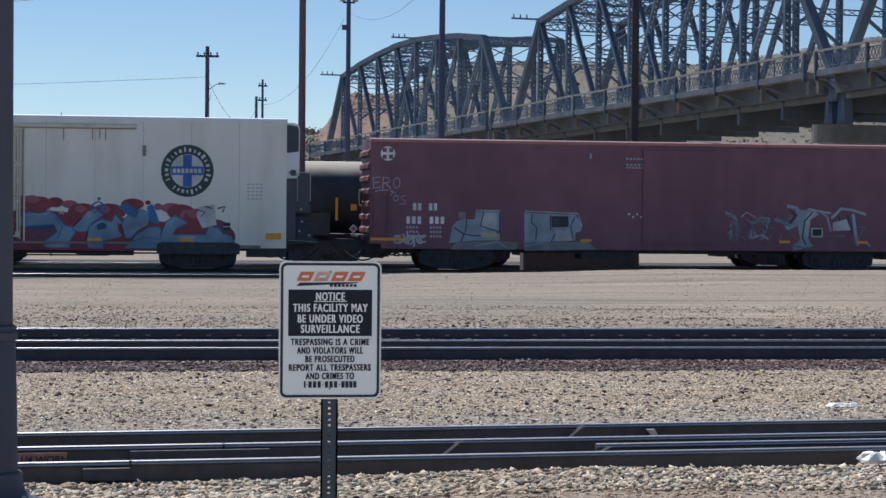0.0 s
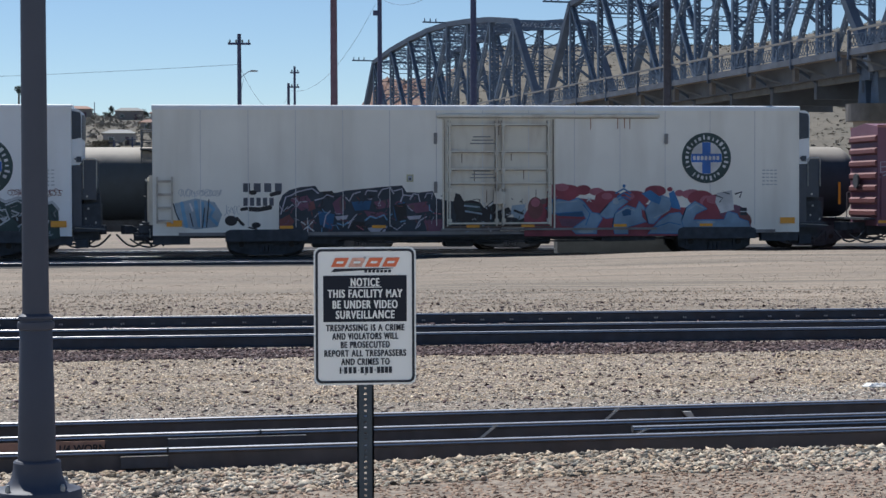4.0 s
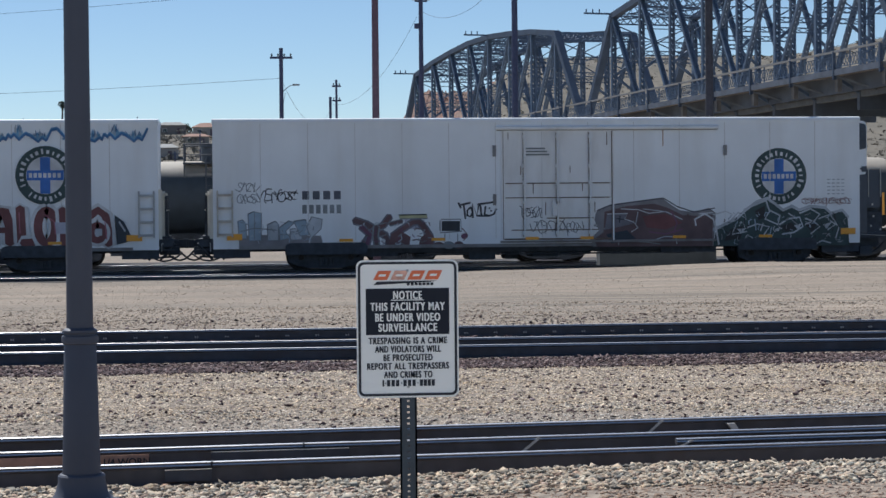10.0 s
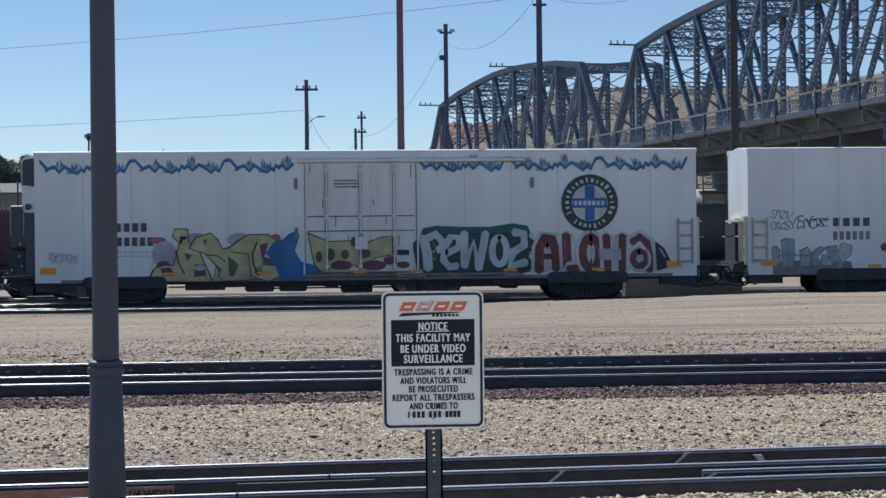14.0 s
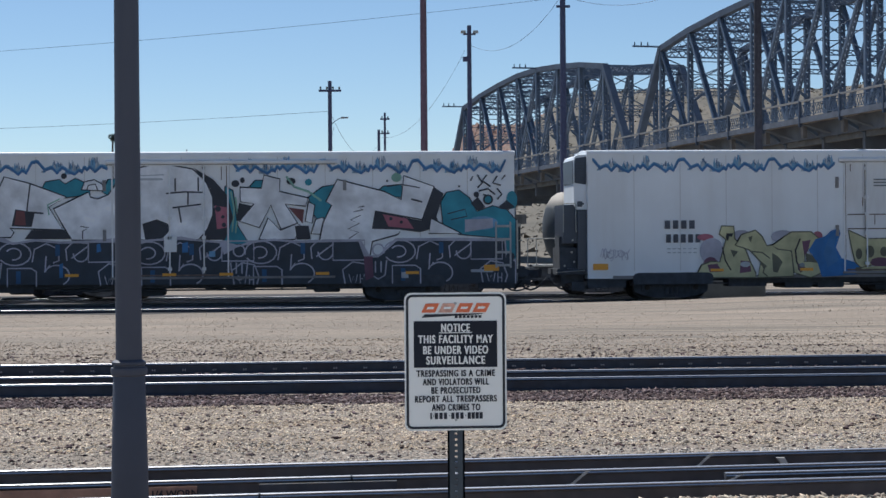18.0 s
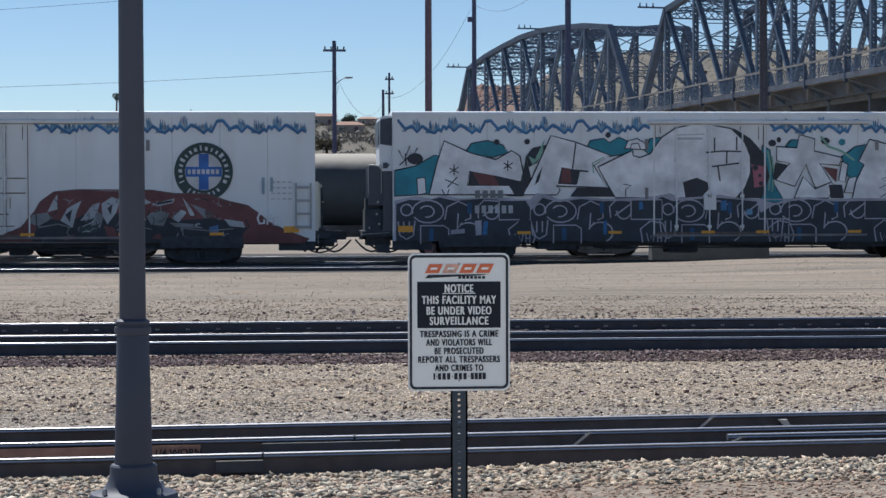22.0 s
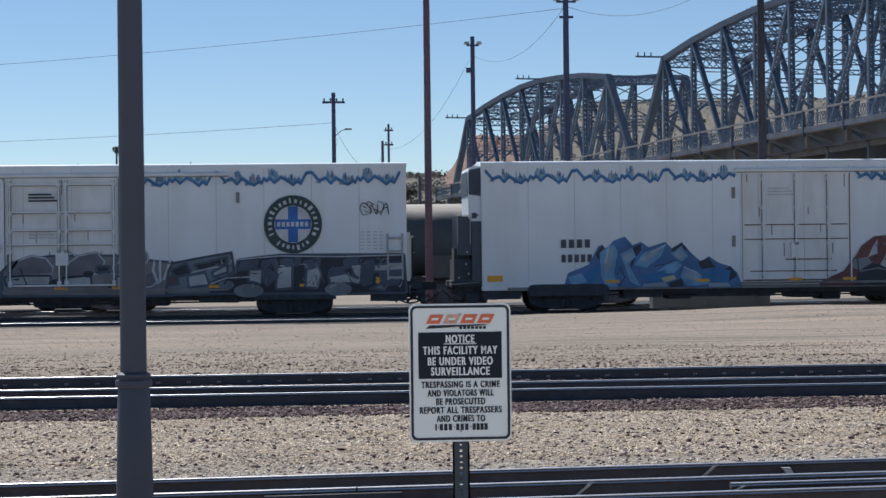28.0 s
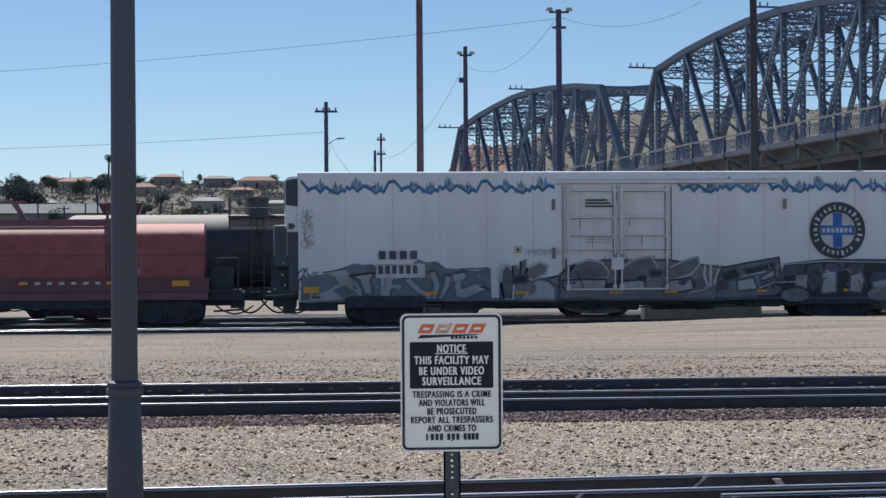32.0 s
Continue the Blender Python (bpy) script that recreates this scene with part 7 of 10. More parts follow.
p.poly([(7.18, 1.06), (7.32, 1.42), (7.82, 1.19), (8.25, 0.76), (7.41, 0.69)], "p_sky")
p.poly([(7.29, 1.01), (7.42, 1.25), (7.78, 1.09), (8.05, 0.81)], "p_pale")
p.poly([(5.78, 1.07), (6.62, 1.3), (6.73, 0.88), (6.02, 0.83)], "p_blue")
p.poly([(8.42, 1.36), (9.02, 1.24), (8.93, 0.82), (7.81, 0.87), (8.12, 1.19)], "p_blue")
p.poly([(3.64, 1.17), (4.16, 1.52), (4.23, 1.08), (3.83, 0.77)], "p_blue")
p.poly([(3.08, 1.06), (3.56, 1.21), (3.79, 0.89), (3.24, 0.77)], "p_sky")
p.poly([(5.82, 0.79), (6.61, 0.86), (6.73, 0.68), (5.78, 0.69)], "p_pale")
p.poly([(6.46, 1), (6.92, 1.1), (7.03, 0.96), (6.61, 0.84)], "p_yellow")
p.poly([(8.21, 0.8), (8.93, 0.8), (9.01, 0.66), (8.21, 0.66)], "p_pale")
p.line([(4.87, 1.12), (4.99, 1.4), (5.14, 1.04), (4.94, 0.72)], 0.04, "p_navy")
p.line([(6.22, 1.43), (6.62, 1.5), (6.98, 1.66)], 0.032, "p_navy")
p.line([(7.42, 1.49), (7.82, 1.29), (8.22, 1.17)], 0.04, "p_blue")
p.line([(4.56, 2.12), (4.44, 1.56)], 0.032, "p_dim")
p.line([(6.63, 2.18), (6.11, 1.91)], 0.032, "p_dim")
p.line([(7.3, 1.38), (7.78, 1.17)], 0.032, "p_dim")
p.piece("graffiti_piece", "grey and black letters on a dark red cloud")
p.poly([(12.27, 0.72), (12.74, 1), (13.19, 1.14), (13.41, 1.48), (13.66, 1.72), (13.86, 2.06), (14.33, 2.4), (15.13, 2.47), (16.31, 2.42), (17.72, 2.45), (18.51, 2.33), (19.66, 2.32), (20.44, 2.05), (21.1, 1.9), (21.45, 1.65), (21.84, 1.32), (22.42, 1.03), (23.29, 0.72), (23.08, 0.55), (12.31, 0.66)], "p_maroon")
p.line([(12.27, 0.76), (13.19, 1.16), (13.66, 1.72), (13.86, 2.06), (14.33, 2.4), (15.13, 2.47), (17.72, 2.45), (18.51, 2.33), (19.66, 2.32), (20.44, 2.05), (21.1, 1.9), (21.45, 1.65), (21.84, 1.32), (22.42, 1.03)], 0.04, "p_brown")
p.poly([(13.57, 0.65), (13.73, 1.17), (14.1, 1.47), (14.87, 1.34), (15.32, 1.58), (15.97, 1.42), (16.63, 1.69), (17.2, 1.44), (17.93, 1.56), (18.75, 1.39), (19.78, 1.46), (20.6, 1.33), (21.06, 1.12), (20.8, 0.58)], "p_mark")
p.poly([(13.45, 1.32), (13.58, 1.6), (14.1, 1.68), (14.26, 1.47), (13.78, 1.19)], "p_grey")
p.poly([(14.1, 1.68), (14.27, 2.04), (14.45, 2.32), (14.45, 1.79)], "p_silver")
p.poly([(14.55, 1.39), (14.8, 1.83), (15.29, 2.09), (15.12, 1.71), (14.97, 1.14)], "p_silver")
p.poly([(14.71, 1.59), (14.96, 1.79), (14.87, 1.34)], "p_mark")
p.poly([(15.24, 1.38), (15.65, 1.94), (15.92, 2.02), (15.81, 1.54), (15.57, 1.42)], "p_silver")
p.poly([(15.6, 1.22), (15.81, 1.7), (16.06, 1.58), (15.93, 1.13)], "p_grey")
p.poly([(15.98, 1.98), (16.35, 2.22), (16.63, 2.1), (16.48, 1.65), (16.18, 1.25), (16.01, 1.58)], "p_silver")
p.poly([(16.18, 1.82), (16.38, 1.98), (16.3, 1.57)], "p_mark")
p.poly([(16.83, 1.98), (17.45, 2.17), (17.73, 2.01), (17.12, 1.85), (16.91, 1.49)], "p_silver")
p.poly([(17.08, 1.69), (17.36, 1.89), (17.52, 1.4), (17.24, 1.24)], "p_dim")
p.poly([(17.73, 1.97), (18.55, 2.16), (18.47, 2), (17.94, 1.88)], "p_silver")
p.poly([(17.82, 2.01), (18.47, 2.1), (18.47, 2.04), (17.9, 1.93)], "p_mark")
p.poly([(17.53, 1.56), (17.94, 1.76), (18.34, 1.64), (18.14, 1.19), (17.69, 1.24)], "p_grey")
p.poly([(18.43, 1.47), (18.76, 1.76), (18.96, 1.67), (18.67, 1.31)], "p_silver")
p.poly([(18.8, 2.2), (19, 1.96), (19.25, 1.55), (19.08, 1.55)], "p_silver")
p.poly([(19.09, 1.96), (19.58, 1.79), (19.99, 1.5), (19.58, 1.46)], "p_grey")
p.poly([(19.58, 1.75), (19.95, 1.66), (19.9, 1.46), (19.62, 1.5)], "p_brown")
p.poly([(20.27, 1.42), (20.93, 1.33), (21.01, 1.12), (20.48, 1.17)], "p_silver")
p.line([(21.02, 1.41), (21.14, 1.16), (20.97, 1)], 0.052, "p_mark")
p.poly([(15.2, 1.14), (15.89, 1.25), (15.77, 0.97), (15.28, 0.94)], "p_green")
p.poly([(14.58, 0.82), (14.99, 0.9), (15.11, 0.74), (14.66, 0.68)], "p_brown")
p.poly([(16.05, 1.21), (16.42, 1.13), (16.58, 0.72), (16.21, 0.72)], "p_maroon")
p.poly([(17.72, 0.75), (17.97, 0.95), (18.17, 0.71)], "p_maroon")
p.poly([(18.34, 1.31), (19.16, 1.26), (19.57, 1.1), (18.55, 1.15)], "p_grey")
p.poly([(19.74, 1.14), (20.07, 1.22), (20.06, 0.85), (19.78, 0.89)], "p_denim")
p.line([(13.78, 1.15), (14.47, 1.27), (14.91, 1.14)], 0.04, "p_grey")
p.line([(15.32, 1.18), (15.69, 1.34)], 0.032, "p_silver")
p.line([(16.5, 1.05), (17.11, 1.2), (17.73, 1.07)], 0.04, "p_grey")
p.line([(18.75, 1.11), (19.78, 1.01), (20.6, 1.09)], 0.04, "p_grey")
p.line([(16.79, 1.57), (16.71, 1.17)], 0.04, "p_silver")
p.line([(13.7, 1.6), (13.77, 0.67)], 0.04, "p_mark")
p.line([(21.68, 1.57), (21.51, 1.61), (21.45, 1.45), (21.51, 1.26), (21.68, 1.28), (21.68, 1.4)], 0.08, "p_white")
p.line([(21.8, 1.24), (21.78, 1.55), (21.95, 1.56)], 0.068, "p_white")
p.line([(21.8, 1.4), (21.92, 1.42)], 0.06, "p_white")
p.line([(22.17, 1.48), (22.01, 1.48), (22.01, 1.22), (22.15, 1.2)], 0.06, "p_white")
chips(p, rnd, 13.865, 20.908, 0.678, 2.142, 90, ['p_black', 'p_grey', 'p_silver', 'p_mark', 'p_mark', 'p_brown', 'p_grey'], 0.05)
for i in range(4):
    marks(p, 21.9, 22.7, 2.1 + 0.2 * i, 2.16 + 0.2 * i, 4, "p_dim")
p.rect(21.6, 21.7, 2.3, 2.9, "p_pale")
p.rect(21.9, 22.0, 2.4, 2.9, "p_pale")
for i in range(3):
    p.rect(10.4, 11.4 - 0.1 * i, 3.95 + 0.11 * i, 4.0 + 0.11 * i, "p_dim")
p.apply(car)

# 6: last white car, grey pieces
car, p = reefer(-149.49, -125.9, -1, "a", "white refrigerator car with zigzag band and grey graffiti")
rnd = random.Random(16)
zigzag(p, rnd, 0.12, 9.3)
zigzag(p, rnd, 13.6, 23.4)
for z in (3.8, 3.5, 3.2, 2.9, 2.7):
    tag(p, rnd, 0.15, 0.5, z, 0.28, "p_grey", 0.02)
tag(p, rnd, 0.05, 0.6, 1.55, 0.4, "p_navy", 0.035)
tag(p, rnd, 0.05, 0.6, 1.3, 0.4, "p_navy", 0.03)
tag(p, rnd, 8.2, 9.4, 2.35, 0.2, "p_silver", 0.02)
p.piece("graffiti_piece", "grey letters on a slate cloud")
p.poly([(0.07, 0.65), (0.11, 1.47), (0.91, 1.61), (1.75, 1.9), (2.01, 1.98), (2.31, 1.92), (2.61, 1.95), (2.81, 1.85), (3.91, 1.89), (4.28, 2.12), (4.56, 2), (4.92, 2.04), (5.24, 1.8), (6.37, 1.69), (6.86, 1.79), (6.89, 0.6)], "p_slate")
p.edge = "p_denim2"
p.outlined([(0.87, 1.67), (1.67, 1.78), (1.99, 1.4), (2.26, 1.01), (2.22, 0.79), (1.9, 1.02), (1.63, 1.2), (1.23, 1.02), (1.66, 0.7), (0.31, 0.59), (0.39, 0.79), (1.15, 1.1), (1.43, 1.3), (1.27, 1.5)], "p_putty", "p_slate", 0.036)
p.outlined([(1.79, 1.54), (2.71, 1.65), (2.55, 1.37), (2.64, 0.89), (2.34, 0.85), (2.17, 1.38)], "p_putty", "p_slate", 0.036)
p.outlined([(2.87, 1.53), (3.99, 1.62), (3.95, 1.44), (3.39, 1.37), (3.35, 1.25), (3.71, 1.24), (3.71, 1.08), (3.31, 1.05), (3.22, 0.67), (2.9, 0.67), (2.87, 1.09)], "p_putty", "p_slate", 0.036)
p.outlined([(3.71, 1.38), (3.99, 1.48), (4.35, 1.08), (4.87, 0.87), (4.71, 0.63), (4.39, 0.76)], "p_putty", "p_slate", 0.036)
p.outlined([(4.6, 1.64), (4.88, 1.72), (5.08, 1.23), (4.91, 0.65), (4.71, 0.65), (4.79, 1.2)], "p_putty", "p_slate", 0.036)
p.outlined([(5.2, 1.56), (5.48, 1.51), (5.4, 1.15), (5.11, 0.65), (4.95, 0.65), (5.16, 1.19)], "p_putty", "p_slate", 0.036)
p.outlined([(5.44, 1.59), (5.93, 1.67), (6.05, 1.47), (5.8, 1.31), (5.84, 1.07), (6.25, 1.23), (6.53, 1.26), (6.73, 1.02), (5.92, 0.66), (5.6, 0.75)], "p_putty", "p_slate", 0.036)
p.line([(0.95, 1.58), (1.31, 1.38), (1.51, 1.1)], 0.04, "p_slate")
p.line([(3.11, 1.45), (3.03, 1.09)], 0.04, "p_slate")
p.line([(6.45, 1.14), (6.81, 1.02)], 0.048, "p_mark")
p.line([(5.72, 1.75), (6.78, 1.79)], 0.04, "p_mark")
p.line([(3.91, 1.24), (4.23, 0.92), (4.59, 0.76)], 0.04, "p_slate")
p.poly([(4.96, 1.32), (5.12, 1.48), (5.12, 1.11)], "p_denim")
p.poly([(5.44, 1.23), (5.64, 1.35), (5.52, 0.95)], "p_denim")
p.poly([(1.91, 1.26), (2.11, 1.1), (1.98, 1.02)], "p_denim")
p.disc(0.627, 0.786, 0.161, "p_mark", 20, 0.04)
chips(p, rnd, 0.213, 6.728, 0.698, 1.67, 40, ['p_slate', 'p_putty', 'p_putty', 'p_slate'], 0.05)
p.piece("graffiti_piece", "grey bubble figures with pale edges")
p.poly([(7.21, 0.61), (7.22, 1.46), (7.74, 1.21), (9.17, 1.45), (9.33, 1.49), (9.32, 0.6)], "p_dirtgrey")
p.outlined([(7.34, 0.69), (7.22, 1.26), (7.26, 1.7), (7.46, 1.88), (7.67, 1.66), (7.7, 1.21), (7.66, 0.65)], "p_lilacdark", "p_dim", 0.072)
p.outlined([(7.66, 1.42), (7.65, 1.84), (7.79, 1.92), (7.89, 1.78), (7.91, 1.42)], "p_lilacdark", "p_dim", 0.06)
p.outlined([(7.91, 1.54), (7.95, 2.02), (8.16, 2.1), (8.17, 1.74), (8.07, 1.45)], "p_lilacdark", "p_dim", 0.06)
p.outlined([(8.07, 1.45), (8.19, 1.78), (8.64, 1.98), (8.93, 1.85), (8.84, 1.57), (8.39, 1.33)], "p_grey", "p_dim", 0.072)
p.poly([(7.66, 1.5), (8.19, 1.53), (8.19, 1.25), (7.66, 1.22)], "p_mark")
p.outlined([(7.94, 0.61), (8.15, 1.17), (8.56, 1.37), (9, 1.29), (9.2, 1.04), (9.2, 0.6)], "p_silver", "p_grey", 0.04)
p.disc(8.29, 1.049, 0.201, "p_grey", 20, 0.241)
p.line([(7.14, 1.26), (7.1, 1.74), (7.3, 1.94)], 0.06, "p_dim")
p.line([(9.29, 1.49), (8.88, 1.33), (9.33, 1.08)], 0.04, "p_mark")
p.poly([(9.36, 0.64), (9.37, 1.53), (9.66, 1.81), (11.01, 2.04), (13.26, 2.03), (14.7, 1.82), (15.32, 1.77), (15.31, 0.59)], "p_dirtgrey")
p.outlined([(9.62, 1.52), (9.9, 1.89), (10.39, 2.05), (10.88, 1.96), (11.13, 1.64), (11.08, 1.39), (9.65, 1.36)], "p_lilacdark", "p_silver", 0.068)
p.outlined([(9.45, 1.32), (10.1, 1.36), (11.04, 1.35), (11.04, 1.01), (9.49, 1.02)], "p_putty", "p_mark", 0.04)
p.line([(9.98, 1.64), (10.1, 1.32), (10.22, 1.03)], 0.04, "p_mark")
p.poly([(9.69, 1.24), (9.98, 1.28), (9.9, 1.18)], "p_mark")
p.disc(11.245, 1.067, 0.282, "p_mark", 20, 0.161)
p.line([(11.31, 1.63), (11.52, 1.88), (11.72, 1.71)], 0.068, "p_silver")
p.line([(11.52, 1.88), (11.7, 2.2), (11.91, 2.04)], 0.068, "p_silver")
p.outlined([(11.49, 1.31), (11.54, 1.71), (12.03, 2.04), (12.65, 2.15), (12.93, 1.83), (12.76, 1.42), (12.15, 1.3)], "p_lilacdark", "p_silver", 0.068)
p.outlined([(11.45, 1.27), (12.43, 1.34), (12.47, 0.98), (11.49, 0.98)], "p_putty", "p_mark", 0.04)
p.disc(12.352, 1.384, 0.181, "p_mark", 20, 0.121)
p.poly([(12.64, 1.67), (13.09, 1.66), (13.09, 1.46), (12.64, 1.42)], "p_mark")
p.outlined([(13.09, 1.42), (13.26, 1.7), (13.84, 1.98), (14.37, 2.14), (14.45, 1.86), (14.16, 1.53), (13.54, 1.33)], "p_lilacdark", "p_silver", 0.068)
p.outlined([(13.05, 0.93), (13.34, 1.3), (14.16, 1.37), (14.24, 0.96), (13.66, 0.85)], "p_putty", "p_mark", 0.04)
p.poly([(13.67, 1.21), (14, 1.33), (13.87, 1.13)], "p_mark")
p.outlined([(14.2, 0.88), (14.28, 1.25), (14.57, 1.37), (14.65, 0.92)], "p_lilacdark", "p_grey", 0.04)
p.line([(14.78, 1.04), (14.61, 1.49), (14.66, 1.82)], 0.08, "p_dim")
p.line([(14.86, 1.08), (14.86, 1.86)], 0.08, "p_dim")
p.line([(14.98, 1.16), (15.24, 1.89)], 0.08, "p_dim")
p.line([(14.12, 0.88), (14.57, 0.92), (14.82, 1.16)], 0.06, "p_silver")
p.piece("graffiti_piece", "dark shapes with pale panels")
p.poly([(15.06, 0.63), (15.15, 1.49), (15.32, 1.73), (16.15, 1.89), (17.35, 2.08), (17.43, 1.39), (16.68, 1.07), (16.59, 0.62)], "p_slate")
p.poly([(15.23, 1.49), (15.77, 1.73), (15.98, 1.36), (15.4, 1.24)], "p_mark")
p.poly([(16.06, 1.68), (17.22, 1.92), (17.18, 1.72), (16.23, 1.44)], "p_mark")
p.poly([(15.81, 1.28), (16.43, 1.4), (16.59, 0.95), (15.85, 0.87)], "p_putty")
p.poly([(16.68, 1.39), (17.22, 1.68), (17.22, 1.39), (16.72, 1.23)], "p_putty")
p.line([(15.15, 1.73), (16.15, 1.91), (17.39, 2.12), (17.47, 1.39)], 0.04, "p_mark")
p.line([(15.94, 1.4), (16.89, 1.6)], 0.04, "p_silver")
p.poly([(15.11, 1.2), (15.4, 1.32), (15.52, 0.99), (15.15, 0.96)], "p_brown")
p.poly([(16.59, 0.64), (16.59, 1.03), (16.97, 1.23), (17.43, 1.31), (17.6, 1.84), (19.05, 1.99), (23.49, 1.96), (23.57, 0.58)], "p_mark")
p.poly([(17.59, 1.47), (17.72, 1.75), (18.3, 1.79), (18.22, 1.51)], "p_denim2")
p.poly([(18.47, 1.75), (18.93, 1.83), (18.88, 1.17), (18.59, 0.89), (18.42, 1.38)], "p_denim2")
p.poly([(17.97, 1.47), (18.47, 1.5), (18.42, 0.97), (17.96, 1.06)], "p_putty")
p.poly([(18.97, 1.54), (19.51, 1.66), (19.5, 0.8), (18.92, 0.76)], "p_putty")
p.poly([(19.09, 1.79), (19.8, 1.86), (19.72, 1.62), (19.18, 1.58)], "p_denim2")
p.poly([(20.01, 1.45), (20.43, 1.57), (20.55, 1.24), (20.38, 0.79), (19.96, 0.84)], "p_putty")
p.poly([(19.93, 1.74), (20.51, 1.86), (20.47, 1.61), (19.97, 1.49)], "p_denim2")
p.poly([(20.84, 1.45), (21.39, 1.53), (21.3, 1.28), (20.8, 1.2)], "p_denim2")
p.poly([(21.35, 1.77), (21.85, 1.85), (21.77, 1.52), (21.39, 1.48)], "p_denim2")
p.poly([(20.8, 1.2), (21.39, 1.32), (21.85, 1.11), (21.68, 1.28), (21.56, 1.61), (21.98, 1.64), (21.93, 0.95), (20.84, 0.95)], "p_putty")
p.poly([(22.06, 1.69), (22.4, 1.77), (22.31, 0.94), (22.01, 0.86)], "p_denim2")
p.poly([(22.4, 1.6), (23.49, 1.68), (23.49, 1.39), (22.4, 1.35)], "p_putty")
p.poly([(22.65, 1.27), (23.36, 1.31), (23.27, 0.9), (22.64, 0.86)], "p_denim2")
p.poly([(22.26, 0.74), (22.69, 0.94), (22.81, 0.69)], "p_grey")
p.disc(17.961, 0.731, 0.523, "p_grey", 20, 0.241)
p.disc(21.132, 0.747, 0.483, "p_grey", 20, 0.241)
p.disc(17.174, 0.941, 0.282, "p_slate", 20, 0.161)
p.line([(16.64, 0.99), (17.18, 1.19), (18.01, 1.22), (18.38, 1.01)], 0.048, "p_silver")
p.line([(17.55, 1.84), (19.05, 1.95), (21.14, 1.9), (23.49, 1.94)], 0.04, "p_silver")
p.line([(20.84, 1.16), (21.35, 1.2), (21.85, 0.95)], 0.04, "p_silver")
p.line([(19.59, 1.58), (19.71, 0.68)], 0.06, "p_mark")
p.line([(20.64, 1.78), (20.55, 0.75)], 0.06, "p_mark")
p.line([(20.34, 1.66), (20.51, 1.29), (20.38, 0.79)], 0.04, "p_grey")
chips(p, rnd, 16.767, 23.441, 0.729, 1.843, 70, ['p_black', 'p_grey', 'p_mark', 'p_putty', 'p_slate'], 0.05)
p.edge = ""
marks(p, 2.8, 4.3, 2.12, 2.42, 4, "p_letter")
p.rect(2.76, 4.5, 1.46, 1.96, "p_dim")
marks(p, 2.8, 4.28, 1.6, 1.9, 6, "p_letter")
tag(p, rnd, 22.0, 22.9, 3.6, 0.4, "p_mark", 0.035)
emblem(p, 19.55, 3.07, 1.03)
for i in range(6):
    marks(p, 21.9, 22.8, 2.15 + 0.12 * i, 2.19 + 0.12 * i, 4, "p_dim")
for z in (3.95, 2.65):
    for i in range(3):
        p.rect(10.3, 11.3 - 0.1 * i, z + 0.11 * i, z + 0.06 + 0.11 * i, "p_mark" if z > 3 else "p_dim")
p.rect(7.72, 7.97, 2.3, 2.56, "p_yellow")
p.disc(7.845, 2.43, 0.05, "p_mark", 10)
p.apply(car)
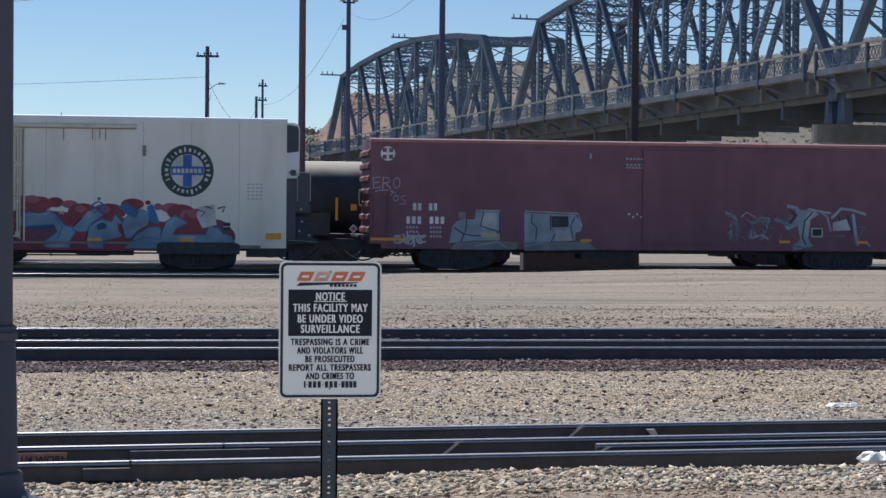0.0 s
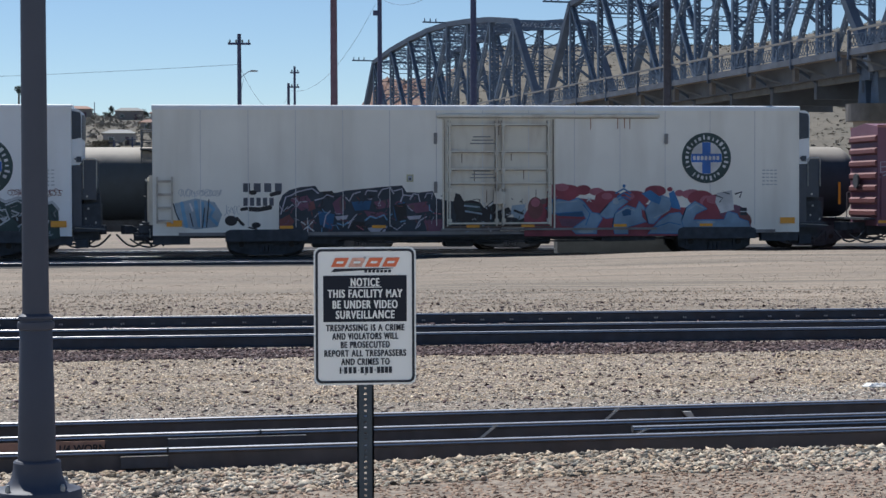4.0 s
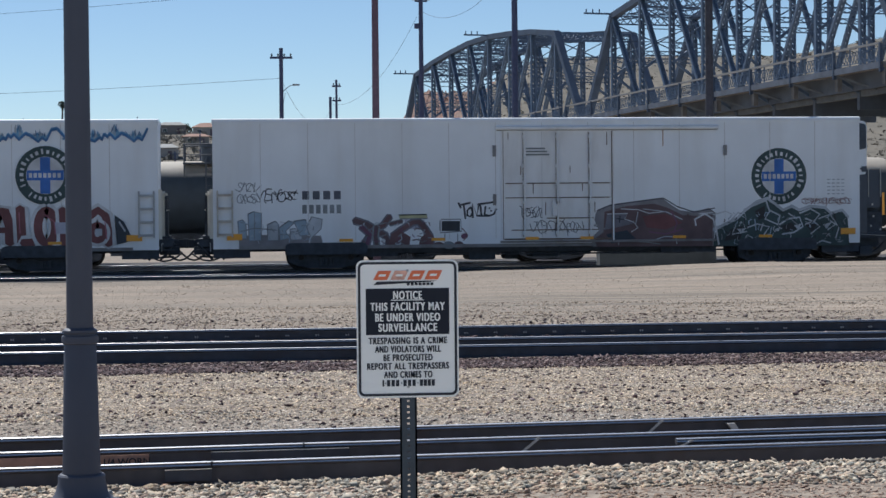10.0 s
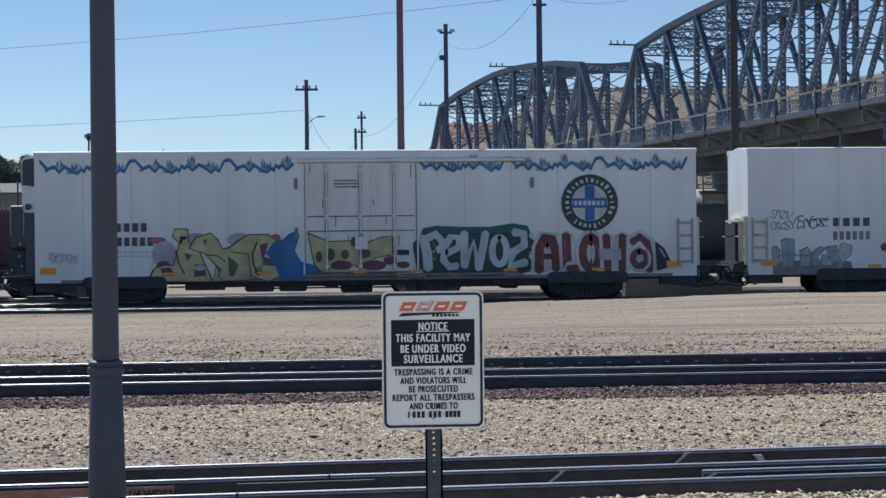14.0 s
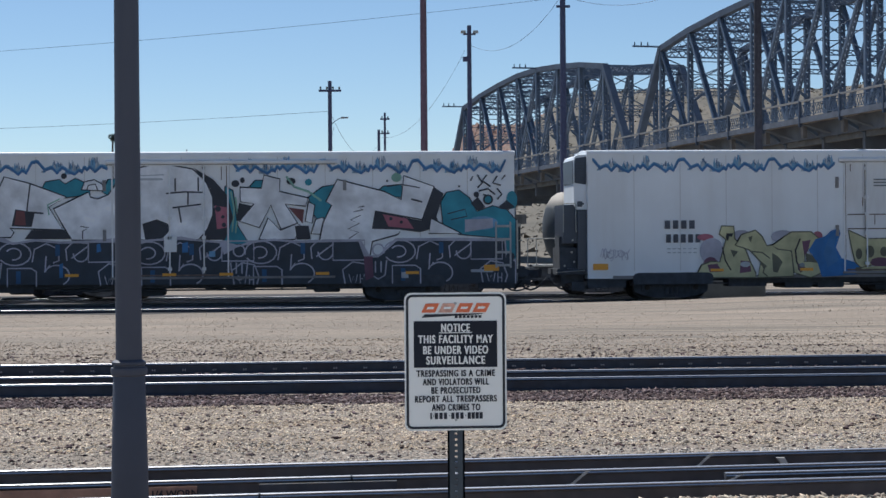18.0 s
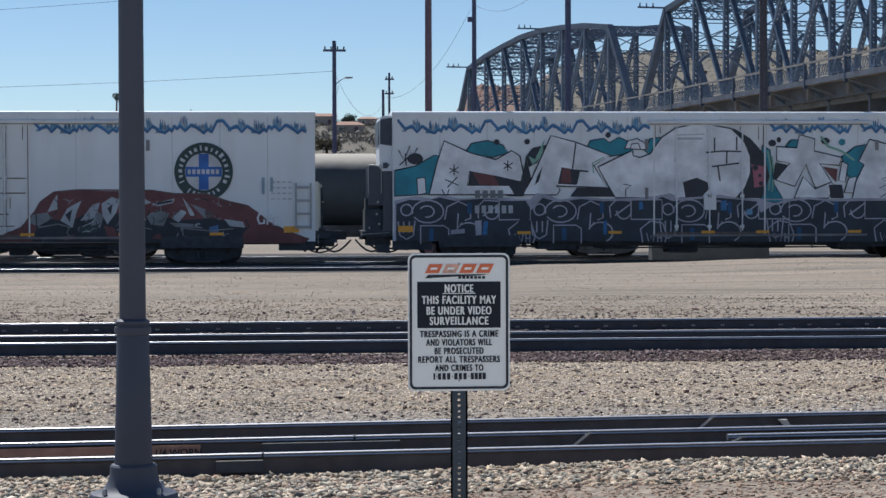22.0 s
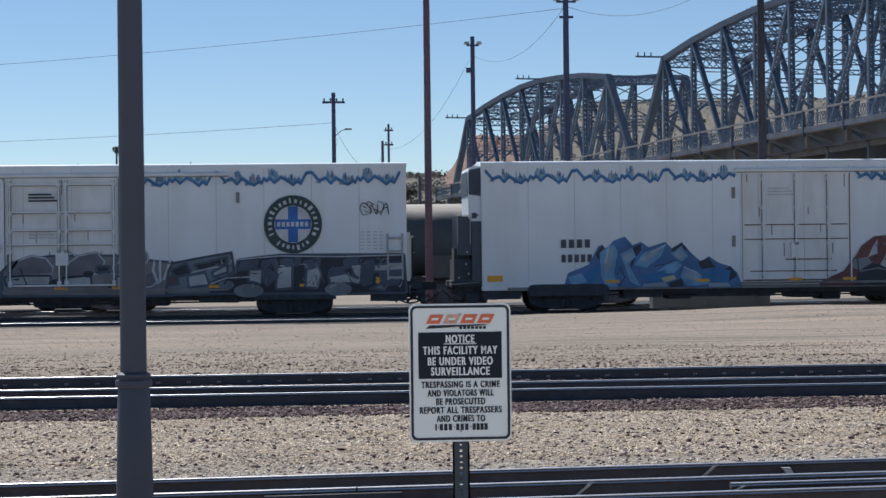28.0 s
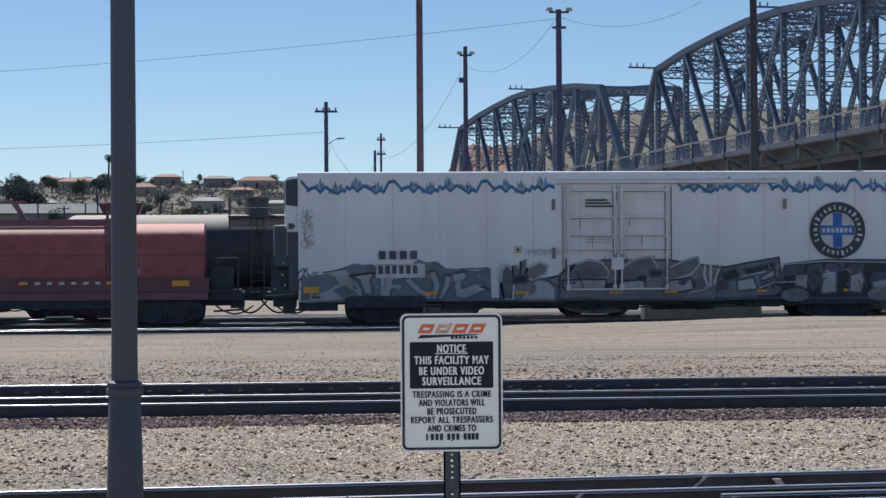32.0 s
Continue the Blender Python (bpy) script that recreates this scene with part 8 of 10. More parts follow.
# the red boxcar ahead of them
def boxcar():
    half, w = 10.4, 1.5
    car = thing("boxcar", "dark red steel boxcar with pale blue graffiti", "boxcar", "cars of the freight train", (18.19, TRAIN_Y, 0))
    part("body", Shape().prism([(-w, 0.82), (-w, 4.5), (0, 4.66), (w, 4.5), (w, 0.82)], -half, half), M["box_red"], car, "smooth dark red side")
    part("roof_edge", Shape().box(-half, half, -w - 0.03, -w + 0.1, 4.46, 4.56).box(-half, half, w - 0.1, w + 0.03, 4.46, 4.56), M["roof_pink"], car, "pale pink roof edge")
    part("side_sill", Shape().box(-half + 0.4, half - 0.4, -w, -w + 0.05, 0.64, 0.818), M["box_red"], car)
    for x in (-half, half):
        s = Shape()
        k = 1 if x > 0 else -1
        for i in range(7):
            z = 1.3 + i * 0.46
            s.prism([(x, z - 0.14), (x + k * 0.09, z - 0.07), (x + k * 0.09, z + 0.07), (x, z + 0.14)], -w + 0.06, w - 0.06, "y")
        part("end_corrugation", s, M["end_red"], car, "corrugated steel end")
    d = part("door", Shape().box(-0.4, 2.7, -w - 0.06, -w, 0.9, 4.3), M["box_red"], car, "sliding door of the boxcar")
    r = Shape()
    for z in (1.2, 2.0, 2.8, 3.6):
        r.box(-0.3, 2.6, -w - 0.085, -w - 0.055, z - 0.03, z + 0.03)
    part("rib", r, M["box_red"], d)
    part("door_track", Shape().box(-0.6, 6.2, -w - 0.08, -w, 4.32, 4.4), M["box_red"], car)
    part("underframe", Shape().box(-half, half, -0.35, 0.35, 0.5, 0.82).box(-4, 4, -1.1, 1.1, 0.5, 0.7).box(-2.6, -0.6, -1.2, 0, 0.3, 0.55), M["under"], car)
    ladder(car, -half + 0.4, 1.2, 2.6, 4, -w, "box_red")
    ladder(car, half - 0.4, 1.2, 4.2, 8, -w, "box_red")
    part("crossover_platform", Shape().box(-half - 0.4, -half, -1.2, 1.2, 1.05, 1.12), M["under"], car)
    part("hand_brake_wheel", Shape().tube((-half - 0.2, 0.4, 2.5), (-half - 0.12, 0.4, 2.5), 0.28, None, 16), M["under"], car)
    for k in (-1, 1):
        coupler(car, k * half, k)
    running_gear(car, half, 3.2, 3.2)
    p = Paint(-half, -w)
    rnd = random.Random(21)
    p.disc(0.62, 4.05, 0.26, "p_white", 32)
    for a, b, c, e in ((-0.19, -0.05, 0.05, 0.19), (0.05, 0.19, 0.05, 0.19), (-0.19, -0.05, -0.19, -0.05), (0.05, 0.19, -0.19, -0.05)):
        p.rect(0.62 + a, 0.62 + b, 4.05 + c, 4.05 + e, "box_red")
    marks(p, 1.52, 1.88, 2.02, 2.28, 2, "p_white")
    marks(p, 2.1, 2.45, 2.02, 2.28, 2, "p_white")
    marks(p, 1.28, 1.88, 1.54, 1.8, 3, "p_white")
    marks(p, 2.12, 2.72, 1.54, 1.8, 3, "p_white")
    for i in range(3):
        marks(p, 1.28, 1.75, 1.05 + 0.16 * i, 1.13 + 0.16 * i, 4, "p_lilac")
        marks(p, 2.15, 2.6, 1.05 + 0.16 * i, 1.13 + 0.16 * i, 4, "p_lilac")
    p.piece("scrawl", "chalked words ERO and YOS over a curved stroke")
    for q in ([(0.36, 3.20), (0.10, 3.18), (0.12, 2.80), (0.36, 2.84)], [(0.12, 3.0), (0.32, 3.02)],
              [(0.44, 2.78), (0.46, 3.2), (0.66, 3.16), (0.68, 3.02), (0.47, 2.98)], [(0.55, 2.98), (0.74, 2.78)],
              [(0.98, 3.2), (0.84, 3.1), (0.82, 2.9), (0.92, 2.8), (1.06, 2.9), (1.06, 3.1), (0.96, 3.2)],
              [(0.08, 2.62), (0.3, 2.72), (0.6, 2.74), (0.9, 2.66)],
              [(0.60, 2.64), (0.68, 2.52), (0.80, 2.62)], [(0.68, 2.52), (0.66, 2.36)],
              [(0.90, 2.56), (0.82, 2.46), (0.88, 2.34), (1.0, 2.38), (1.0, 2.5), (0.90, 2.56)],
              [(1.26, 2.54), (1.12, 2.52), (1.12, 2.42), (1.26, 2.36), (1.24, 2.24), (1.06, 2.24)]):
        p.line(q, 0.032, "p_lilac")
    tag(p, rnd, 0.9, 2.0, 0.98, 0.28, "p_silver", 0.07)
    p.piece("graffiti_piece", "pale blue lettering with dark outlines")
    p.poly([(2.87, 0.86), (2.97, 1.43), (3.13, 1.64), (3.42, 1.72), (3.79, 1.72), (3.83, 2.01), (4.7, 2.02), (4.71, 0.96), (3.8, 0.95)], "p_pale")
    p.poly([(3.83, 2.01), (4.7, 2.02), (4.7, 1.41), (3.92, 1.44)], "p_pale")
    p.poly([(4.04, 1.93), (4.62, 1.94), (4.58, 1.4), (4.08, 1.36)], "p_silver")
    p.line([(4.12, 1.97), (4, 1.48), (4.25, 1.4), (4.7, 1.28)], 0.04, "p_mark")
    p.line([(3.01, 1.43), (3.38, 1.19), (3.84, 1.11), (4.71, 1.24)], 0.04, "p_mark")
    p.line([(3.5, 1.72), (3.46, 1.27)], 0.04, "p_mark")
    p.line([(3.3, 0.91), (3.42, 1.23)], 0.04, "p_mark")
    p.line([(3.83, 2.05), (4.72, 2.04)], 0.032, "p_silver")
    p.line([(4.7, 1.94), (4.7, 1.28)], 0.032, "p_mark")
    p.poly([(4, 1.24), (4.58, 1.24), (4.62, 1.08), (4.04, 1.07)], "p_yellow")
    p.poly([(2.93, 0.62), (3.1, 0.86), (3.8, 0.91), (5.04, 0.92), (5.41, 0.88), (5.33, 0.63)], "p_grey")
    p.line([(3.8, 0.75), (4.63, 0.92), (4.96, 0.71)], 0.06, "p_pale")
    p.poly([(5.62, 0.88), (5.61, 1.99), (5.95, 1.95), (7.49, 1.92), (7.75, 1.51), (7.71, 1.31), (7.5, 1.26), (7.5, 0.98)], "p_pale")
    p.poly([(5.66, 0.92), (5.65, 1.9), (5.99, 1.91), (6.08, 1.5), (6, 0.92)], "p_pale")
    p.line([(5.65, 2.03), (7.58, 1.96), (7.75, 1.51)], 0.04, "p_silver")
    p.line([(5.9, 1.91), (5.87, 1.62), (6.08, 1.42), (6.04, 1.01)], 0.04, "p_mark")
    p.line([(6.57, 1.87), (6.58, 1.38), (6.79, 1.3), (6.62, 0.93)], 0.04, "p_mark")
    p.poly([(6.61, 1.85), (7.24, 1.86), (7.25, 1.47), (6.62, 1.44)], "p_mark")
    p.poly([(6.68, 1.79), (6.91, 1.79), (6.91, 1.51), (6.68, 1.5)], "p_green")
    p.line([(7.49, 1.84), (7.33, 1.51), (7.42, 1.02)], 0.04, "p_mark")
    p.poly([(6.74, 1.34), (7.25, 1.38), (7.42, 0.98), (6.83, 0.93)], "p_silver")
    p.poly([(5.63, 0.59), (5.58, 0.88), (7.97, 0.94), (8.3, 0.65)], "p_grey")
    p.line([(5.67, 0.76), (6.29, 0.89)], 0.06, "p_pale")
    p.piece("graffiti_piece", "dull teal lettering on the dark red side")
    p.line([(12.41, 1.76), (12.54, 1.47), (12.84, 1.55)], 0.121, "p_slate")
    p.line([(11.99, 1.34), (12.41, 1.38), (12.63, 1.05), (12.12, 0.97)], 0.101, "p_slate")
    p.line([(13.05, 2.05), (13.48, 1.89), (13.62, 1.35), (13.49, 1.02)], 0.161, "p_slate")
    p.line([(13.37, 1.72), (13.34, 1.06)], 0.141, "p_slate")
    p.line([(14.05, 1.15), (14.13, 1.65), (14.56, 1.82), (14.82, 1.74)], 0.161, "p_slate")
    p.line([(14.47, 1.9), (14.69, 1.48), (14.52, 1.07)], 0.141, "p_slate")
    p.line([(15.03, 1.82), (15.47, 1.66), (15.64, 1.95)], 0.141, "p_slate")
    p.line([(13.01, 2.09), (13.35, 1.97), (13.61, 1.73)], 0.04, "p_pale")
    p.line([(13.35, 1.6), (13.36, 1.14)], 0.04, "p_pale")
    p.line([(13.74, 1.89), (13.95, 2.06), (14.3, 1.86)], 0.048, "p_pale")
    p.line([(14.09, 1.11), (14.17, 1.52), (14.31, 1.15)], 0.08, "p_pale")
    p.line([(14.14, 1.11), (14.52, 1.23), (14.78, 1.07)], 0.06, "p_pale")
    p.line([(14.51, 1.86), (14.82, 1.86), (14.69, 1.48)], 0.04, "p_pale")
    p.poly([(15.38, 1.57), (15.68, 1.66), (15.9, 1.95), (15.76, 2.2), (15.46, 2.24), (15.5, 2.37), (15.89, 2.29), (16.11, 1.96), (15.9, 1.58), (15.51, 1.41)], "p_pale")
    p.line([(15.59, 2.16), (15.81, 1.95), (15.6, 1.66)], 0.06, "p_mark")
    p.poly([(15.98, 2.16), (16.5, 2.13), (16.72, 2), (16.29, 1.75), (16.21, 1.29), (16.39, 0.95), (16.52, 0.83), (15.74, 0.66), (15.7, 0.82), (16, 1.08), (15.86, 1.74)], "p_pale")
    p.poly([(16.24, 2.04), (16.63, 2.09), (16.38, 1.79), (16.3, 1.08), (16.17, 1.37)], "p_silver")
    p.line([(16.46, 2.08), (16.16, 1.75), (16.08, 1.16), (16.22, 0.87)], 0.052, "p_mark")
    p.line([(16.24, 2.17), (16.72, 2.13), (17.03, 1.92), (17.17, 1.38)], 0.08, "p_pale")
    p.line([(16.33, 2.21), (16.68, 2.13), (17.16, 2.05)], 0.06, "p_silver")
    p.poly([(17.25, 1.71), (17.77, 1.84), (17.95, 1.43), (17.25, 1.4)], "p_silver")
    p.line([(17.2, 1.88), (17.55, 2.22), (18.03, 2.18), (18.51, 2.02)], 0.101, "p_pale")
    p.line([(18.03, 2.01), (18.13, 1.3), (18.22, 0.88)], 0.121, "p_pale")
    p.line([(17.29, 1.92), (17.59, 2.26), (18.51, 2.02)], 0.04, "p_silver")
    p.line([(17.47, 1.93), (17.51, 1.76)], 0.052, "p_mark")
    p.line([(17.81, 1.97), (18, 1.34)], 0.052, "p_mark")
    p.line([(15.7, 0.82), (16.52, 0.75)], 0.06, "p_slate")
    p.line([(18.26, 1.09), (18.48, 1.56)], 0.06, "p_slate")
    p.poly([(16.42, 1.5), (16.86, 1.5), (16.86, 1.17), (16.43, 1.16)], "p_dim")
    p.poly([(16.47, 1.46), (16.82, 1.46), (16.82, 1.21), (16.47, 1.21)], "p_mark")
    p.line([(16.95, 1.21), (17.74, 1.21)], 0.04, "p_slate")
    p.line([(18.21, 1.55), (18.48, 1.56)], 0.04, "p_slate")
    p.line([(18.48, 1.01), (18.71, 0.84)], 0.06, "p_pale")
    p.disc(10.704, 1.701, 0.201, "p_slate", 20, 0.161)
    chips(p, rnd, 11.657, 15.65, 0.949, 2.124, 70, ['p_slate', 'p_brown', 'p_slate', 'p_steel', 'p_mark'], 0.05)
    p.rect(3.2, 3.45, 1.72, 1.98, "p_grey")
    marks(p, 9.35, 10.3, 3.94, 4.0, 7, "p_lilac")
    marks(p, 9.35, 10.2, 3.72, 3.78, 6, "p_lilac")
    marks(p, 9.35, 10.05, 3.62, 3.68, 6, "p_lilac")
    marks(p, 10.05, 10.6, 2.5, 2.62, 4, "p_lilac")
    p.rect(8.0, 8.08, 3.95, 4.15, "p_lilac")
    p.rect(10.2, 10.6, 1.35, 1.62, "p_brown")
    for i in range(4):
        p.disc(9.5 + 0.15 * i, 1.95 - 0.1 * (i % 2), 0.04, "p_white", 8)
    p.apply(car)
    for u in (0.62, 7.9, 10.5, 15.4, 18.4):
        part("reflector", Shape().box(-half + u - 0.4 * (u < 1) - 0.2, -half + u + 0.4 * (u < 1) + 0.2, -w - 0.035, -w, 0.93, 1.03), M["p_orange"], car, "yellow reflector plate")
    CARS.append(car)


M["end_red"] = material("end_rib_red", (0.20, 0.075, 0.075), 0.6, grain=2, spread=0.2, stain=0.5, stain_scale=2)
M["roof_pink"] = material("pale_red_edge", (0.42, 0.19, 0.17), 0.6, grain=2, spread=0.15)
boxcar()


def dusty_sunlit(name, colour, top_colour, z0, z1):
    """paint that pales with height, for dust and for sunlight on the upper side"""
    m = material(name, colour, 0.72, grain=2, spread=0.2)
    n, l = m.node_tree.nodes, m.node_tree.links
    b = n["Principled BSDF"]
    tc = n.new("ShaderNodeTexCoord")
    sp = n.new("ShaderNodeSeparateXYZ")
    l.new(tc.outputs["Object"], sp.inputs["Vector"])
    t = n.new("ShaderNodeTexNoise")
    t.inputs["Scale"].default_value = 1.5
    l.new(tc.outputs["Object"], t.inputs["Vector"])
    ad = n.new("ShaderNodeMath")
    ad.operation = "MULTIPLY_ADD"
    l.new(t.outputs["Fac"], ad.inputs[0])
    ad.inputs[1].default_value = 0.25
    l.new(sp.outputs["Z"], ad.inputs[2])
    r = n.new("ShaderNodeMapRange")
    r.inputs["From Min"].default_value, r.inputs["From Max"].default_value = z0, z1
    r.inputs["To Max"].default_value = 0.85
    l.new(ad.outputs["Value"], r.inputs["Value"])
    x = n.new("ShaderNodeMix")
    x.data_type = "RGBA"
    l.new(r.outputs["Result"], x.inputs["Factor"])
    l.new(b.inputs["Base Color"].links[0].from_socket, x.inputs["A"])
    x.inputs["B"].default_value = (*top_colour, 1)
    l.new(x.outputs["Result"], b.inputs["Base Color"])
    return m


# sun on tank and hood tops is painted in along with their dust
M["tank_top"] = dusty_sunlit("tank_dusty_sunlit", (0.034, 0.045, 0.057), (0.47, 0.42, 0.35), 3.42, 3.80)
M["coil_top"] = dusty_sunlit("coil_dusty_sunlit", (0.32, 0.100, 0.098), (0.66, 0.37, 0.29), 3.12, 3.32)


def coil_car():
    car = thing("coil_car", "orange-red covered coil car with rounded hoods", "coil car", "cars of the freight train", (-159.7, TRAIN_Y, 0))
    h = 7.78
    part("frame", Shape().box(-6.95, 7.05, -1.45, 1.45, 0.98, 1.5), M["coil_red"], car, "red steel frame")
    part("side_girder", Shape().box(-6.9, 7.0, -1.48, 1.48, 0.74, 0.98).box(-6.9, 7.0, -1.53, -1.44, 1.06, 1.10), M["box_red"], car, "grimy dark red side girder")
    for x0, x1 in ((-6.7, 3.45), (3.6, 6.88)):
        prof = [(-1.46, 1.5), (-1.46, 2.92)] + arc(0, 2.92, 1.46, 0.54, 180, 0, 15) + [(1.46, 1.5)]
        part("hood", Shape().prism(prof, x0, x1), M["coil_top"], car, "rounded red coil cover", True)
        s = Shape().box(x0 - 0.04, x1 + 0.04, -1.5, 1.5, 1.48, 1.56).box(x0, x1, -1.475, 1.475, 2.30, 2.35)
        part("hood_rim", s, M["coil_red"], car)
    part("lifting_bracket", Shape().prism([(-1.0, 4.3), (0.5, 4.3), (0.45, 4.2), (0.2, 4.2), (0.55, 3.62), (0.4, 3.62), (0.0, 4.2), (-0.75, 4.2), (-1.1, 3.62), (-1.25, 3.62)], -0.2, 0.2, "y"), M["box_red"], car)
    part("hood_end_frame", Shape().prism([(-1.5, 1.5), (-1.5, 2.96)] + arc(0, 2.96, 1.5, 0.58, 180, 0, 15) + [(1.5, 1.5)], 3.47, 3.58), M["box_red"], car)
    for x in (-7.3, 7.3):
        b = Shape()
        for y in (-1.3, -0.4, 0.4, 1.3):
            b.tube((x, y, 1.05), (x, y, 2.1), 0.025, None, 6)
        b.tube((x, -1.3, 2.1), (x, 1.3, 2.1), 0.025, None, 6)
        part("end_railing", b, M["under"], car)
    for x in (-h - 0.4, h - 0.9):
        part("end_platform", Shape().box(x, x + 1.3, -1.4, 1.4, 1.0, 1.08), M["under"], car)
    part("centre_sill", Shape().box(-h, h, -0.35, 0.35, 0.5, 0.98), M["under"], car)
    part("top_frame", Shape().box(-6.7, 3.5, -0.5, 0.5, 3.4, 3.62).box(-6.7, 3.5, -1.0, -0.86, 3.36, 3.5).box(3.4, 3.62, -1.52, -1.4, 2.75, 3.62).box(3.46, 3.56, -1.5, -1.4, 3.6, 3.92), M["box_red"], car, "dark red lifting frame")
    e = Shape()
    for k in (-1, 1):
        e.box(*sorted((k * (h - 0.9), k * (h + 0.5))), -1.2, 1.2, 0.7, 1.0).box(*sorted((k * (h - 0.7), k * (h + 0.1))), -1.0, 0.6, 1.08, 1.9).box(*sorted((k * h, k * (h + 0.5))), -0.5, 0.5, 0.4, 0.7)
        for y in (-1.35, -0.9):
            e.tube((k * (h + 0.3), y, 1.0), (k * (h + 0.3), y, 2.2), 0.025, None, 6)
        e.tube((k * (h + 0.3), -1.35, 2.2), (k * (h - 0.5), -1.35, 2.2), 0.025, None, 6)
    e.box(-h + 4, h - 4, -1.3, 1.3, 0.45, 0.74)
    part("end_machinery", e, M["end_black"], car, "black end platform and brake gear")
    for k in (-1, 1):
        coupler(car, k * h, k)
    running_gear(car, h, 2.3, 2.3)
    p = Paint(-7.78, -1.46)
    rnd = random.Random(31)
    for i in range(6):
        p.rect(8.75 + 0.42 * i, 8.93 + 0.42 * i, 1.30, 1.39, "p_dim")
    p.rect(11.25, 11.72, 1.30, 1.40, "p_orange")
    p.rect(8.2, 8.5, 1.30, 1.40, "p_orange")
    p.rect(1.0, 1.6, 1.28, 1.38, "p_orange")
    p.piece("scrawl", "scraped pale streaks")
    for i in range(34):
        u = 11.55 + 0.95 * rnd.random()
        z = 1.62 + 0.5 * rnd.random()
        p.line([(u, z), (u + rnd.uniform(-0.12, 0.12), z + rnd.uniform(0.05, 0.16)), (u + rnd.uniform(-0.1, 0.1), z + rnd.uniform(0.12, 0.3))], rnd.uniform(0.015, 0.05), rnd.choice(["p_lilac", "p_pink", "p_grey"]))
    p.rect(12.05, 12.35, 1.2, 1.42, "p_mark")
    p.rect(8.4, 8.8, 0.84, 0.92, "p_pink")
    p.rect(10.3, 10.6, 1.95, 2.0, "p_pink")
    p.apply(car)
    part("reflector", Shape().box(5.75, 6.35, -1.5, -1.44, 1.22, 1.42), M["p_orange"], car, "yellow reflector plate")
    CARS.append(car)


coil_car()
# ---- standing tank cars behind the train ----
def tank_car(cx, yellow=False, h=8.4, mx=0.0):
    t = thing("tank_car", "black railway tank car standing on the next track", "tank car", "standing tank cars", (cx, TANK_Y, 0))
    r, z = 1.45, 2.52
    s = Shape()
    rows = []
    for k in (-1, 1):
        rows += [(k * (h - 0.75 + 0.75 * math.sin(a)), r * math.cos(a)) for a in ([radians(x) for x in (88, 70, 50, 30, 12, 0)] if k < 0 else [radians(x) for x in (0, 12, 30, 50, 70, 88)])]
    seg = 36
    vs = [(x, q * math.cos(2 * math.pi * i / seg), z + q * math.sin(2 * math.pi * i / seg)) for x, q in rows for i in range(seg)]
    f = [(j * seg + i, j * seg + (i + 1) % seg, (j + 1) * seg + (i + 1) % seg, (j + 1) * seg + i) for j in range(len(rows) - 1) for i in range(seg)]
    f += [tuple(range(seg)), tuple((len(rows) - 1) * seg + i for i in range(seg))]
    s.add(vs, f)
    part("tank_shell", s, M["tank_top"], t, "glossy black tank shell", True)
    part("manway_housing", Shape().lathe([(0.45, 3.9), (0.45, 4.5), (0.5, 4.52), (0.5, 4.62), (0.1, 4.68)], 16, (mx, 0, 0)), M["black"], t, "black manway dome", True)
    for y in (-1.2, 1.2):
        g = Shape().tube((mx - 1.13, y, 4.62), (mx + 1.13, y, 4.62), 0.03, None, 6).tube((mx - 1.12, y, 4.2), (mx + 1.12, y, 4.2), 0.025, None, 6)
        for x in (mx - 1.1, mx, mx + 1.1):
            g.tube((x, y, 3.3), (x, y, 4.64), 0.03, None, 6)
        part("walkway_railing", g, M["black"], t)
        part("walkway", Shape().box(mx - 1.15, mx + 1.15, *sorted((y * 1.04, y * 0.33)), 3.84, 3.9), M["black"], t, "black grating walkway")
    l = Shape()
    for x in (mx - 0.25, mx + 0.25):
        l.tube((x, -1.5, 0.9), (x, -1.5, 4.0), 0.025, None, 6)
    for i in range(9):
        l.tube((mx - 0.25, -1.5, 1.0 + 0.33 * i), (mx + 0.25, -1.5, 1.0 + 0.33 * i), 0.018, None, 6)
    part("side_ladder", l, M["black"], t)
    for k in (-1, 1):
        part("saddle", Shape().prism([(-1.3, 1.0), (-1.42, 1.9), (1.42, 1.9), (1.3, 1.0)], k * 6.2 - 0.5, k * 6.2 + 0.5), M["black"], t)
        part("stub_sill", Shape().box(*sorted((k * 5.2, k * (h + 0.6))), -0.35, 0.35, 0.7, 1.05), M["under"], t)
        e = Shape().box(*sorted((k * (h - 0.8), k * (h + 0.5))), -1.4, 1.4, 0.98, 1.05)
        for y in (-1.35, 1.35):
            e.tube((k * (h + 0.45), y, 1.0), (k * (h + 0.45), y, 2.1), 0.022, None, 6).tube((k * (h - 0.7), y, 1.0), (k * (h - 0.7), y, 2.1), 0.022, None, 6).tube((k * (h - 0.7), y, 2.1), (k * (h + 0.45), y, 2.1), 0.022, None, 6)
        part("end_platform", e, M["pipe"], t, "grating platform with grab rails")
        part("brake_gear", Shape().box(*sorted((k * (h - 3.4), k * (h + 0.3))), -0.9, 0.9, 0.16, 0.72).box(*sorted((k * (h - 0.4), k * (h + 0.75))), -1.3, 1.3, 0.42, 0.95).box(*sorted((k * (h - 4.6), k * (h - 3.9))), -1.1, 0.4, 0.25, 0.8), M["end_black"], t, "black brake rigging under the end")
        coupler(t, k * (h + 0.5), k)
    u = Shape().box(-5.3, 5.3, -0.3, 0.3, 0.62, 1.12).box(-1.6, -0.4, -1.0, -0.2, 0.55, 1.05).box(1.2, 2.0, -1.1, 0.3, 0.6, 1.1)
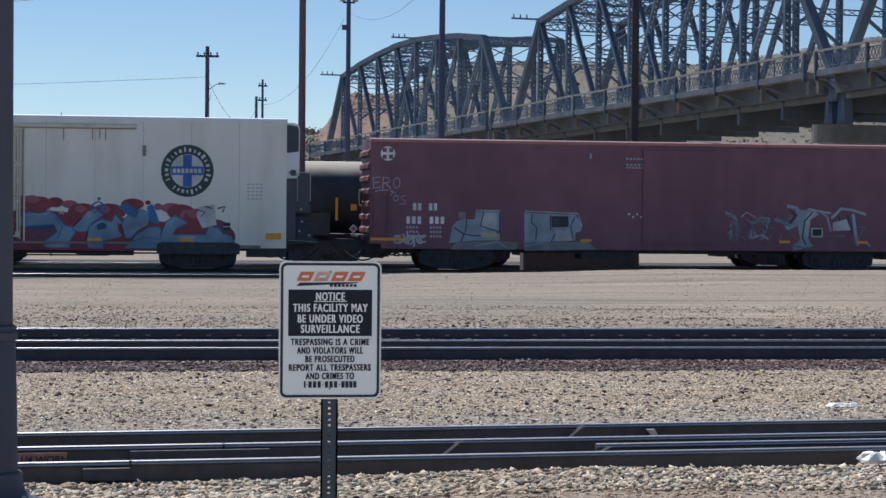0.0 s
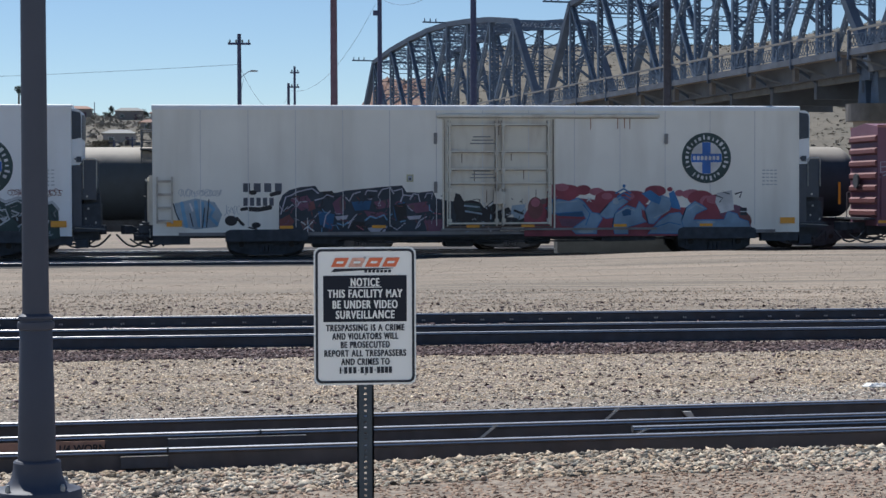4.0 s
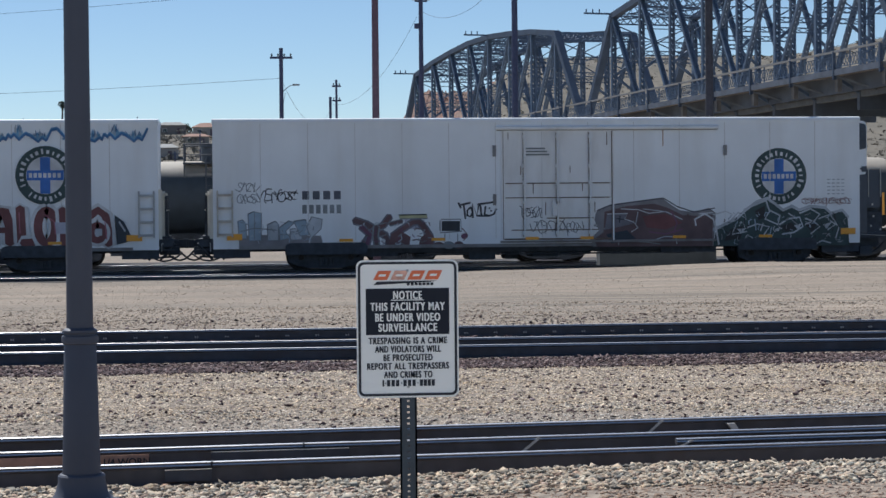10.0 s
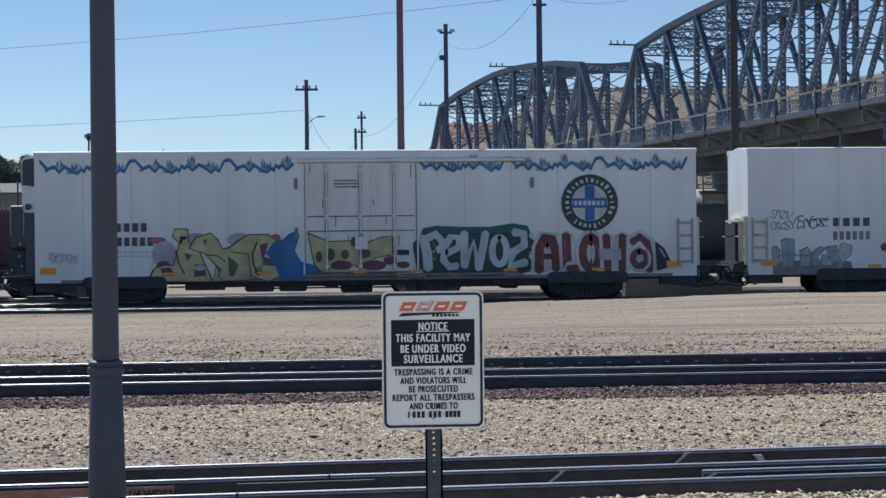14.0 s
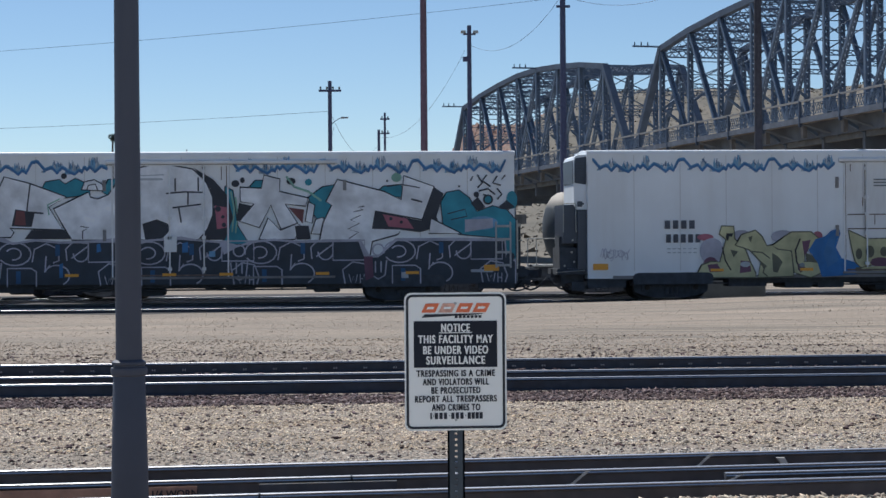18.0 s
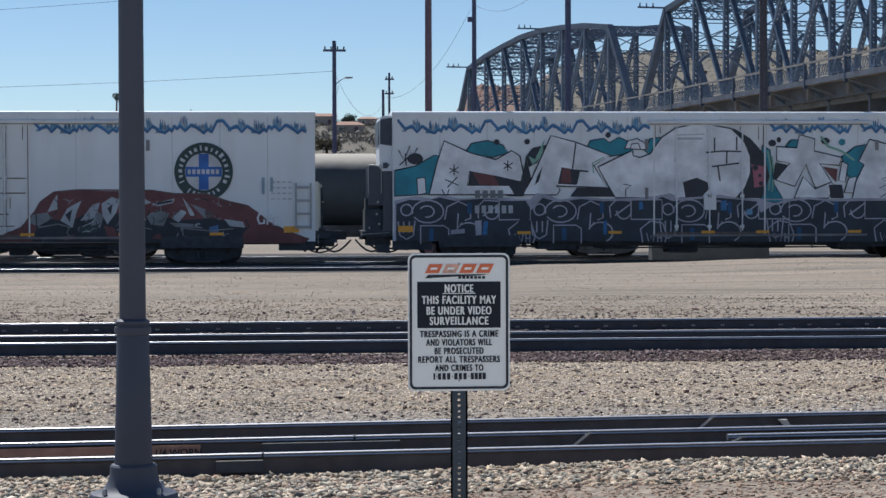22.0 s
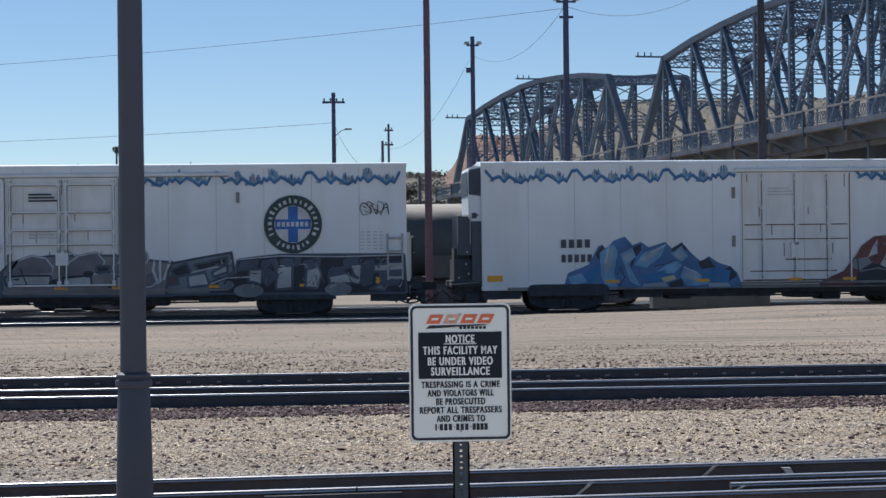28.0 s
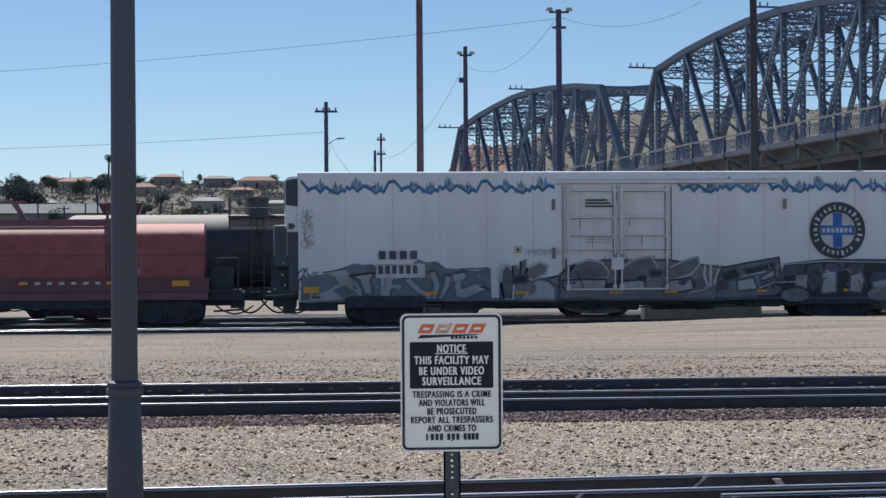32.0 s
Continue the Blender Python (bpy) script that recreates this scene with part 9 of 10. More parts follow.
    part("centre_sill", u, M["under"], t, "dark centre sill with brake cylinder")
    running_gear(t, h + 0.2, 2.4, 2.4, False)
    p = Paint(-h, -1.46)
    marks(p, 1.2, 2.7, 1.94, 2.12, 6, "p_silver")
    marks(p, 3.2, 3.6, 1.92, 2.1, 2, "p_silver")
    for i in range(3):
        marks(p, 1.3, 1.9, 1.5 + 0.1 * i, 1.55 + 0.1 * i, 3, "p_grey")
    p.rect(0.95, 1.05, 1.6, 2.5, "p_orange")
    p.rect(15.7, 15.8, 1.6, 2.5, "p_orange")
    p.poly([(16.25, 1.28), (16.42, 1.11), (16.59, 1.28), (16.42, 1.45)], "p_white")
    p.poly([(16.30, 1.28), (16.42, 1.16), (16.54, 1.28), (16.42, 1.40)], "p_pink")
    p.apply(t, "tank_marking")
    if yellow:
        part("notice_plate", Shape().box(7.5, 7.75, -1.5, -1.46, 2.0, 2.25), M["p_orange"], t, "small yellow plate")
    return t


for c, y, hh, mx in ((-19.1, False, 8.4, 0.0), (0.35, True, 8.8, -0.9), (19.2, False, 8.4, 0.0), (38.8, False, 8.4, 0.0)):
    tank_car(c, y, hh, mx)
# low dark red hopper car on the track behind the tank cars
hp = thing("hopper_car", "low dark red hopper car behind the tank cars", "hopper car", "", (-11.4, 86.5, -0.1))
s = Shape().add([(x * q, y * q2, z) for z, q, q2 in ((1.3, 0.78, 0.8), (3.45, 1, 1)) for x, y in ((-2.2, -1.4), (2.2, -1.4), (2.2, 1.4), (-2.2, 1.4))],
                [(0, 1, 5, 4), (1, 2, 6, 5), (2, 3, 7, 6), (3, 0, 4, 7), (3, 2, 1, 0), (4, 5, 6, 7)])
part("body", s, M["box_red"], hp, "sloping dark red steel hopper")
for y in (-1.42, 1.42):
    part("top_rim", Shape().box(-2.3, 2.3, y - 0.06, y + 0.06, 3.4, 3.52), M["box_red"], hp)
part("frame", Shape().box(-3.2, 3.2, -1.3, 1.3, 0.75, 1.3), M["under"], hp, "dark steel frame")
running_gear(hp, 3.2, 0.9, 0.9, False)
hq = Paint(-2.2, -1.47)
for i in range(3):
    marks(hq, 1.5, 2.3, 3.1 - 0.13 * i, 3.15 - 0.13 * i, 4, "p_dim")
hq.apply(hp, "marking")
bn = thing("loading_hopper", "small red steel loading hopper on thin legs", "hopper", "", (-0.0746 * 90, 90, -0.3))
part("bin", Shape().add([(x * q, y * q, z) for z, q in ((4.55, 0.78), (5.05, 1)) for x, y in ((-0.98, -0.9), (0.98, -0.9), (0.98, 0.9), (-0.98, 0.9))],
                        [(0, 1, 5, 4), (1, 2, 6, 5), (2, 3, 7, 6), (3, 0, 4, 7), (3, 2, 1, 0), (4, 5, 6, 7)]), M["coil_red"], bn, "red flared bin")
for x in (-0.6, 0.6):
    for y in (-0.55, 0.55):
        part("leg", Shape().box(x - 0.06, x + 0.06, y - 0.06, y + 0.06, 0, 4.6), M["under"], bn)
part("mast", Shape().box(-1.1, -1.04, -0.05, 0.05, 0, 5.45), M["under"], bn)
M["block_grey"] = material("block_concrete", (0.082, 0.09, 0.098), 0.9, grain=3, spread=0.15, stain=0.4, stain_scale=0.8)
blk = thing("concrete_block", "low dark grey concrete block beside the track", "concrete block", "", (16.6, 75.6, -0.25))
part("block", Shape().prism([(-2.3, 0), (2.3, 0), (2.3, 0.68), (2.24, 0.74), (-2.24, 0.74), (-2.3, 0.68)], -0.35, 0.35, "y"), M["block_grey"], blk)

# ---- poles, lamps on poles, wires ----
M["insulator"] = material("insulator_glass", (0.25, 0.3, 0.3), 0.2, grain=3, spread=0.05)


def crossarm(t, z, w, mat, n=4, y=-0.18, dx=0.0):
    part("crossarm", Shape().box(dx - w / 2, dx + w / 2, y - 0.05, y + 0.05, z - 0.06, z + 0.06), mat, t)
    for i in range(n):
        x = dx - w / 2 + w * (i + 0.3) / (n - 0.4)
        part("insulator", Shape().lathe([(0.03, 0), (0.05, 0.05), (0.055, 0.12), (0.03, 0.17)], 8, (x, y, z + 0.06)), M["insulator"], t)


def floodlights(t, z, w, mat):
    part("lamp_arm", Shape().box(-w / 2, w / 2, -0.2, -0.1, z - 0.05, z + 0.05), mat, t)
    for k in (-1, 1):
        part("floodlight", Shape().prism([(-0.17, -0.08), (0.17, -0.08), (0.13, 0.08), (-0.13, 0.08)], -0.32, -0.05, "y"), M["pipe"], t, "floodlight head").location = (k * w / 2, 0, z + 0.14)


pole(0.0755 * 76, 76, 15, 0.14, M["pole_red"], "tall reddish brown wooden pole behind the tracks")
pole(0.248 * 76, 76, 15, 0.155, M["pole_tar"], "tall dark tarred wooden pole beside the bridge")
PC = pole(0.1468 * 100, 100, 15.2, 0.17, M["pole_blue"], "tall dark steel pole with two floodlights")
floodlights(PC, 15.05, 1.0, M["pole_blue"])
part("bracket", Shape().box(-0.35, 0.35, -0.25, -0.12, 14.2, 14.32), M["pole_blue"], PC)
PB = pole(0.0988 * 120, 120, 15.5, 0.155, M["pole_blue"], "tall dark pole with floodlights and wires")
floodlights(PB, 14.95, 0.75, M["pole_blue"])
part("bracket", Shape().box(-0.4, -0.1, -0.1, 0.1, 13.3, 13.6), M["pole_blue"], PB)
PA = pole(0.0279 * 110, 110, 11.3, 0.13, M["pole_blue"], "dark wooden pole with crossarm and street lamp arm")
crossarm(PA, 10.75, 1.25, M["pole_blue"])
arm = Shape()
pts = [(0.05 + 0.13 * i, -0.1, 8.85 + 0.42 * math.sin(i / 5 * 1.5)) for i in range(6)]
arm.path(pts, 0.022)
part("lamp_arm", arm, M["pole_blue"], PA)
part("lamp_head", Shape().prism([(0.6, 9.2), (1.0, 9.22), (1.03, 9.29), (0.63, 9.31)], -0.18, -0.02, "y"), M["galv"], PA, "street lamp head")
for (k, y, h, r, arms) in ((0.0525, 150, 10.9, 0.12, 0), (0.0556, 152, 12.3, 0.1, 2), (0.0712, 150, 8.2, 0.13, 0)):
    q = pole(k * y, y, h, r, M["pole_blue"], "distant dark wooden utility pole")
    for i in range(arms):
        crossarm(q, h - 0.5 - 1.1 * i, 0.7, M["pole_blue"], 2)


def wire(a, b, sag, r=0.010):
    a, b = Vector(a), Vector(b)
    s = Shape()
    n = 22
    pts = [a.lerp(b, i / n) - Vector((0, 0, sag * 4 * (i / n) * (1 - i / n))) for i in range(n + 1)]
    s.path(pts, r, 5)
    t = thing("overhead_wire", "thin dark overhead wire between poles", "overhead wire", "overhead wires")
    part("cable", s, M["pole_blue"], t)


wire((14.6, 99.8, 14.4), (-52, 130, 13.2), 0.9)
wire((3.0, 109.8, 9.3), (-52, 130, 9.4), 0.6)
wire((11.9, 119.8, 14.0), (14.6, 99.9, 14.5), 1.3)
wire((11.6, 120, 13.7), (8.1, 150, 10.0), 1.5)
wire((14.7, 99.9, 14.5), (29, 88, 24.5), 4.3)
wire((3.1, 109.9, 9.2), (7.9, 150, 9.6), 1.6)
wire((3.3, 110, 8.5), (2.0, 112, 3.0), 0.1)

# ---- notice sign before the camera ----
M["navy_panel"] = material("sign_navy", (0.008, 0.011, 0.022), 0.8, grain=5, spread=0.1)
M["sign_orange"] = material("sign_orange", (0.72, 0.16, 0.06), 0.45, grain=8, spread=0.06)
M["post_green"] = material("post_green", (0.036, 0.050, 0.066), 0.5, grain=10, spread=0.2, stain=0.3, stain_scale=6)
M["lettering"] = material("lettering_dark", (0.012, 0.014, 0.025), 0.5, grain=3, spread=0.05)


def rounded(w, h, r, n=6):
    out = []
    for cx, cz, a in ((w - r, h - r, 0), (-w + r, h - r, 90), (-w + r, -h + r, 180), (w - r, -h + r, 270)):
        out += [(cx + r * math.cos(radians(a + 90 * i / n)), cz + r * math.sin(radians(a + 90 * i / n))) for i in range(n + 1)]
    return out


def sign():
    cx, cy, cz = 0.0907 * 8.8, 8.8, 1.42
    t = thing("notice_sign", "white metal notice sign, black border, on perforated green post", "sign", "", (cx, cy, 0))
    panel = part("panel", Shape().prism([(a, cz + b) for a, b in rounded(0.2286, 0.308, 0.03)], -0.002, 0.002, "y"), M["sign_white"], t, "white sheet metal panel")
    o, i = rounded(0.2215, 0.3, 0.027), rounded(0.2105, 0.289, 0.018)
    b = Shape()
    m = len(o)
    for y in (-0.0045, -0.0022):
        b.v += [(a, y, cz + c) for a, c in o] + [(a, y, cz + c) for a, c in i]
    for k in range(m):
        q = (k + 1) % m
        b.f += [(k, q, m + q, m + k), (2 * m + k, 2 * m + q, 3 * m + q, 3 * m + k), (k, q, 2 * m + q, 2 * m + k), (m + k, m + q, 3 * m + q, 3 * m + k)]
    part("border", b, M["lettering"], t, "black painted border")
    part("dark_panel", Shape().box(-0.187, 0.187, -0.0042, -0.0022, cz - 0.026, cz + 0.181), M["navy_panel"], t, "dark navy notice panel")

    def line(text, px, width, top, cap, mat, y):
        c = bpy.data.curves.new("lettering", "FONT")
        c.body, c.size, c.align_x, c.space_character, c.offset = text, cap / 0.7, "CENTER", 1.22, cap * 0.02
        ob = bpy.data.objects.new("lettering", c)
        me = bpy.data.meshes.new_from_object(ob)
        bpy.data.objects.remove(ob)
        xs = [v.co.x for v in me.vertices]
        k = width / (max(xs) - min(xs))
        mid = (max(xs) + min(xs)) / 2
        bold = bpy.data.meshes.new("lettering")
        co = [(v.co.x * k + px - mid * k, v.co.z, v.co.y + cz + top - cap) for v in me.vertices]
        fa = [tuple(f.vertices) for f in me.polygons]
        m = len(co)
        bold.from_pydata([(a + d * cap, y - 0.0012 * j, c) for j, d in enumerate((-0.04, 0.0, 0.04)) for a, b, c in co], [], [tuple(i + m * j for i in f) for j in range(3) for f in fa])
        bold.materials.append(M[mat])
        part("lettering", bold, None, t)

    e = 1 / 394
    for text, w, y in (("NOTICE", 50, 523), ("THIS FACILITY MAY", 131, 543), ("BE UNDER VIDEO", 114, 562), ("SURVEILLANCE", 103, 580)):
        line(text, 0, w * e, (582.5 - y + 7.2) * e, 14 * e, "sign_white", -0.0055)
    part("underline", Shape().box(-29 * e, 29 * e, -0.006, -0.004, cz + (582.5 - 532.5) * e, cz + (582.5 - 531) * e), M["sign_white"], t)
    for text, w, y in (("TRESPASSING IS A CRIME", 138, 603), ("AND VIOLATORS WILL", 116, 618), ("BE PROSECUTED", 86, 633), ("REPORT ALL TRESPASSERS", 144, 648), ("AND CRIMES TO", 85, 663)):
        line(text, 0, w * e, (582.5 - y + 5.6) * e, 11.2 * e, "lettering", -0.0035)
    for k, w in enumerate((3, 1.5, 8, 8, 8, 1.5, 8, 8, 8, 1.5, 8, 8, 8, 8)):
        x = -45.5 + (0, 5, 8, 16, 24, 33, 37, 45, 53, 62, 66, 73, 80, 87)[k]
        hh = 5.6 if w > 2 else 1.0
        part("plain_bar", Shape().box(x * e, (x + min(w, 5.6)) * e, -0.0045, -0.002, cz + (582.5 - 678 - hh) * e, cz + (582.5 - 678 + hh) * e), M["lettering"], t)
    # emblem in plain slanted shapes
    for k in range(4):
        x = -56 + 30 * k
        pr = [(x - 4, -8), (x + 20, -8), (x + 28, 8), (x + 4, 8)]
        part("emblem_bar", Shape().prism([(a * e, cz + (582.5 - 488 + b) * e) for a, b in pr], -0.005, -0.0022, "y"), M["sign_orange"] if k != 1 else M["sign_fade"], t, "orange emblem shape")
        part("emblem_slot", Shape().prism([((x + 5 + q) * e, cz + (582.5 - 488 + b) * e) for q, b in ((0, -2), (12, -2), (14, 2), (2, 2))], -0.0062, -0.0052, "y"), M["sign_white"], t)
    part("emblem_swoosh", Shape().prism([(a * e, cz + (582.5 - b) * e) for a, b in ((-60, 505), (-54, 499), (52, 498), (40, 500))], -0.005, -0.0022, "y"), M["lettering"], t)
    for k in range(7):
        part("plain_bar", Shape().box((-1 + 7 * k) * e, (4 + 7 * k) * e, -0.0045, -0.002, cz + (582.5 - 506) * e, cz + (582.5 - 501.5) * e), M["lettering"], t)
    for z in (0.26, -0.26):
        part("bolt", Shape().tube((0, -0.006, cz + z), (0, 0.01, cz + z), 0.006, None, 8), M["pipe"], t)
    # U-channel post with a row of holes
    s = Shape()
    s.box(-0.038, -0.006, 0.004, 0.009, -0.5, cz + 0.27).box(0.006, 0.038, 0.004, 0.009, -0.5, cz + 0.27)
    k = int((cz + 0.77) / 0.0254)
    for i in range(k):
        z = -0.5 + i * 0.0254
        s.box(-0.006, 0.006, 0.004, 0.009, z, z + 0.0165)
    for x in (-1, 1):
        s.prism([(x * 0.038, 0.004), (x * 0.030, 0.004), (x * 0.026, 0.036), (x * 0.034, 0.036)], -0.5, cz + 0.27, "z")
    part("post", s, M["post_green"], t, "dark green perforated channel post")


M["sign_fade"] = material("sign_faded_orange", (0.66, 0.36, 0.27), 0.5, grain=30, spread=0.3)
sign()


def lamp_post():
    x, y = -0.0736 * 12.5, 12.5
    t = thing("lamp_post", "dark grey painted metal lamp post with collar and flared base", "lamp post", "", (x, y, 0))
    part("shaft", Shape().lathe([(0.083, 1.2), (0.081, 1.6), (0.074, 4.9), (0.03, 4.95)], 28), M["lamp"], t, "tapered round shaft", True)
    part("collar", Shape().lathe([(0.095, 1.13), (0.112, 1.14), (0.116, 1.165), (0.112, 1.185), (0.098, 1.19), (0.098, 1.2), (0.108, 1.205), (0.108, 1.22), (0.085, 1.235)], 28), M["lamp"], t, "ringed collar", True)
    part("lower_shaft", Shape().lathe([(0.120, 0.30), (0.118, 0.36), (0.1, 1.14), (0.09, 1.16)], 28), M["lamp"], t, "", True)
    part("base", Shape().lathe([(0.276, -0.25), (0.276, 0.128), (0.268, 0.142), (0.20, 0.16), (0.165, 0.2), (0.148, 0.27), (0.146, 0.31), (0.136, 0.322), (0.12, 0.325)], 32), M["lamp"], t, "flared round base", True)
    for k in range(4):
        a = radians(45 + 90 * k)
        part("anchor_bolt", Shape().lathe([(0.016, 0.0), (0.016, 0.03), (0.01, 0.045)], 6, (0.235 * math.cos(a), 0.235 * math.sin(a), 0.145)), M["pipe"], t)
    return t


lamp_post()

# ---- loose details of the near rails ----
M["mark_pale"] = material("pale_bevel", (0.5, 0.48, 0.45), 0.6, grain=6, spread=0.1)
M["plate_brown"] = material("plate_brown", (0.42, 0.24, 0.17), 0.8, grain=10, spread=0.25)
d = thing("rail_stock", "worn steel rail pieces with joint bars lying along the track", "steel rail", "", (0, 0, 0))


def near_y(base, x):
    return base + 0.08 * x


rail_line(d, 3.75, near_y(16.05, 3.75), 12, near_y(16.05, 12), True, "guard_rail")
for base, xa, xb in ((17.6, 3.78, 3.95), (16.55, 2.44, 2.62), (16.02, 3.52, 3.85)):
    s = Shape()
    y0 = near_y(base, xa) - 0.05
    s.add([(xa, y0, -0.15), (xa + 0.035, y0, -0.15), (xb + 0.035, y0, -0.005), (xb, y0, -0.005), (xa, y0 - 0.004, -0.15), (xa + 0.035, y0 - 0.004, -0.15), (xb + 0.035, y0 - 0.004, -0.005), (xb, y0 - 0.004, -0.005)],
          [(0, 1, 2, 3), (4, 5, 6, 7), (0, 1, 5, 4), (1, 2, 6, 5), (2, 3, 7, 6), (3, 0, 4, 7)])
    part("cut_end", s, M["mark_pale"], d, "pale slanting cut end")
part("rail_clip", Shape().prism([(4.58, -0.05), (4.66, -0.05), (4.70, -0.12), (4.64, -0.12)], near_y(17.6, 4.64) - 0.1, near_y(17.6, 4.64) - 0.03, "y"), M["mark_pale"], d)
for base, xa, xb, z in ((16.55, -0.15, 1.0, -0.045), (15.52, -0.5, -0.14, -0.05)):
    part("joint_bar", Shape().prism([(xa, near_y(base, xa) - 0.06), (xb, near_y(base, xb) - 0.06), (xb, near_y(base, xb) - 0.03), (xa, near_y(base, xa) - 0.03)], z - 0.09, z, "z"), M["rail"], d)
    part("joint_bar_edge", Shape().prism([(xa, near_y(base, xa) - 0.062), (xb, near_y(base, xb) - 0.062), (xb, near_y(base, xb) - 0.04), (xa, near_y(base, xa) - 0.04)], z, z + 0.006, "z"), M["rail_head"], d)
for base, x in ((16.55, 0.62), (15.52, -0.14)):
    part("joint_gap", Shape().box(x - 0.008, x + 0.008, near_y(base, x) - 0.045, near_y(base, x) + 0.045, -0.03, 0.006), M["ink"], d)
yb = near_y(16.55, -0.9) - 0.075
part("rail_tag", Shape().prism([(-2.6, yb - 0.11), (-0.66, yb + 0.02), (-0.66, yb + 0.026), (-2.6, yb - 0.104)], -0.17, -0.04, "z"), M["plate_brown"], d, "rusty brown painted rail web")
c = bpy.data.curves.new("lettering", "FONT")
c.body, c.size, c.offset = "1/4 WORN", 0.082, 0.002
o = bpy.data.objects.new("lettering", c)
me = bpy.data.meshes.new_from_object(o)
bpy.data.objects.remove(o)
me.transform(Matrix.Translation((-1.04, near_y(16.55, -1.04) - 0.092, -0.125)) @ Matrix.Rotation(math.atan(0.066), 4, "Z") @ Matrix.Rotation(radians(90), 4, "X"))
me.materials.append(M["ink"])
part("rail_lettering", me, None, d, "dark painted lettering")
# rail clips along the far rail of the middle pair
sp = thing("rail_fastenings", "pairs of pale rail spikes along the rail", "rail fastening")
me = Shape().box(-0.028, -0.01, -0.075, -0.05, -0.125, -0.10).box(0.01, 0.028, -0.075, -0.05, -0.125, -0.10).mesh("rail_spike", M["mark_pale"])
for i in range(44):
    q = part("rail_spike", me, None, sp)
    q.location = (-6.0 + i * 0.498, 32.9, 0)
for at, label, sc in (((6.15, 15.75, -0.12), "crumpled white plastic bag on the gravel", 1.0), ((7.65, 21.1, -0.2), "small white rag on the gravel", 0.6), ((8.6, 33.6, -0.2), "small white scrap on the gravel", 0.45), ((-1.95, 33.8, -0.2), "small white scrap on the gravel", 0.4)):
    b = thing("litter", label, "litter", "", at)
    s = Shape()
    rr = random.Random(int(at[1] * 10))
    for k in range(4):
        s.lathe([(0.02, 0.0), (0.1 * sc, 0.02 * sc), (0.13 * sc, 0.05 * sc), (0.08 * sc, 0.10 * sc * rr.uniform(0.7, 1.2)), (0.02, 0.11 * sc)], 9, (sc * (0.13 * k - 0.2), sc * rr.uniform(-0.06, 0.06), 0))
    s.v = [(a + 0.02 * sc * rr.uniform(-1, 1), b2 + 0.02 * sc * rr.uniform(-1, 1), c2 + 0.008 * sc * rr.uniform(0, 1)) for a, b2, c2 in s.v]
    part("bag", s, M["sign_white"], b)
# ---- town and dry hills beyond ----
M["stucco"] = material("stucco", (0.36, 0.32, 0.29), 0.9, grain=1, spread=0.1, island=0.25)
M["tile_roof"] = material("tile_roof", (0.36, 0.22, 0.17), 0.9, grain=2, spread=0.15, island=0.2)
M["roof_grey"] = material("roof_grey", (0.30, 0.30, 0.29), 0.85, grain=1.5, spread=0.15, island=0.15)
M["glass_dark"] = material("window_glass", (0.03, 0.04, 0.05), 0.1, grain=2, spread=0.1)
M["leaf"] = material("leaf_green", (0.12, 0.15, 0.135), 0.85, grain=3, spread=0.4, island=0.35)
M["leaf_dry"] = material("leaf_dry", (0.20, 0.18, 0.14), 0.9, grain=3, spread=0.3, island=0.35)
for _m, _c in (("leaf", (0.16, 0.21, 0.16, 1)), ("leaf_dry", (0.24, 0.22, 0.15, 1))):
    # thin leaves let part of the sun through
    _n, _l = M[_m].node_tree.nodes, M[_m].node_tree.links
    _t, _x = _n.new("ShaderNodeBsdfTranslucent"), _n.new("ShaderNodeMixShader")
    _t.inputs["Color"].default_value = _c
    _x.inputs["Fac"].default_value = 0.45
    _l.new(_n["Principled BSDF"].outputs["BSDF"], _x.inputs[1])
    _l.new(_t.outputs["BSDF"], _x.inputs[2])
    _l.new(_x.outputs["Shader"], _n["Material Output"].inputs["Surface"])
M["scrub"] = material("scrub_leaf", (0.21, 0.195, 0.165), 0.9, grain=0.3, spread=0.25, island=0.25)
M["bark"] = material("bark", (0.10, 0.075, 0.055), 0.9, grain=8, spread=0.3)
M["rock"] = material("hill_rock", (0.165, 0.14, 0.11), 0.95, grain=2, spread=0.25, island=0.25)
M["red_soil"] = material("red_soil", (0.205, 0.118, 0.092), 0.95, grain=0.9, spread=0.7, stain=0.95, stain_scale=0.16, stain_colour=(0.15, 0.13, 0.095))


def on_hill(k, y):
    x = k * y
    return x, y, ground_z(x, y)


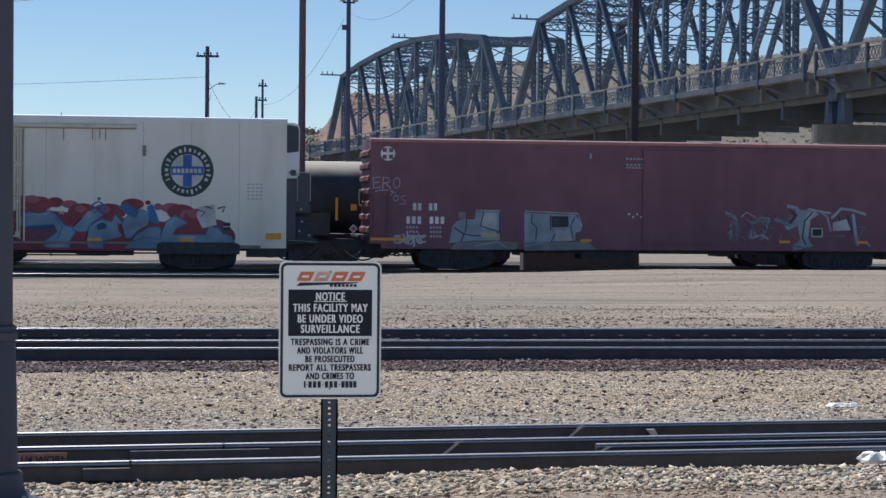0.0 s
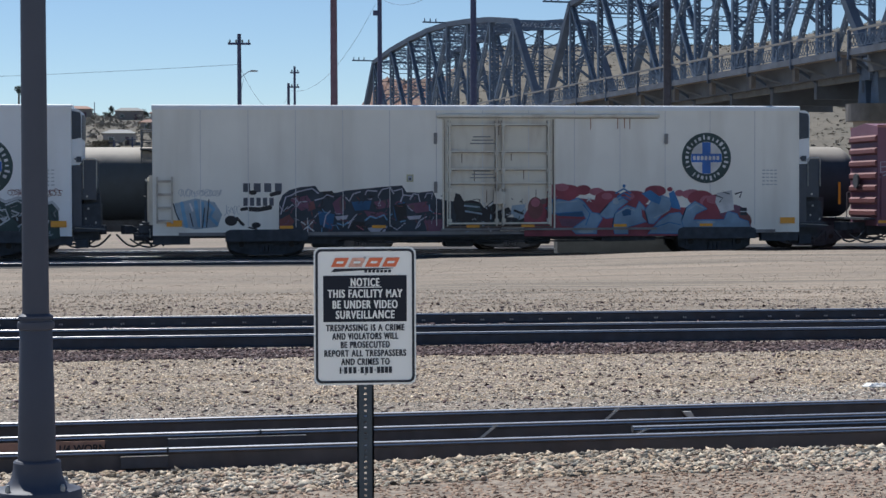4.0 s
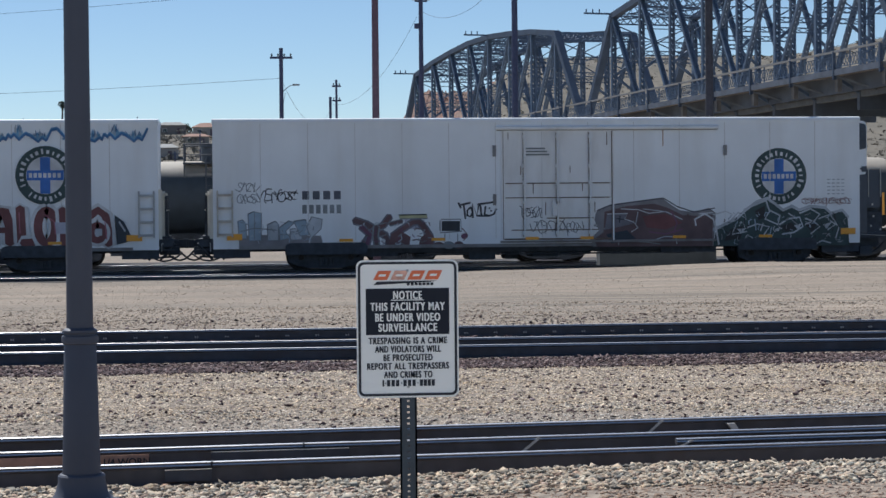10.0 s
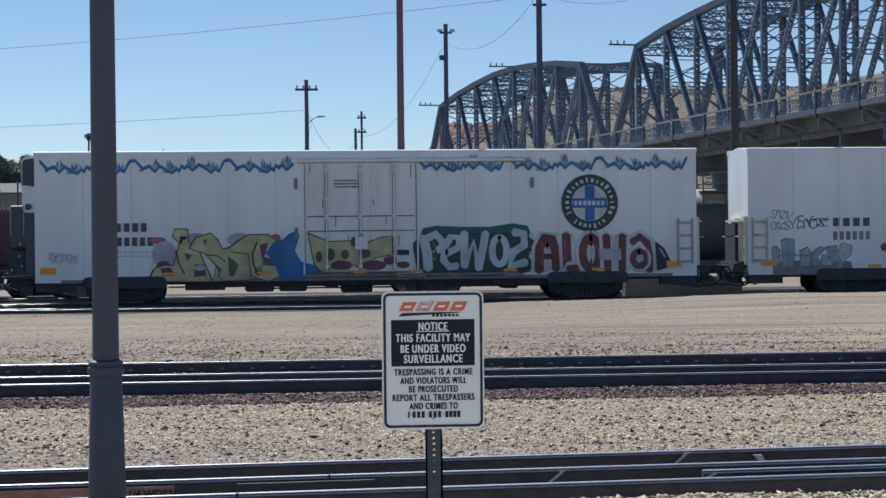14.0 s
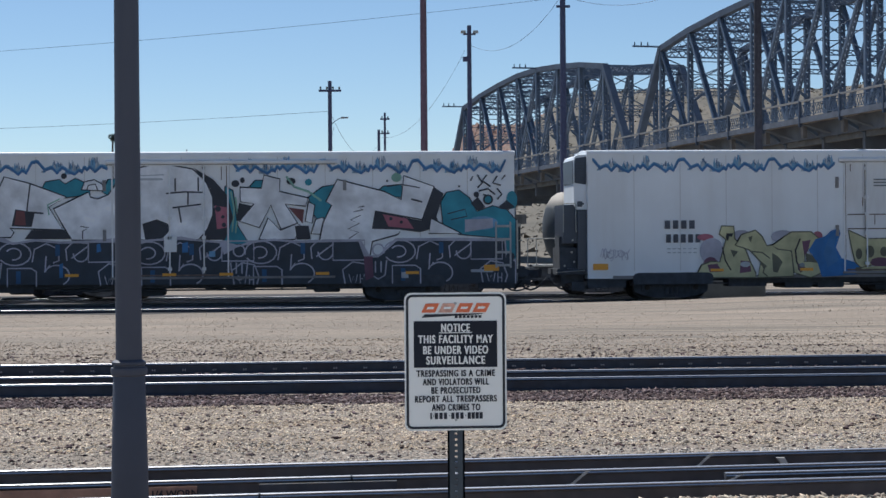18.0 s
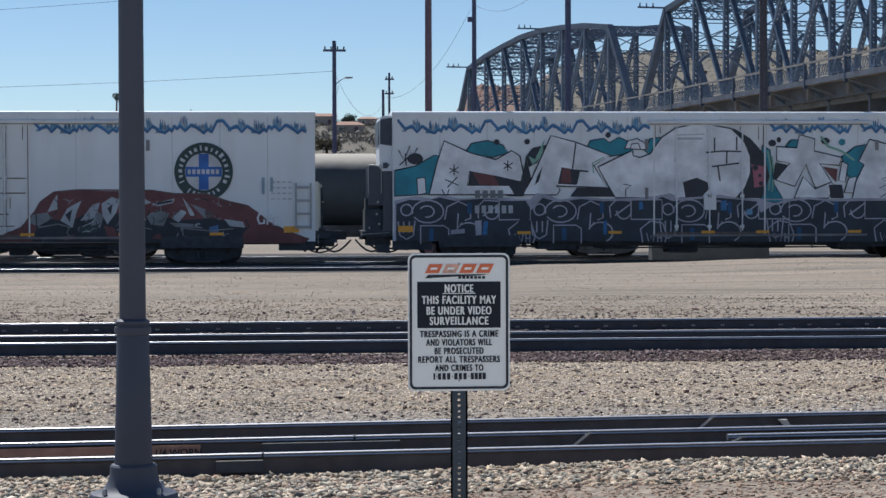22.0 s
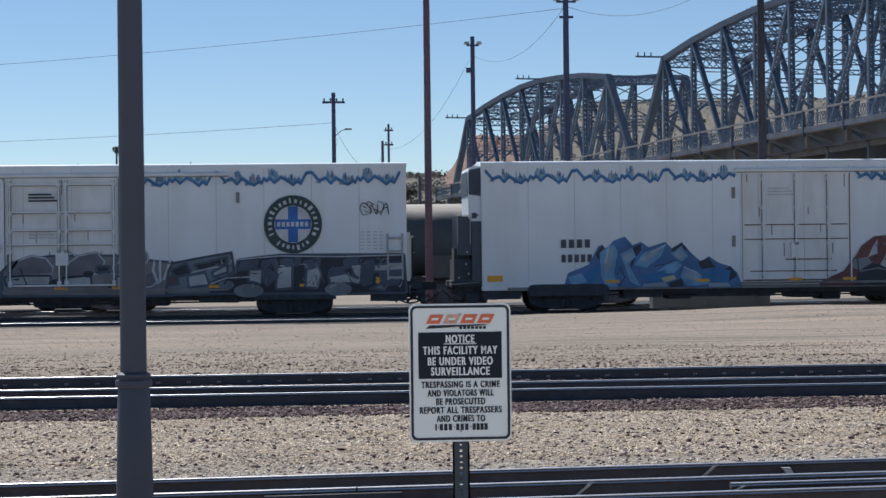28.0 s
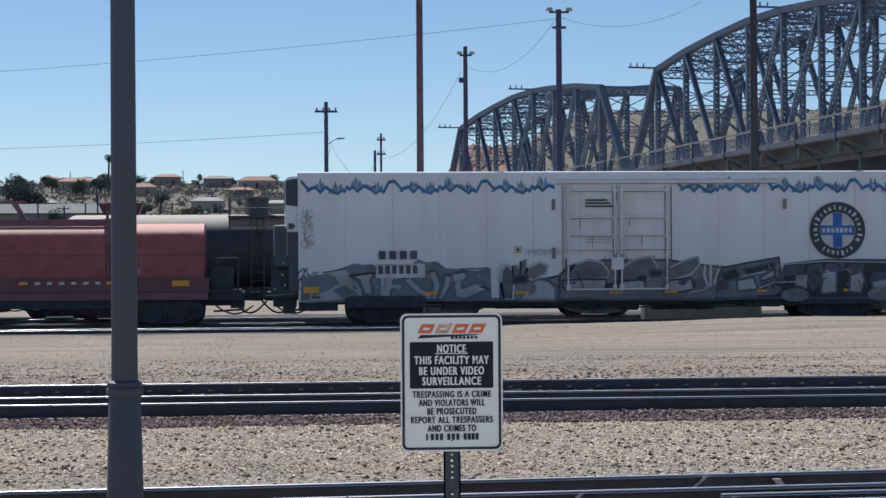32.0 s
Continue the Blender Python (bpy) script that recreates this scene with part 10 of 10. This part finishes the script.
def house(k, y, w, dpt, h, roof, label):
    x, y, z = on_hill(k, y)
    t = thing("house", label, "house", "houses of the town", (x, y, z - 0.6))
    t.scale = (0.85, 0.85, 0.85)
    part("wall", Shape().box(-w / 2, w / 2, 0, dpt, 0, h + 0.6), M["stucco"], t)
    rise = min(1.8, w * 0.13)
    part("roof", Shape().add([(-w / 2 - 0.5, -0.5, h + 0.6), (w / 2 + 0.5, -0.5, h + 0.6), (w / 2 + 0.5, dpt + 0.5, h + 0.6), (-w / 2 - 0.5, dpt + 0.5, h + 0.6), (-w / 2 + w * 0.2, dpt / 2, h + 0.6 + rise), (w / 2 - w * 0.2, dpt / 2, h + 0.6 + rise)],
         [(0, 1, 5, 4), (1, 2, 5), (2, 3, 4, 5), (3, 0, 4), (3, 2, 1, 0)]), M[roof], t)
    n = max(2, int(w / 3.2))
    for i in range(n):
        u = -w / 2 + (i + 0.5) * w / n
        if i == n // 2:
            part("door", Shape().box(u - 0.5, u + 0.5, -0.05, 0.05, 0.6, 2.7), M["pole_red"], t)
        else:
            wi = part("window", Shape().box(u - 0.7, u + 0.7, -0.06, 0.02, 1.5, 2.7), M["sign_white"], t)
            part("pane", Shape().box(u - 0.6, u + 0.6, -0.08, -0.055, 1.6, 2.6), M["glass_dark"], wi)


def leafy(s, rnd, cx, cy, cz, rx, rz, n, size):
    for _ in range(n):
        a, b = rnd.uniform(0, 2 * math.pi), rnd.uniform(-1, 1)
        q = rnd.random() ** 0.4
        c = math.sqrt(1 - b * b)
        x, y, z = cx + rx * q * c * math.cos(a), cy + rx * q * c * math.sin(a), cz + rz * q * b
        d = [Vector((rnd.uniform(-1, 1), rnd.uniform(-1, 1), rnd.uniform(-1, 1))) * size for _ in range(4)]
        s.add([(x + v.x, y + v.y, z + v.z) for v in d], [(0, 1, 2), (0, 2, 3), (0, 3, 1), (1, 3, 2)])


def tree_mesh(seed, tall, wide, dry=False, column=False):
    rnd = random.Random(seed)
    tr = Shape().tube((0, 0, -0.5), (0.15, 0, tall * 0.45), wide * 0.07, wide * 0.045, 8)
    cr = Shape()
    for i in range(7):
        a = rnd.uniform(0, 6.28)
        z = tall * rnd.uniform(0.3, 0.8)
        rr = wide * (0.28 if column else rnd.uniform(0.25, 0.5))
        p = (rr * math.cos(a), rr * math.sin(a), z)
        tr.tube((0.1, 0, tall * rnd.uniform(0.2, 0.42)), p, wide * 0.035, wide * 0.012, 5)
        leafy(cr, rnd, *p, wide * rnd.uniform(0.2, 0.36), tall * rnd.uniform(0.12, 0.2), 110, wide * 0.055)
    leafy(cr, rnd, 0, 0, tall * 0.62, wide * 0.42, tall * 0.34, 260, wide * 0.055)
    return tr.mesh("trunk", M["bark"]), cr.mesh("crown", M["leaf_dry" if dry else "leaf"])


TREES = [tree_mesh(1, 8, 7), tree_mesh(2, 6.5, 8), tree_mesh(3, 9, 4.5, False, True), tree_mesh(4, 5, 7, True), tree_mesh(5, 7, 6)]


def tree(k, y, kind, scale, label):
    x, y, z = on_hill(k, y)
    t = thing("tree", label, "tree", "trees of the town", (x, y, z))
    t.rotation_euler, t.scale = (0, 0, k * 60), (scale * 0.62,) * 3
    part("trunk", TREES[kind][0], None, t)
    part("crown", TREES[kind][1], None, t)


rnd = random.Random(77)
house(-0.097, 520, 11, 9, 3.0, "tile_roof", "pale stucco house with a tiled roof")
house(-0.041, 330, 13, 9, 3.0, "tile_roof", "long low stucco building with reddish tiled roof")
house(-0.007, 540, 12, 9, 2.8, "tile_roof", "wide stucco house with a hipped tiled roof")
house(-0.027, 560, 9, 10, 3.2, "roof_grey", "stucco house with a grey roof")
house(-0.052, 590, 9, 10, 3.2, "tile_roof", "stucco house with a tiled roof on the ridge")
house(-0.078, 400, 8, 7, 2.8, "roof_grey", "white stucco house among trees")
house(-0.117, 430, 10, 8, 2.8, "roof_grey", "grey roofed house among trees")
house(-0.032, 430, 8, 7, 3.0, "roof_grey", "small stucco house on the slope")
house(0.004, 420, 9, 10, 3.2, "roof_grey", "low stucco house on the slope")
house(0.022, 560, 9, 10, 3.2, "tile_roof", "stucco house near the ridge")
for k, y in ((-0.135, 500), (-0.11, 590), (-0.066, 470), (-0.015, 470), (0.013, 600), (0.035, 520), (-0.085, 560), (0.045, 590)):
    house(k, y, rnd.uniform(6, 10), 8, 2.7, rnd.choice(["tile_roof", "roof_grey"]), "small pale stucco house on the hillside")
# long low warehouse behind the tracks
M["roof_pale"] = material("pale_metal_roof", (0.17, 0.18, 0.175), 0.92, grain=0.8, spread=0.15, stain=0.5, stain_scale=0.25)
w = thing("warehouse", "long low beige warehouse with a pale metal roof", "warehouse", "", (-41, 330, ground_z(-41, 330) - 0.4))
part("wall", Shape().box(-14, 14, 0, 18, 0, 6.3), M["stucco"], w)
part("roof", Shape().prism([(-0.8, 6.3), (18.6, 6.3), (18.6, 6.5), (9, 8.3), (-0.8, 6.5)], -14.4, 14.4), M["roof_pale"], w)
for i in range(9):
    wi = part("window", Shape().box(-13 + 3.0 * i, -11.4 + 3.0 * i, -0.07, 0.03, 2.6, 4.0), M["sign_white"], w)
    part("pane", Shape().box(-12.9 + 3.0 * i, -11.5 + 3.0 * i, -0.1, -0.06, 2.7, 3.9), M["glass_dark"], wi)
for k, y, wd, hh in ((-0.062, 345, 7, 3.2), (-0.022, 370, 11, 3.4), (0.0, 350, 9, 3.0)):
    x, y, z = on_hill(k, y)
    sh = thing("shed", "small metal shed with a flat pale roof", "shed", "sheds at the edge of town", (x, y, z - 0.3))
    part("wall", Shape().box(-wd / 2, wd / 2, 0, 6, 0, hh), M["stucco"], sh)
    part("roof", Shape().box(-wd / 2 - 0.3, wd / 2 + 0.3, -0.3, 6.3, hh, hh + 0.22), M["roof_pale"], sh)
    part("roller_door", Shape().box(-wd * 0.3, wd * 0.1, -0.05, 0.05, 0.3, hh - 0.6), M["roof_grey"], sh)
# trees: dark green groves on one side, dry bushes near the tracks
for k, y, kind, sc in ((-0.130, 480, 0, 0.9), (-0.124, 500, 1, 0.9), (-0.109, 510, 4, 0.9), (-0.106, 330, 2, 1.3), (-0.100, 335, 2, 1.1), (-0.085, 500, 1, 1.0), (-0.079, 505, 0, 0.9), (-0.073, 495, 1, 0.8), (-0.115, 335, 4, 1.0),
                       (-0.134, 400, 0, 0.9), (-0.123, 420, 4, 1.9), (-0.128, 425, 2, 1.7), (-0.118, 300, 3, 1.7), (-0.068, 520, 4, 1.2), (-0.0245, 260, 3, 1.2), (-0.030, 262, 3, 1.0), (-0.019, 256, 3, 1.6), (-0.013, 262, 3, 1.3), (-0.036, 600, 2, 0.7), (-0.094, 470, 4, 1.2), (-0.125, 240, 3, 1.0),
                       (0.054, 330, 0, 1.0), (0.060, 335, 4, 0.9), (-0.046, 400, 3, 1.0), (-0.055, 440, 4, 0.9), (0.002, 600, 4, 0.9), (0.010, 380, 3, 1.0), (0.024, 420, 3, 1.2), (0.035, 560, 4, 0.9), (-0.02, 595, 4, 0.7), (0.062, 420, 3, 1.2), (0.07, 400, 3, 1.2)):
    tree(k, y, kind, sc, "dry bare grey-green bush" if kind == 3 else "dark green tree on the hillside")
rnd = random.Random(91)
for k in (-0.139, -0.134, -0.127, -0.121, -0.112, -0.104, -0.098, -0.091, -0.084, -0.076, -0.069, -0.060, -0.052, -0.046, -0.039, -0.031, -0.022, -0.012, -0.008, 0.001, 0.017, 0.022, 0.036, 0.049, 0.053, 0.058, 0.068):
    tree(k + rnd.uniform(-0.002, 0.002), rnd.uniform(585, 625), rnd.choice((0, 1, 1, 4)), rnd.uniform(0.55, 0.95) * (1 if k < -0.05 else 0.75), "small dark green tree on the ridge of the town")
for k in (-0.132, -0.119, -0.108, -0.1, -0.089, -0.08, -0.07, -0.063, -0.057, -0.048, -0.04):
    tree(k, rnd.uniform(300, 420), rnd.choice((3, 3, 4)), rnd.uniform(0.7, 1.1), "grey-green bush between the low houses")
x, y, z = on_hill(-0.0812, 480)
pm = thing("palm_tree", "tall thin fan palm on the hillside", "palm tree", "", (x, y, z))
part("trunk", Shape().tube((0, 0, -0.5), (0.2, 0, 8.6), 0.3, 0.2, 8), M["bark"], pm)
s = Shape()
r9 = random.Random(5)
leafy(s, r9, 0.2, 0, 9.0, 1.0, 0.8, 130, 0.28)
leafy(s, r9, 0.2, 0, 8.2, 0.5, 0.7, 50, 0.2)
part("crown", s, M["leaf"], pm)
for k, y, h in ((-0.125, 300, 8), (-0.116, 300, 9.5), (-0.103, 280, 9), (-0.0925, 300, 9), (-0.087, 420, 7), (-0.0695, 300, 8), (-0.0495, 300, 9), (-0.0345, 290, 8.5), (-0.0255, 300, 8.5), (-0.013, 420, 7), (-0.002, 300, 9), (-0.0555, 310, 8), (-0.0118, 310, 8), (-0.075, 560, 6), (-0.064, 310, 8.5), (-0.081, 305, 8), (-0.044, 610, 5), (-0.1, 600, 4.5)):
    q = pole(k * y, y, h, 0.14, M["pole_blue"], "distant dark wooden utility pole in town")
    if k in (-0.0495, -0.0345, -0.0255, -0.103):
        crossarm(q, h - 0.4, 1.6, M["pole_blue"], 3)

# dry scrub over the slopes, two objects
def scrub(seed, count, k0, k1, lo, hi, leaves, mat, label):
    s = Shape()
    rnd = random.Random(seed)
    for _ in range(count):
        y = rnd.uniform(255, 640)
        x = rnd.uniform(k0, k1) * y
        q = rnd.uniform(lo, hi) * (1.0 if rnd.random() < 0.85 else 1.5)
        leafy(s, rnd, x, y, ground_z(x, y) + q * 0.45, q, q * 0.7, leaves, 0.3 * q)
    tagged(part("scrub", s, M[mat]), label, "scrub", kind="stuff")


M["scrub_dry"] = material("scrub_dry", (0.165, 0.15, 0.115), 0.9, grain=0.3, spread=0.25, island=0.25)
scrub(19, 1900, -0.155, 0.10, 0.5, 1.5, 20, "scrub", "grey-green desert scrub on the town slope")
scrub(20, 3800, 0.08, 0.44, 0.2, 0.6, 10, "scrub_dry", "small dry olive bushes on the bare hill")

# rocks and scrub on the hills, one object
s = Shape()
rnd = random.Random(8)
for _ in range(9000):
    k = rnd.uniform(0.07, 0.44) if rnd.random() < 0.75 else rnd.uniform(-0.15, 0.07)
    y = rnd.uniform(230, 640)
    x = k * y
    z = ground_z(x, y)
    q = rnd.uniform(0.15, 0.55) * (1.0 if rnd.random() < 0.93 else 2.2)
    d = [(rnd.uniform(-1, 1) * q, rnd.uniform(-1, 1) * q, rnd.uniform(-0.3, 0.7) * q) for _ in range(5)]
    s.add([(x + a, y + b, z + c) for a, b, c in d], [(0, 1, 2), (0, 2, 3), (0, 3, 4), (0, 4, 1), (1, 2, 3), (1, 3, 4)])
tagged(part("hill_rocks", s, M["rock"]), "scattered brown rocks and scrub on the dry hill", "rocks", kind="stuff")
# red earth bank beside the far end of the bridge
s = Shape()
n, m = 150, 30
for j in range(m + 1):
    for i in range(n + 1):
        k = 0.080 + 0.072 * i / n
        y = 470 + 110 * j / m
        rise = smooth(0, 1, i / n * 3.2) * smooth(0, 1, (1 - i / n) * 3.2) * smooth(0.0, 0.75, j / m)
        low = ground_z(k * y, y) - 0.4
        s.v.append((k * y, y, low + rise * max(0.0, 0.0625 * y - low) + rise * (1.6 * noise.noise((i * 0.14, j * 0.28, 3)) + 0.9 * noise.noise((i * 0.5, j * 0.9, 4)) + 0.5 * noise.noise((i * 1.3, j * 2.1, 6)))))
for j in range(m):
    for i in range(n):
        a = j * (n + 1) + i
        s.f.append((a, a + 1, a + n + 2, a + n + 1))
tagged(part("red_soil_bank", s, M["red_soil"]), "reddish earth bank on the hillside", "earth bank", kind="structure")

# ---- ballast and gravel ----
def stone_material(name, stops, rough=0.95):
    m = material(name, (0.4, 0.36, 0.32), rough)
    n, l = m.node_tree.nodes, m.node_tree.links
    g = n.new("ShaderNodeNewGeometry")
    r = n.new("ShaderNodeValToRGB")
    r.color_ramp.interpolation = "LINEAR"
    e = r.color_ramp.elements
    e[0].position, e[0].color = 0.0, (*stops[0], 1)
    e[1].position, e[1].color = 1.0, (*stops[-1], 1)
    for i, c in enumerate(stops[1:-1]):
        q = e.new((i + 1) / (len(stops) - 1))
        q.color = (*c, 1)
    l.new(g.outputs["Random Per Island"], r.inputs["Fac"])
    t = n.new("ShaderNodeTexNoise")
    t.inputs["Scale"].default_value, t.inputs["Detail"].default_value = 45, 4
    tc = n.new("ShaderNodeTexCoord")
    l.new(tc.outputs["Object"], t.inputs["Vector"])
    k = n.new("ShaderNodeMapRange")
    k.inputs["To Min"].default_value, k.inputs["To Max"].default_value = 0.7, 1.3
    l.new(t.outputs["Fac"], k.inputs["Value"])
    v = n.new("ShaderNodeVectorMath")
    v.operation = "SCALE"
    l.new(r.outputs["Color"], v.inputs[0])
    l.new(k.outputs["Result"], v.inputs["Scale"])
    big = n.new("ShaderNodeTexNoise")
    big.inputs["Scale"].default_value, big.inputs["Detail"].default_value = 0.8, 4
    mp = n.new("ShaderNodeMapping")
    mp.inputs["Scale"].default_value = (0.3, 1.3, 1)
    l.new(tc.outputs["Object"], mp.inputs["Vector"])
    l.new(mp.outputs["Vector"], big.inputs["Vector"])
    br = n.new("ShaderNodeMapRange")
    br.inputs["From Min"].default_value, br.inputs["From Max"].default_value = 0.35, 0.65
    l.new(big.outputs["Fac"], br.inputs["Value"])
    mx = n.new("ShaderNodeMix")
    mx.data_type, mx.blend_type = "RGBA", "MULTIPLY"
    l.new(br.outputs["Result"], mx.inputs["Factor"])
    l.new(v.outputs["Vector"], mx.inputs["A"])
    mx.inputs["B"].default_value = (0.80, 0.75, 0.68, 1)
    l.new(mx.outputs["Result"], n["Principled BSDF"].inputs["Base Color"])
    return m


M["ballast_mix"] = stone_material("ballast_mixed", [(0.063, 0.063, 0.063), (0.626, 0.504, 0.376), (0.292, 0.284, 0.249), (0.756, 0.63, 0.486), (0.125, 0.125, 0.125), (0.784, 0.714, 0.576), (0.497, 0.347, 0.268), (0.321, 0.335, 0.307), (0.712, 0.568, 0.417), (0.088, 0.088, 0.082), (0.432, 0.399, 0.337)])
M["ballast_tan"] = stone_material("ballast_tan", [(0.099, 0.083, 0.072), (0.896, 0.728, 0.538), (0.470, 0.392, 0.314), (0.930, 0.818, 0.627), (0.132, 0.110, 0.094), (0.896, 0.750, 0.571), (0.336, 0.291, 0.246), (0.874, 0.683, 0.493), (0.077, 0.066, 0.055)])
M["ballast_grey"] = stone_material("ballast_grey", [(0.110, 0.105, 0.099), (0.759, 0.690, 0.598), (0.391, 0.380, 0.345), (0.897, 0.805, 0.701), (0.132, 0.127, 0.116), (0.805, 0.724, 0.621), (0.460, 0.402, 0.345), (0.077, 0.072, 0.066), (0.575, 0.540, 0.483)])
M["ballast_plum"] = stone_material("ballast_plum", [(0.025, 0.018, 0.021), (0.123, 0.076, 0.077), (0.213, 0.152, 0.15), (0.041, 0.028, 0.031), (0.377, 0.304, 0.301), (0.066, 0.04, 0.045), (0.148, 0.096, 0.099)])


M["pebble"] = stone_material("pebble", [(0.16, 0.13, 0.11), (0.46, 0.37, 0.29), (0.36, 0.30, 0.24), (0.56, 0.47, 0.38), (0.24, 0.2, 0.16), (0.50, 0.42, 0.34)])
M["pebble_brown"] = stone_material("pebble_brown", [(0.20, 0.13, 0.10), (0.42, 0.30, 0.23), (0.30, 0.22, 0.17), (0.56, 0.44, 0.34), (0.26, 0.18, 0.14), (0.48, 0.36, 0.28)])


def stones(label, y0, y1, per, size, mat, top=-0.02, fade=0.0, edge=None):
    """a strip of loose stones, one object"""
    rng = np.random.default_rng(int(y0 * 100))
    xa, xb = -0.155 * y1, 0.40 * y1
    n = int((xb - xa) * (y1 - y0) * per)
    y = rng.uniform(y0, y1, n)
    if fade:
        y = y0 + (y1 - y0) * rng.uniform(0, 1, n) ** (1 + fade)
    x = rng.uniform(xa, xb, n)
    keep = (x > -0.155 * y - 0.3) & (x < 0.40 * y + 0.3)
    if edge is not None:
        keep &= y < edge + 0.08 * x
    x, y = x[keep], y[keep]
    n = len(x)
    z = np.array([ground_z(a, b) for a, b in zip(x, y)]) + rng.uniform(-0.3, 0.35, n) * size + top
    octa = np.array([(1, 0, 0), (-1, 0, 0), (0, 1, 0), (0, -1, 0), (0, 0, 1), (0, 0, -1)], float)
    sc = size * rng.uniform(0.5, 0.95, (n, 1, 3)) * np.array([1.15, 1.0, 0.55]) * rng.choice([0.7, 1.0, 1.0, 1.35], (n, 1, 1))
    v = (octa[None] + rng.uniform(-0.42, 0.42, (n, 6, 3))) * sc
    a = rng.uniform(0, 6.28, n)
    t = rng.uniform(-0.7, 0.7, n)
    ca, sa, ct, st = np.cos(a)[:, None], np.sin(a)[:, None], np.cos(t)[:, None], np.sin(t)[:, None]
    vx, vy, vz = v[..., 0], v[..., 1] * ct - v[..., 2] * st, v[..., 1] * st + v[..., 2] * ct
    out = np.stack([vx * ca - vy * sa + x[:, None], vx * sa + vy * ca + y[:, None], vz + z[:, None]], -1).reshape(-1, 3)
    tris = np.array([(0, 2, 4), (2, 1, 4), (1, 3, 4), (3, 0, 4), (2, 0, 5), (1, 2, 5), (3, 1, 5), (0, 3, 5)])
    faces = (tris[None] + 6 * np.arange(n)[:, None, None]).reshape(-1, 3)
    me = bpy.data.meshes.new("gravel")
    me.vertices.add(len(out))
    me.vertices.foreach_set("co", out.ravel().astype(np.float32))
    me.loops.add(faces.size)
    me.loops.foreach_set("vertex_index", faces.ravel().astype(np.int32))
    me.polygons.add(len(faces))
    me.polygons.foreach_set("loop_start", np.arange(0, faces.size, 3, dtype=np.int32))
    me.update(calc_edges=True)
    me.materials.append(M[mat])
    tagged(new("gravel", me), label, "gravel", kind="stuff")


stones("mixed grey and tan ballast stones before the near rails", 13.6, 16.2, 980, 0.040, "ballast_mix", -0.005, 0.0, 15.38)
stones("brown pebbles and dirt near the platform", 11.5, 14.5, 900, 0.024, "pebble_brown", -0.006)
stones("tan gravel between the yard tracks", 20.6, 26.7, 900, 0.023, "ballast_tan", -0.006)
stones("grey gravel beyond the turnout", 17.9, 21.4, 950, 0.022, "ballast_grey", -0.006)
stones("larger stones among the gravel", 17.9, 27.0, 24, 0.036, "ballast_plum", 0.0)
stones("plum brown ballast stones beside the track", 26.4, 28.15, 560, 0.042, "ballast_plum", 0.0)
stones("mixed ballast between the yard rails", 28.35, 32.8, 160, 0.055, "ballast_plum", -0.01)
stones("gravel along the dirt strip", 33.0, 44.0, 260, 0.034, "pebble", -0.008, 1.6)
stones("dark stones at the edge of the dirt strip", 33.1, 39.0, 40, 0.045, "ballast_plum", -0.004, 2.2)
stones("sparse pebbles on the dirt strip", 42.0, 61.5, 40, 0.020, "pebble", -0.004)
stones("dark gravel between the far tracks", 64.8, 78.0, 26, 0.07, "ballast_plum", 0.06)

# ---- what moves ----
def motions():
    for car in CARS:
        x, y, z = car.location
        walk(car, [(t, pose(x + S(t), y, z)) for t in range(0, 33, 2)])
    # each wheelset rolls as its car goes
    steps = [i * 4 / 30 for i in range(241)]
    for ws in WHEELS:
        x, y, z = ws.location
        walk(ws, [(t, pose(x, y, z, 0, math.degrees(S(t) / 0.457) % 360.0, 0)) for t in steps])


motions()
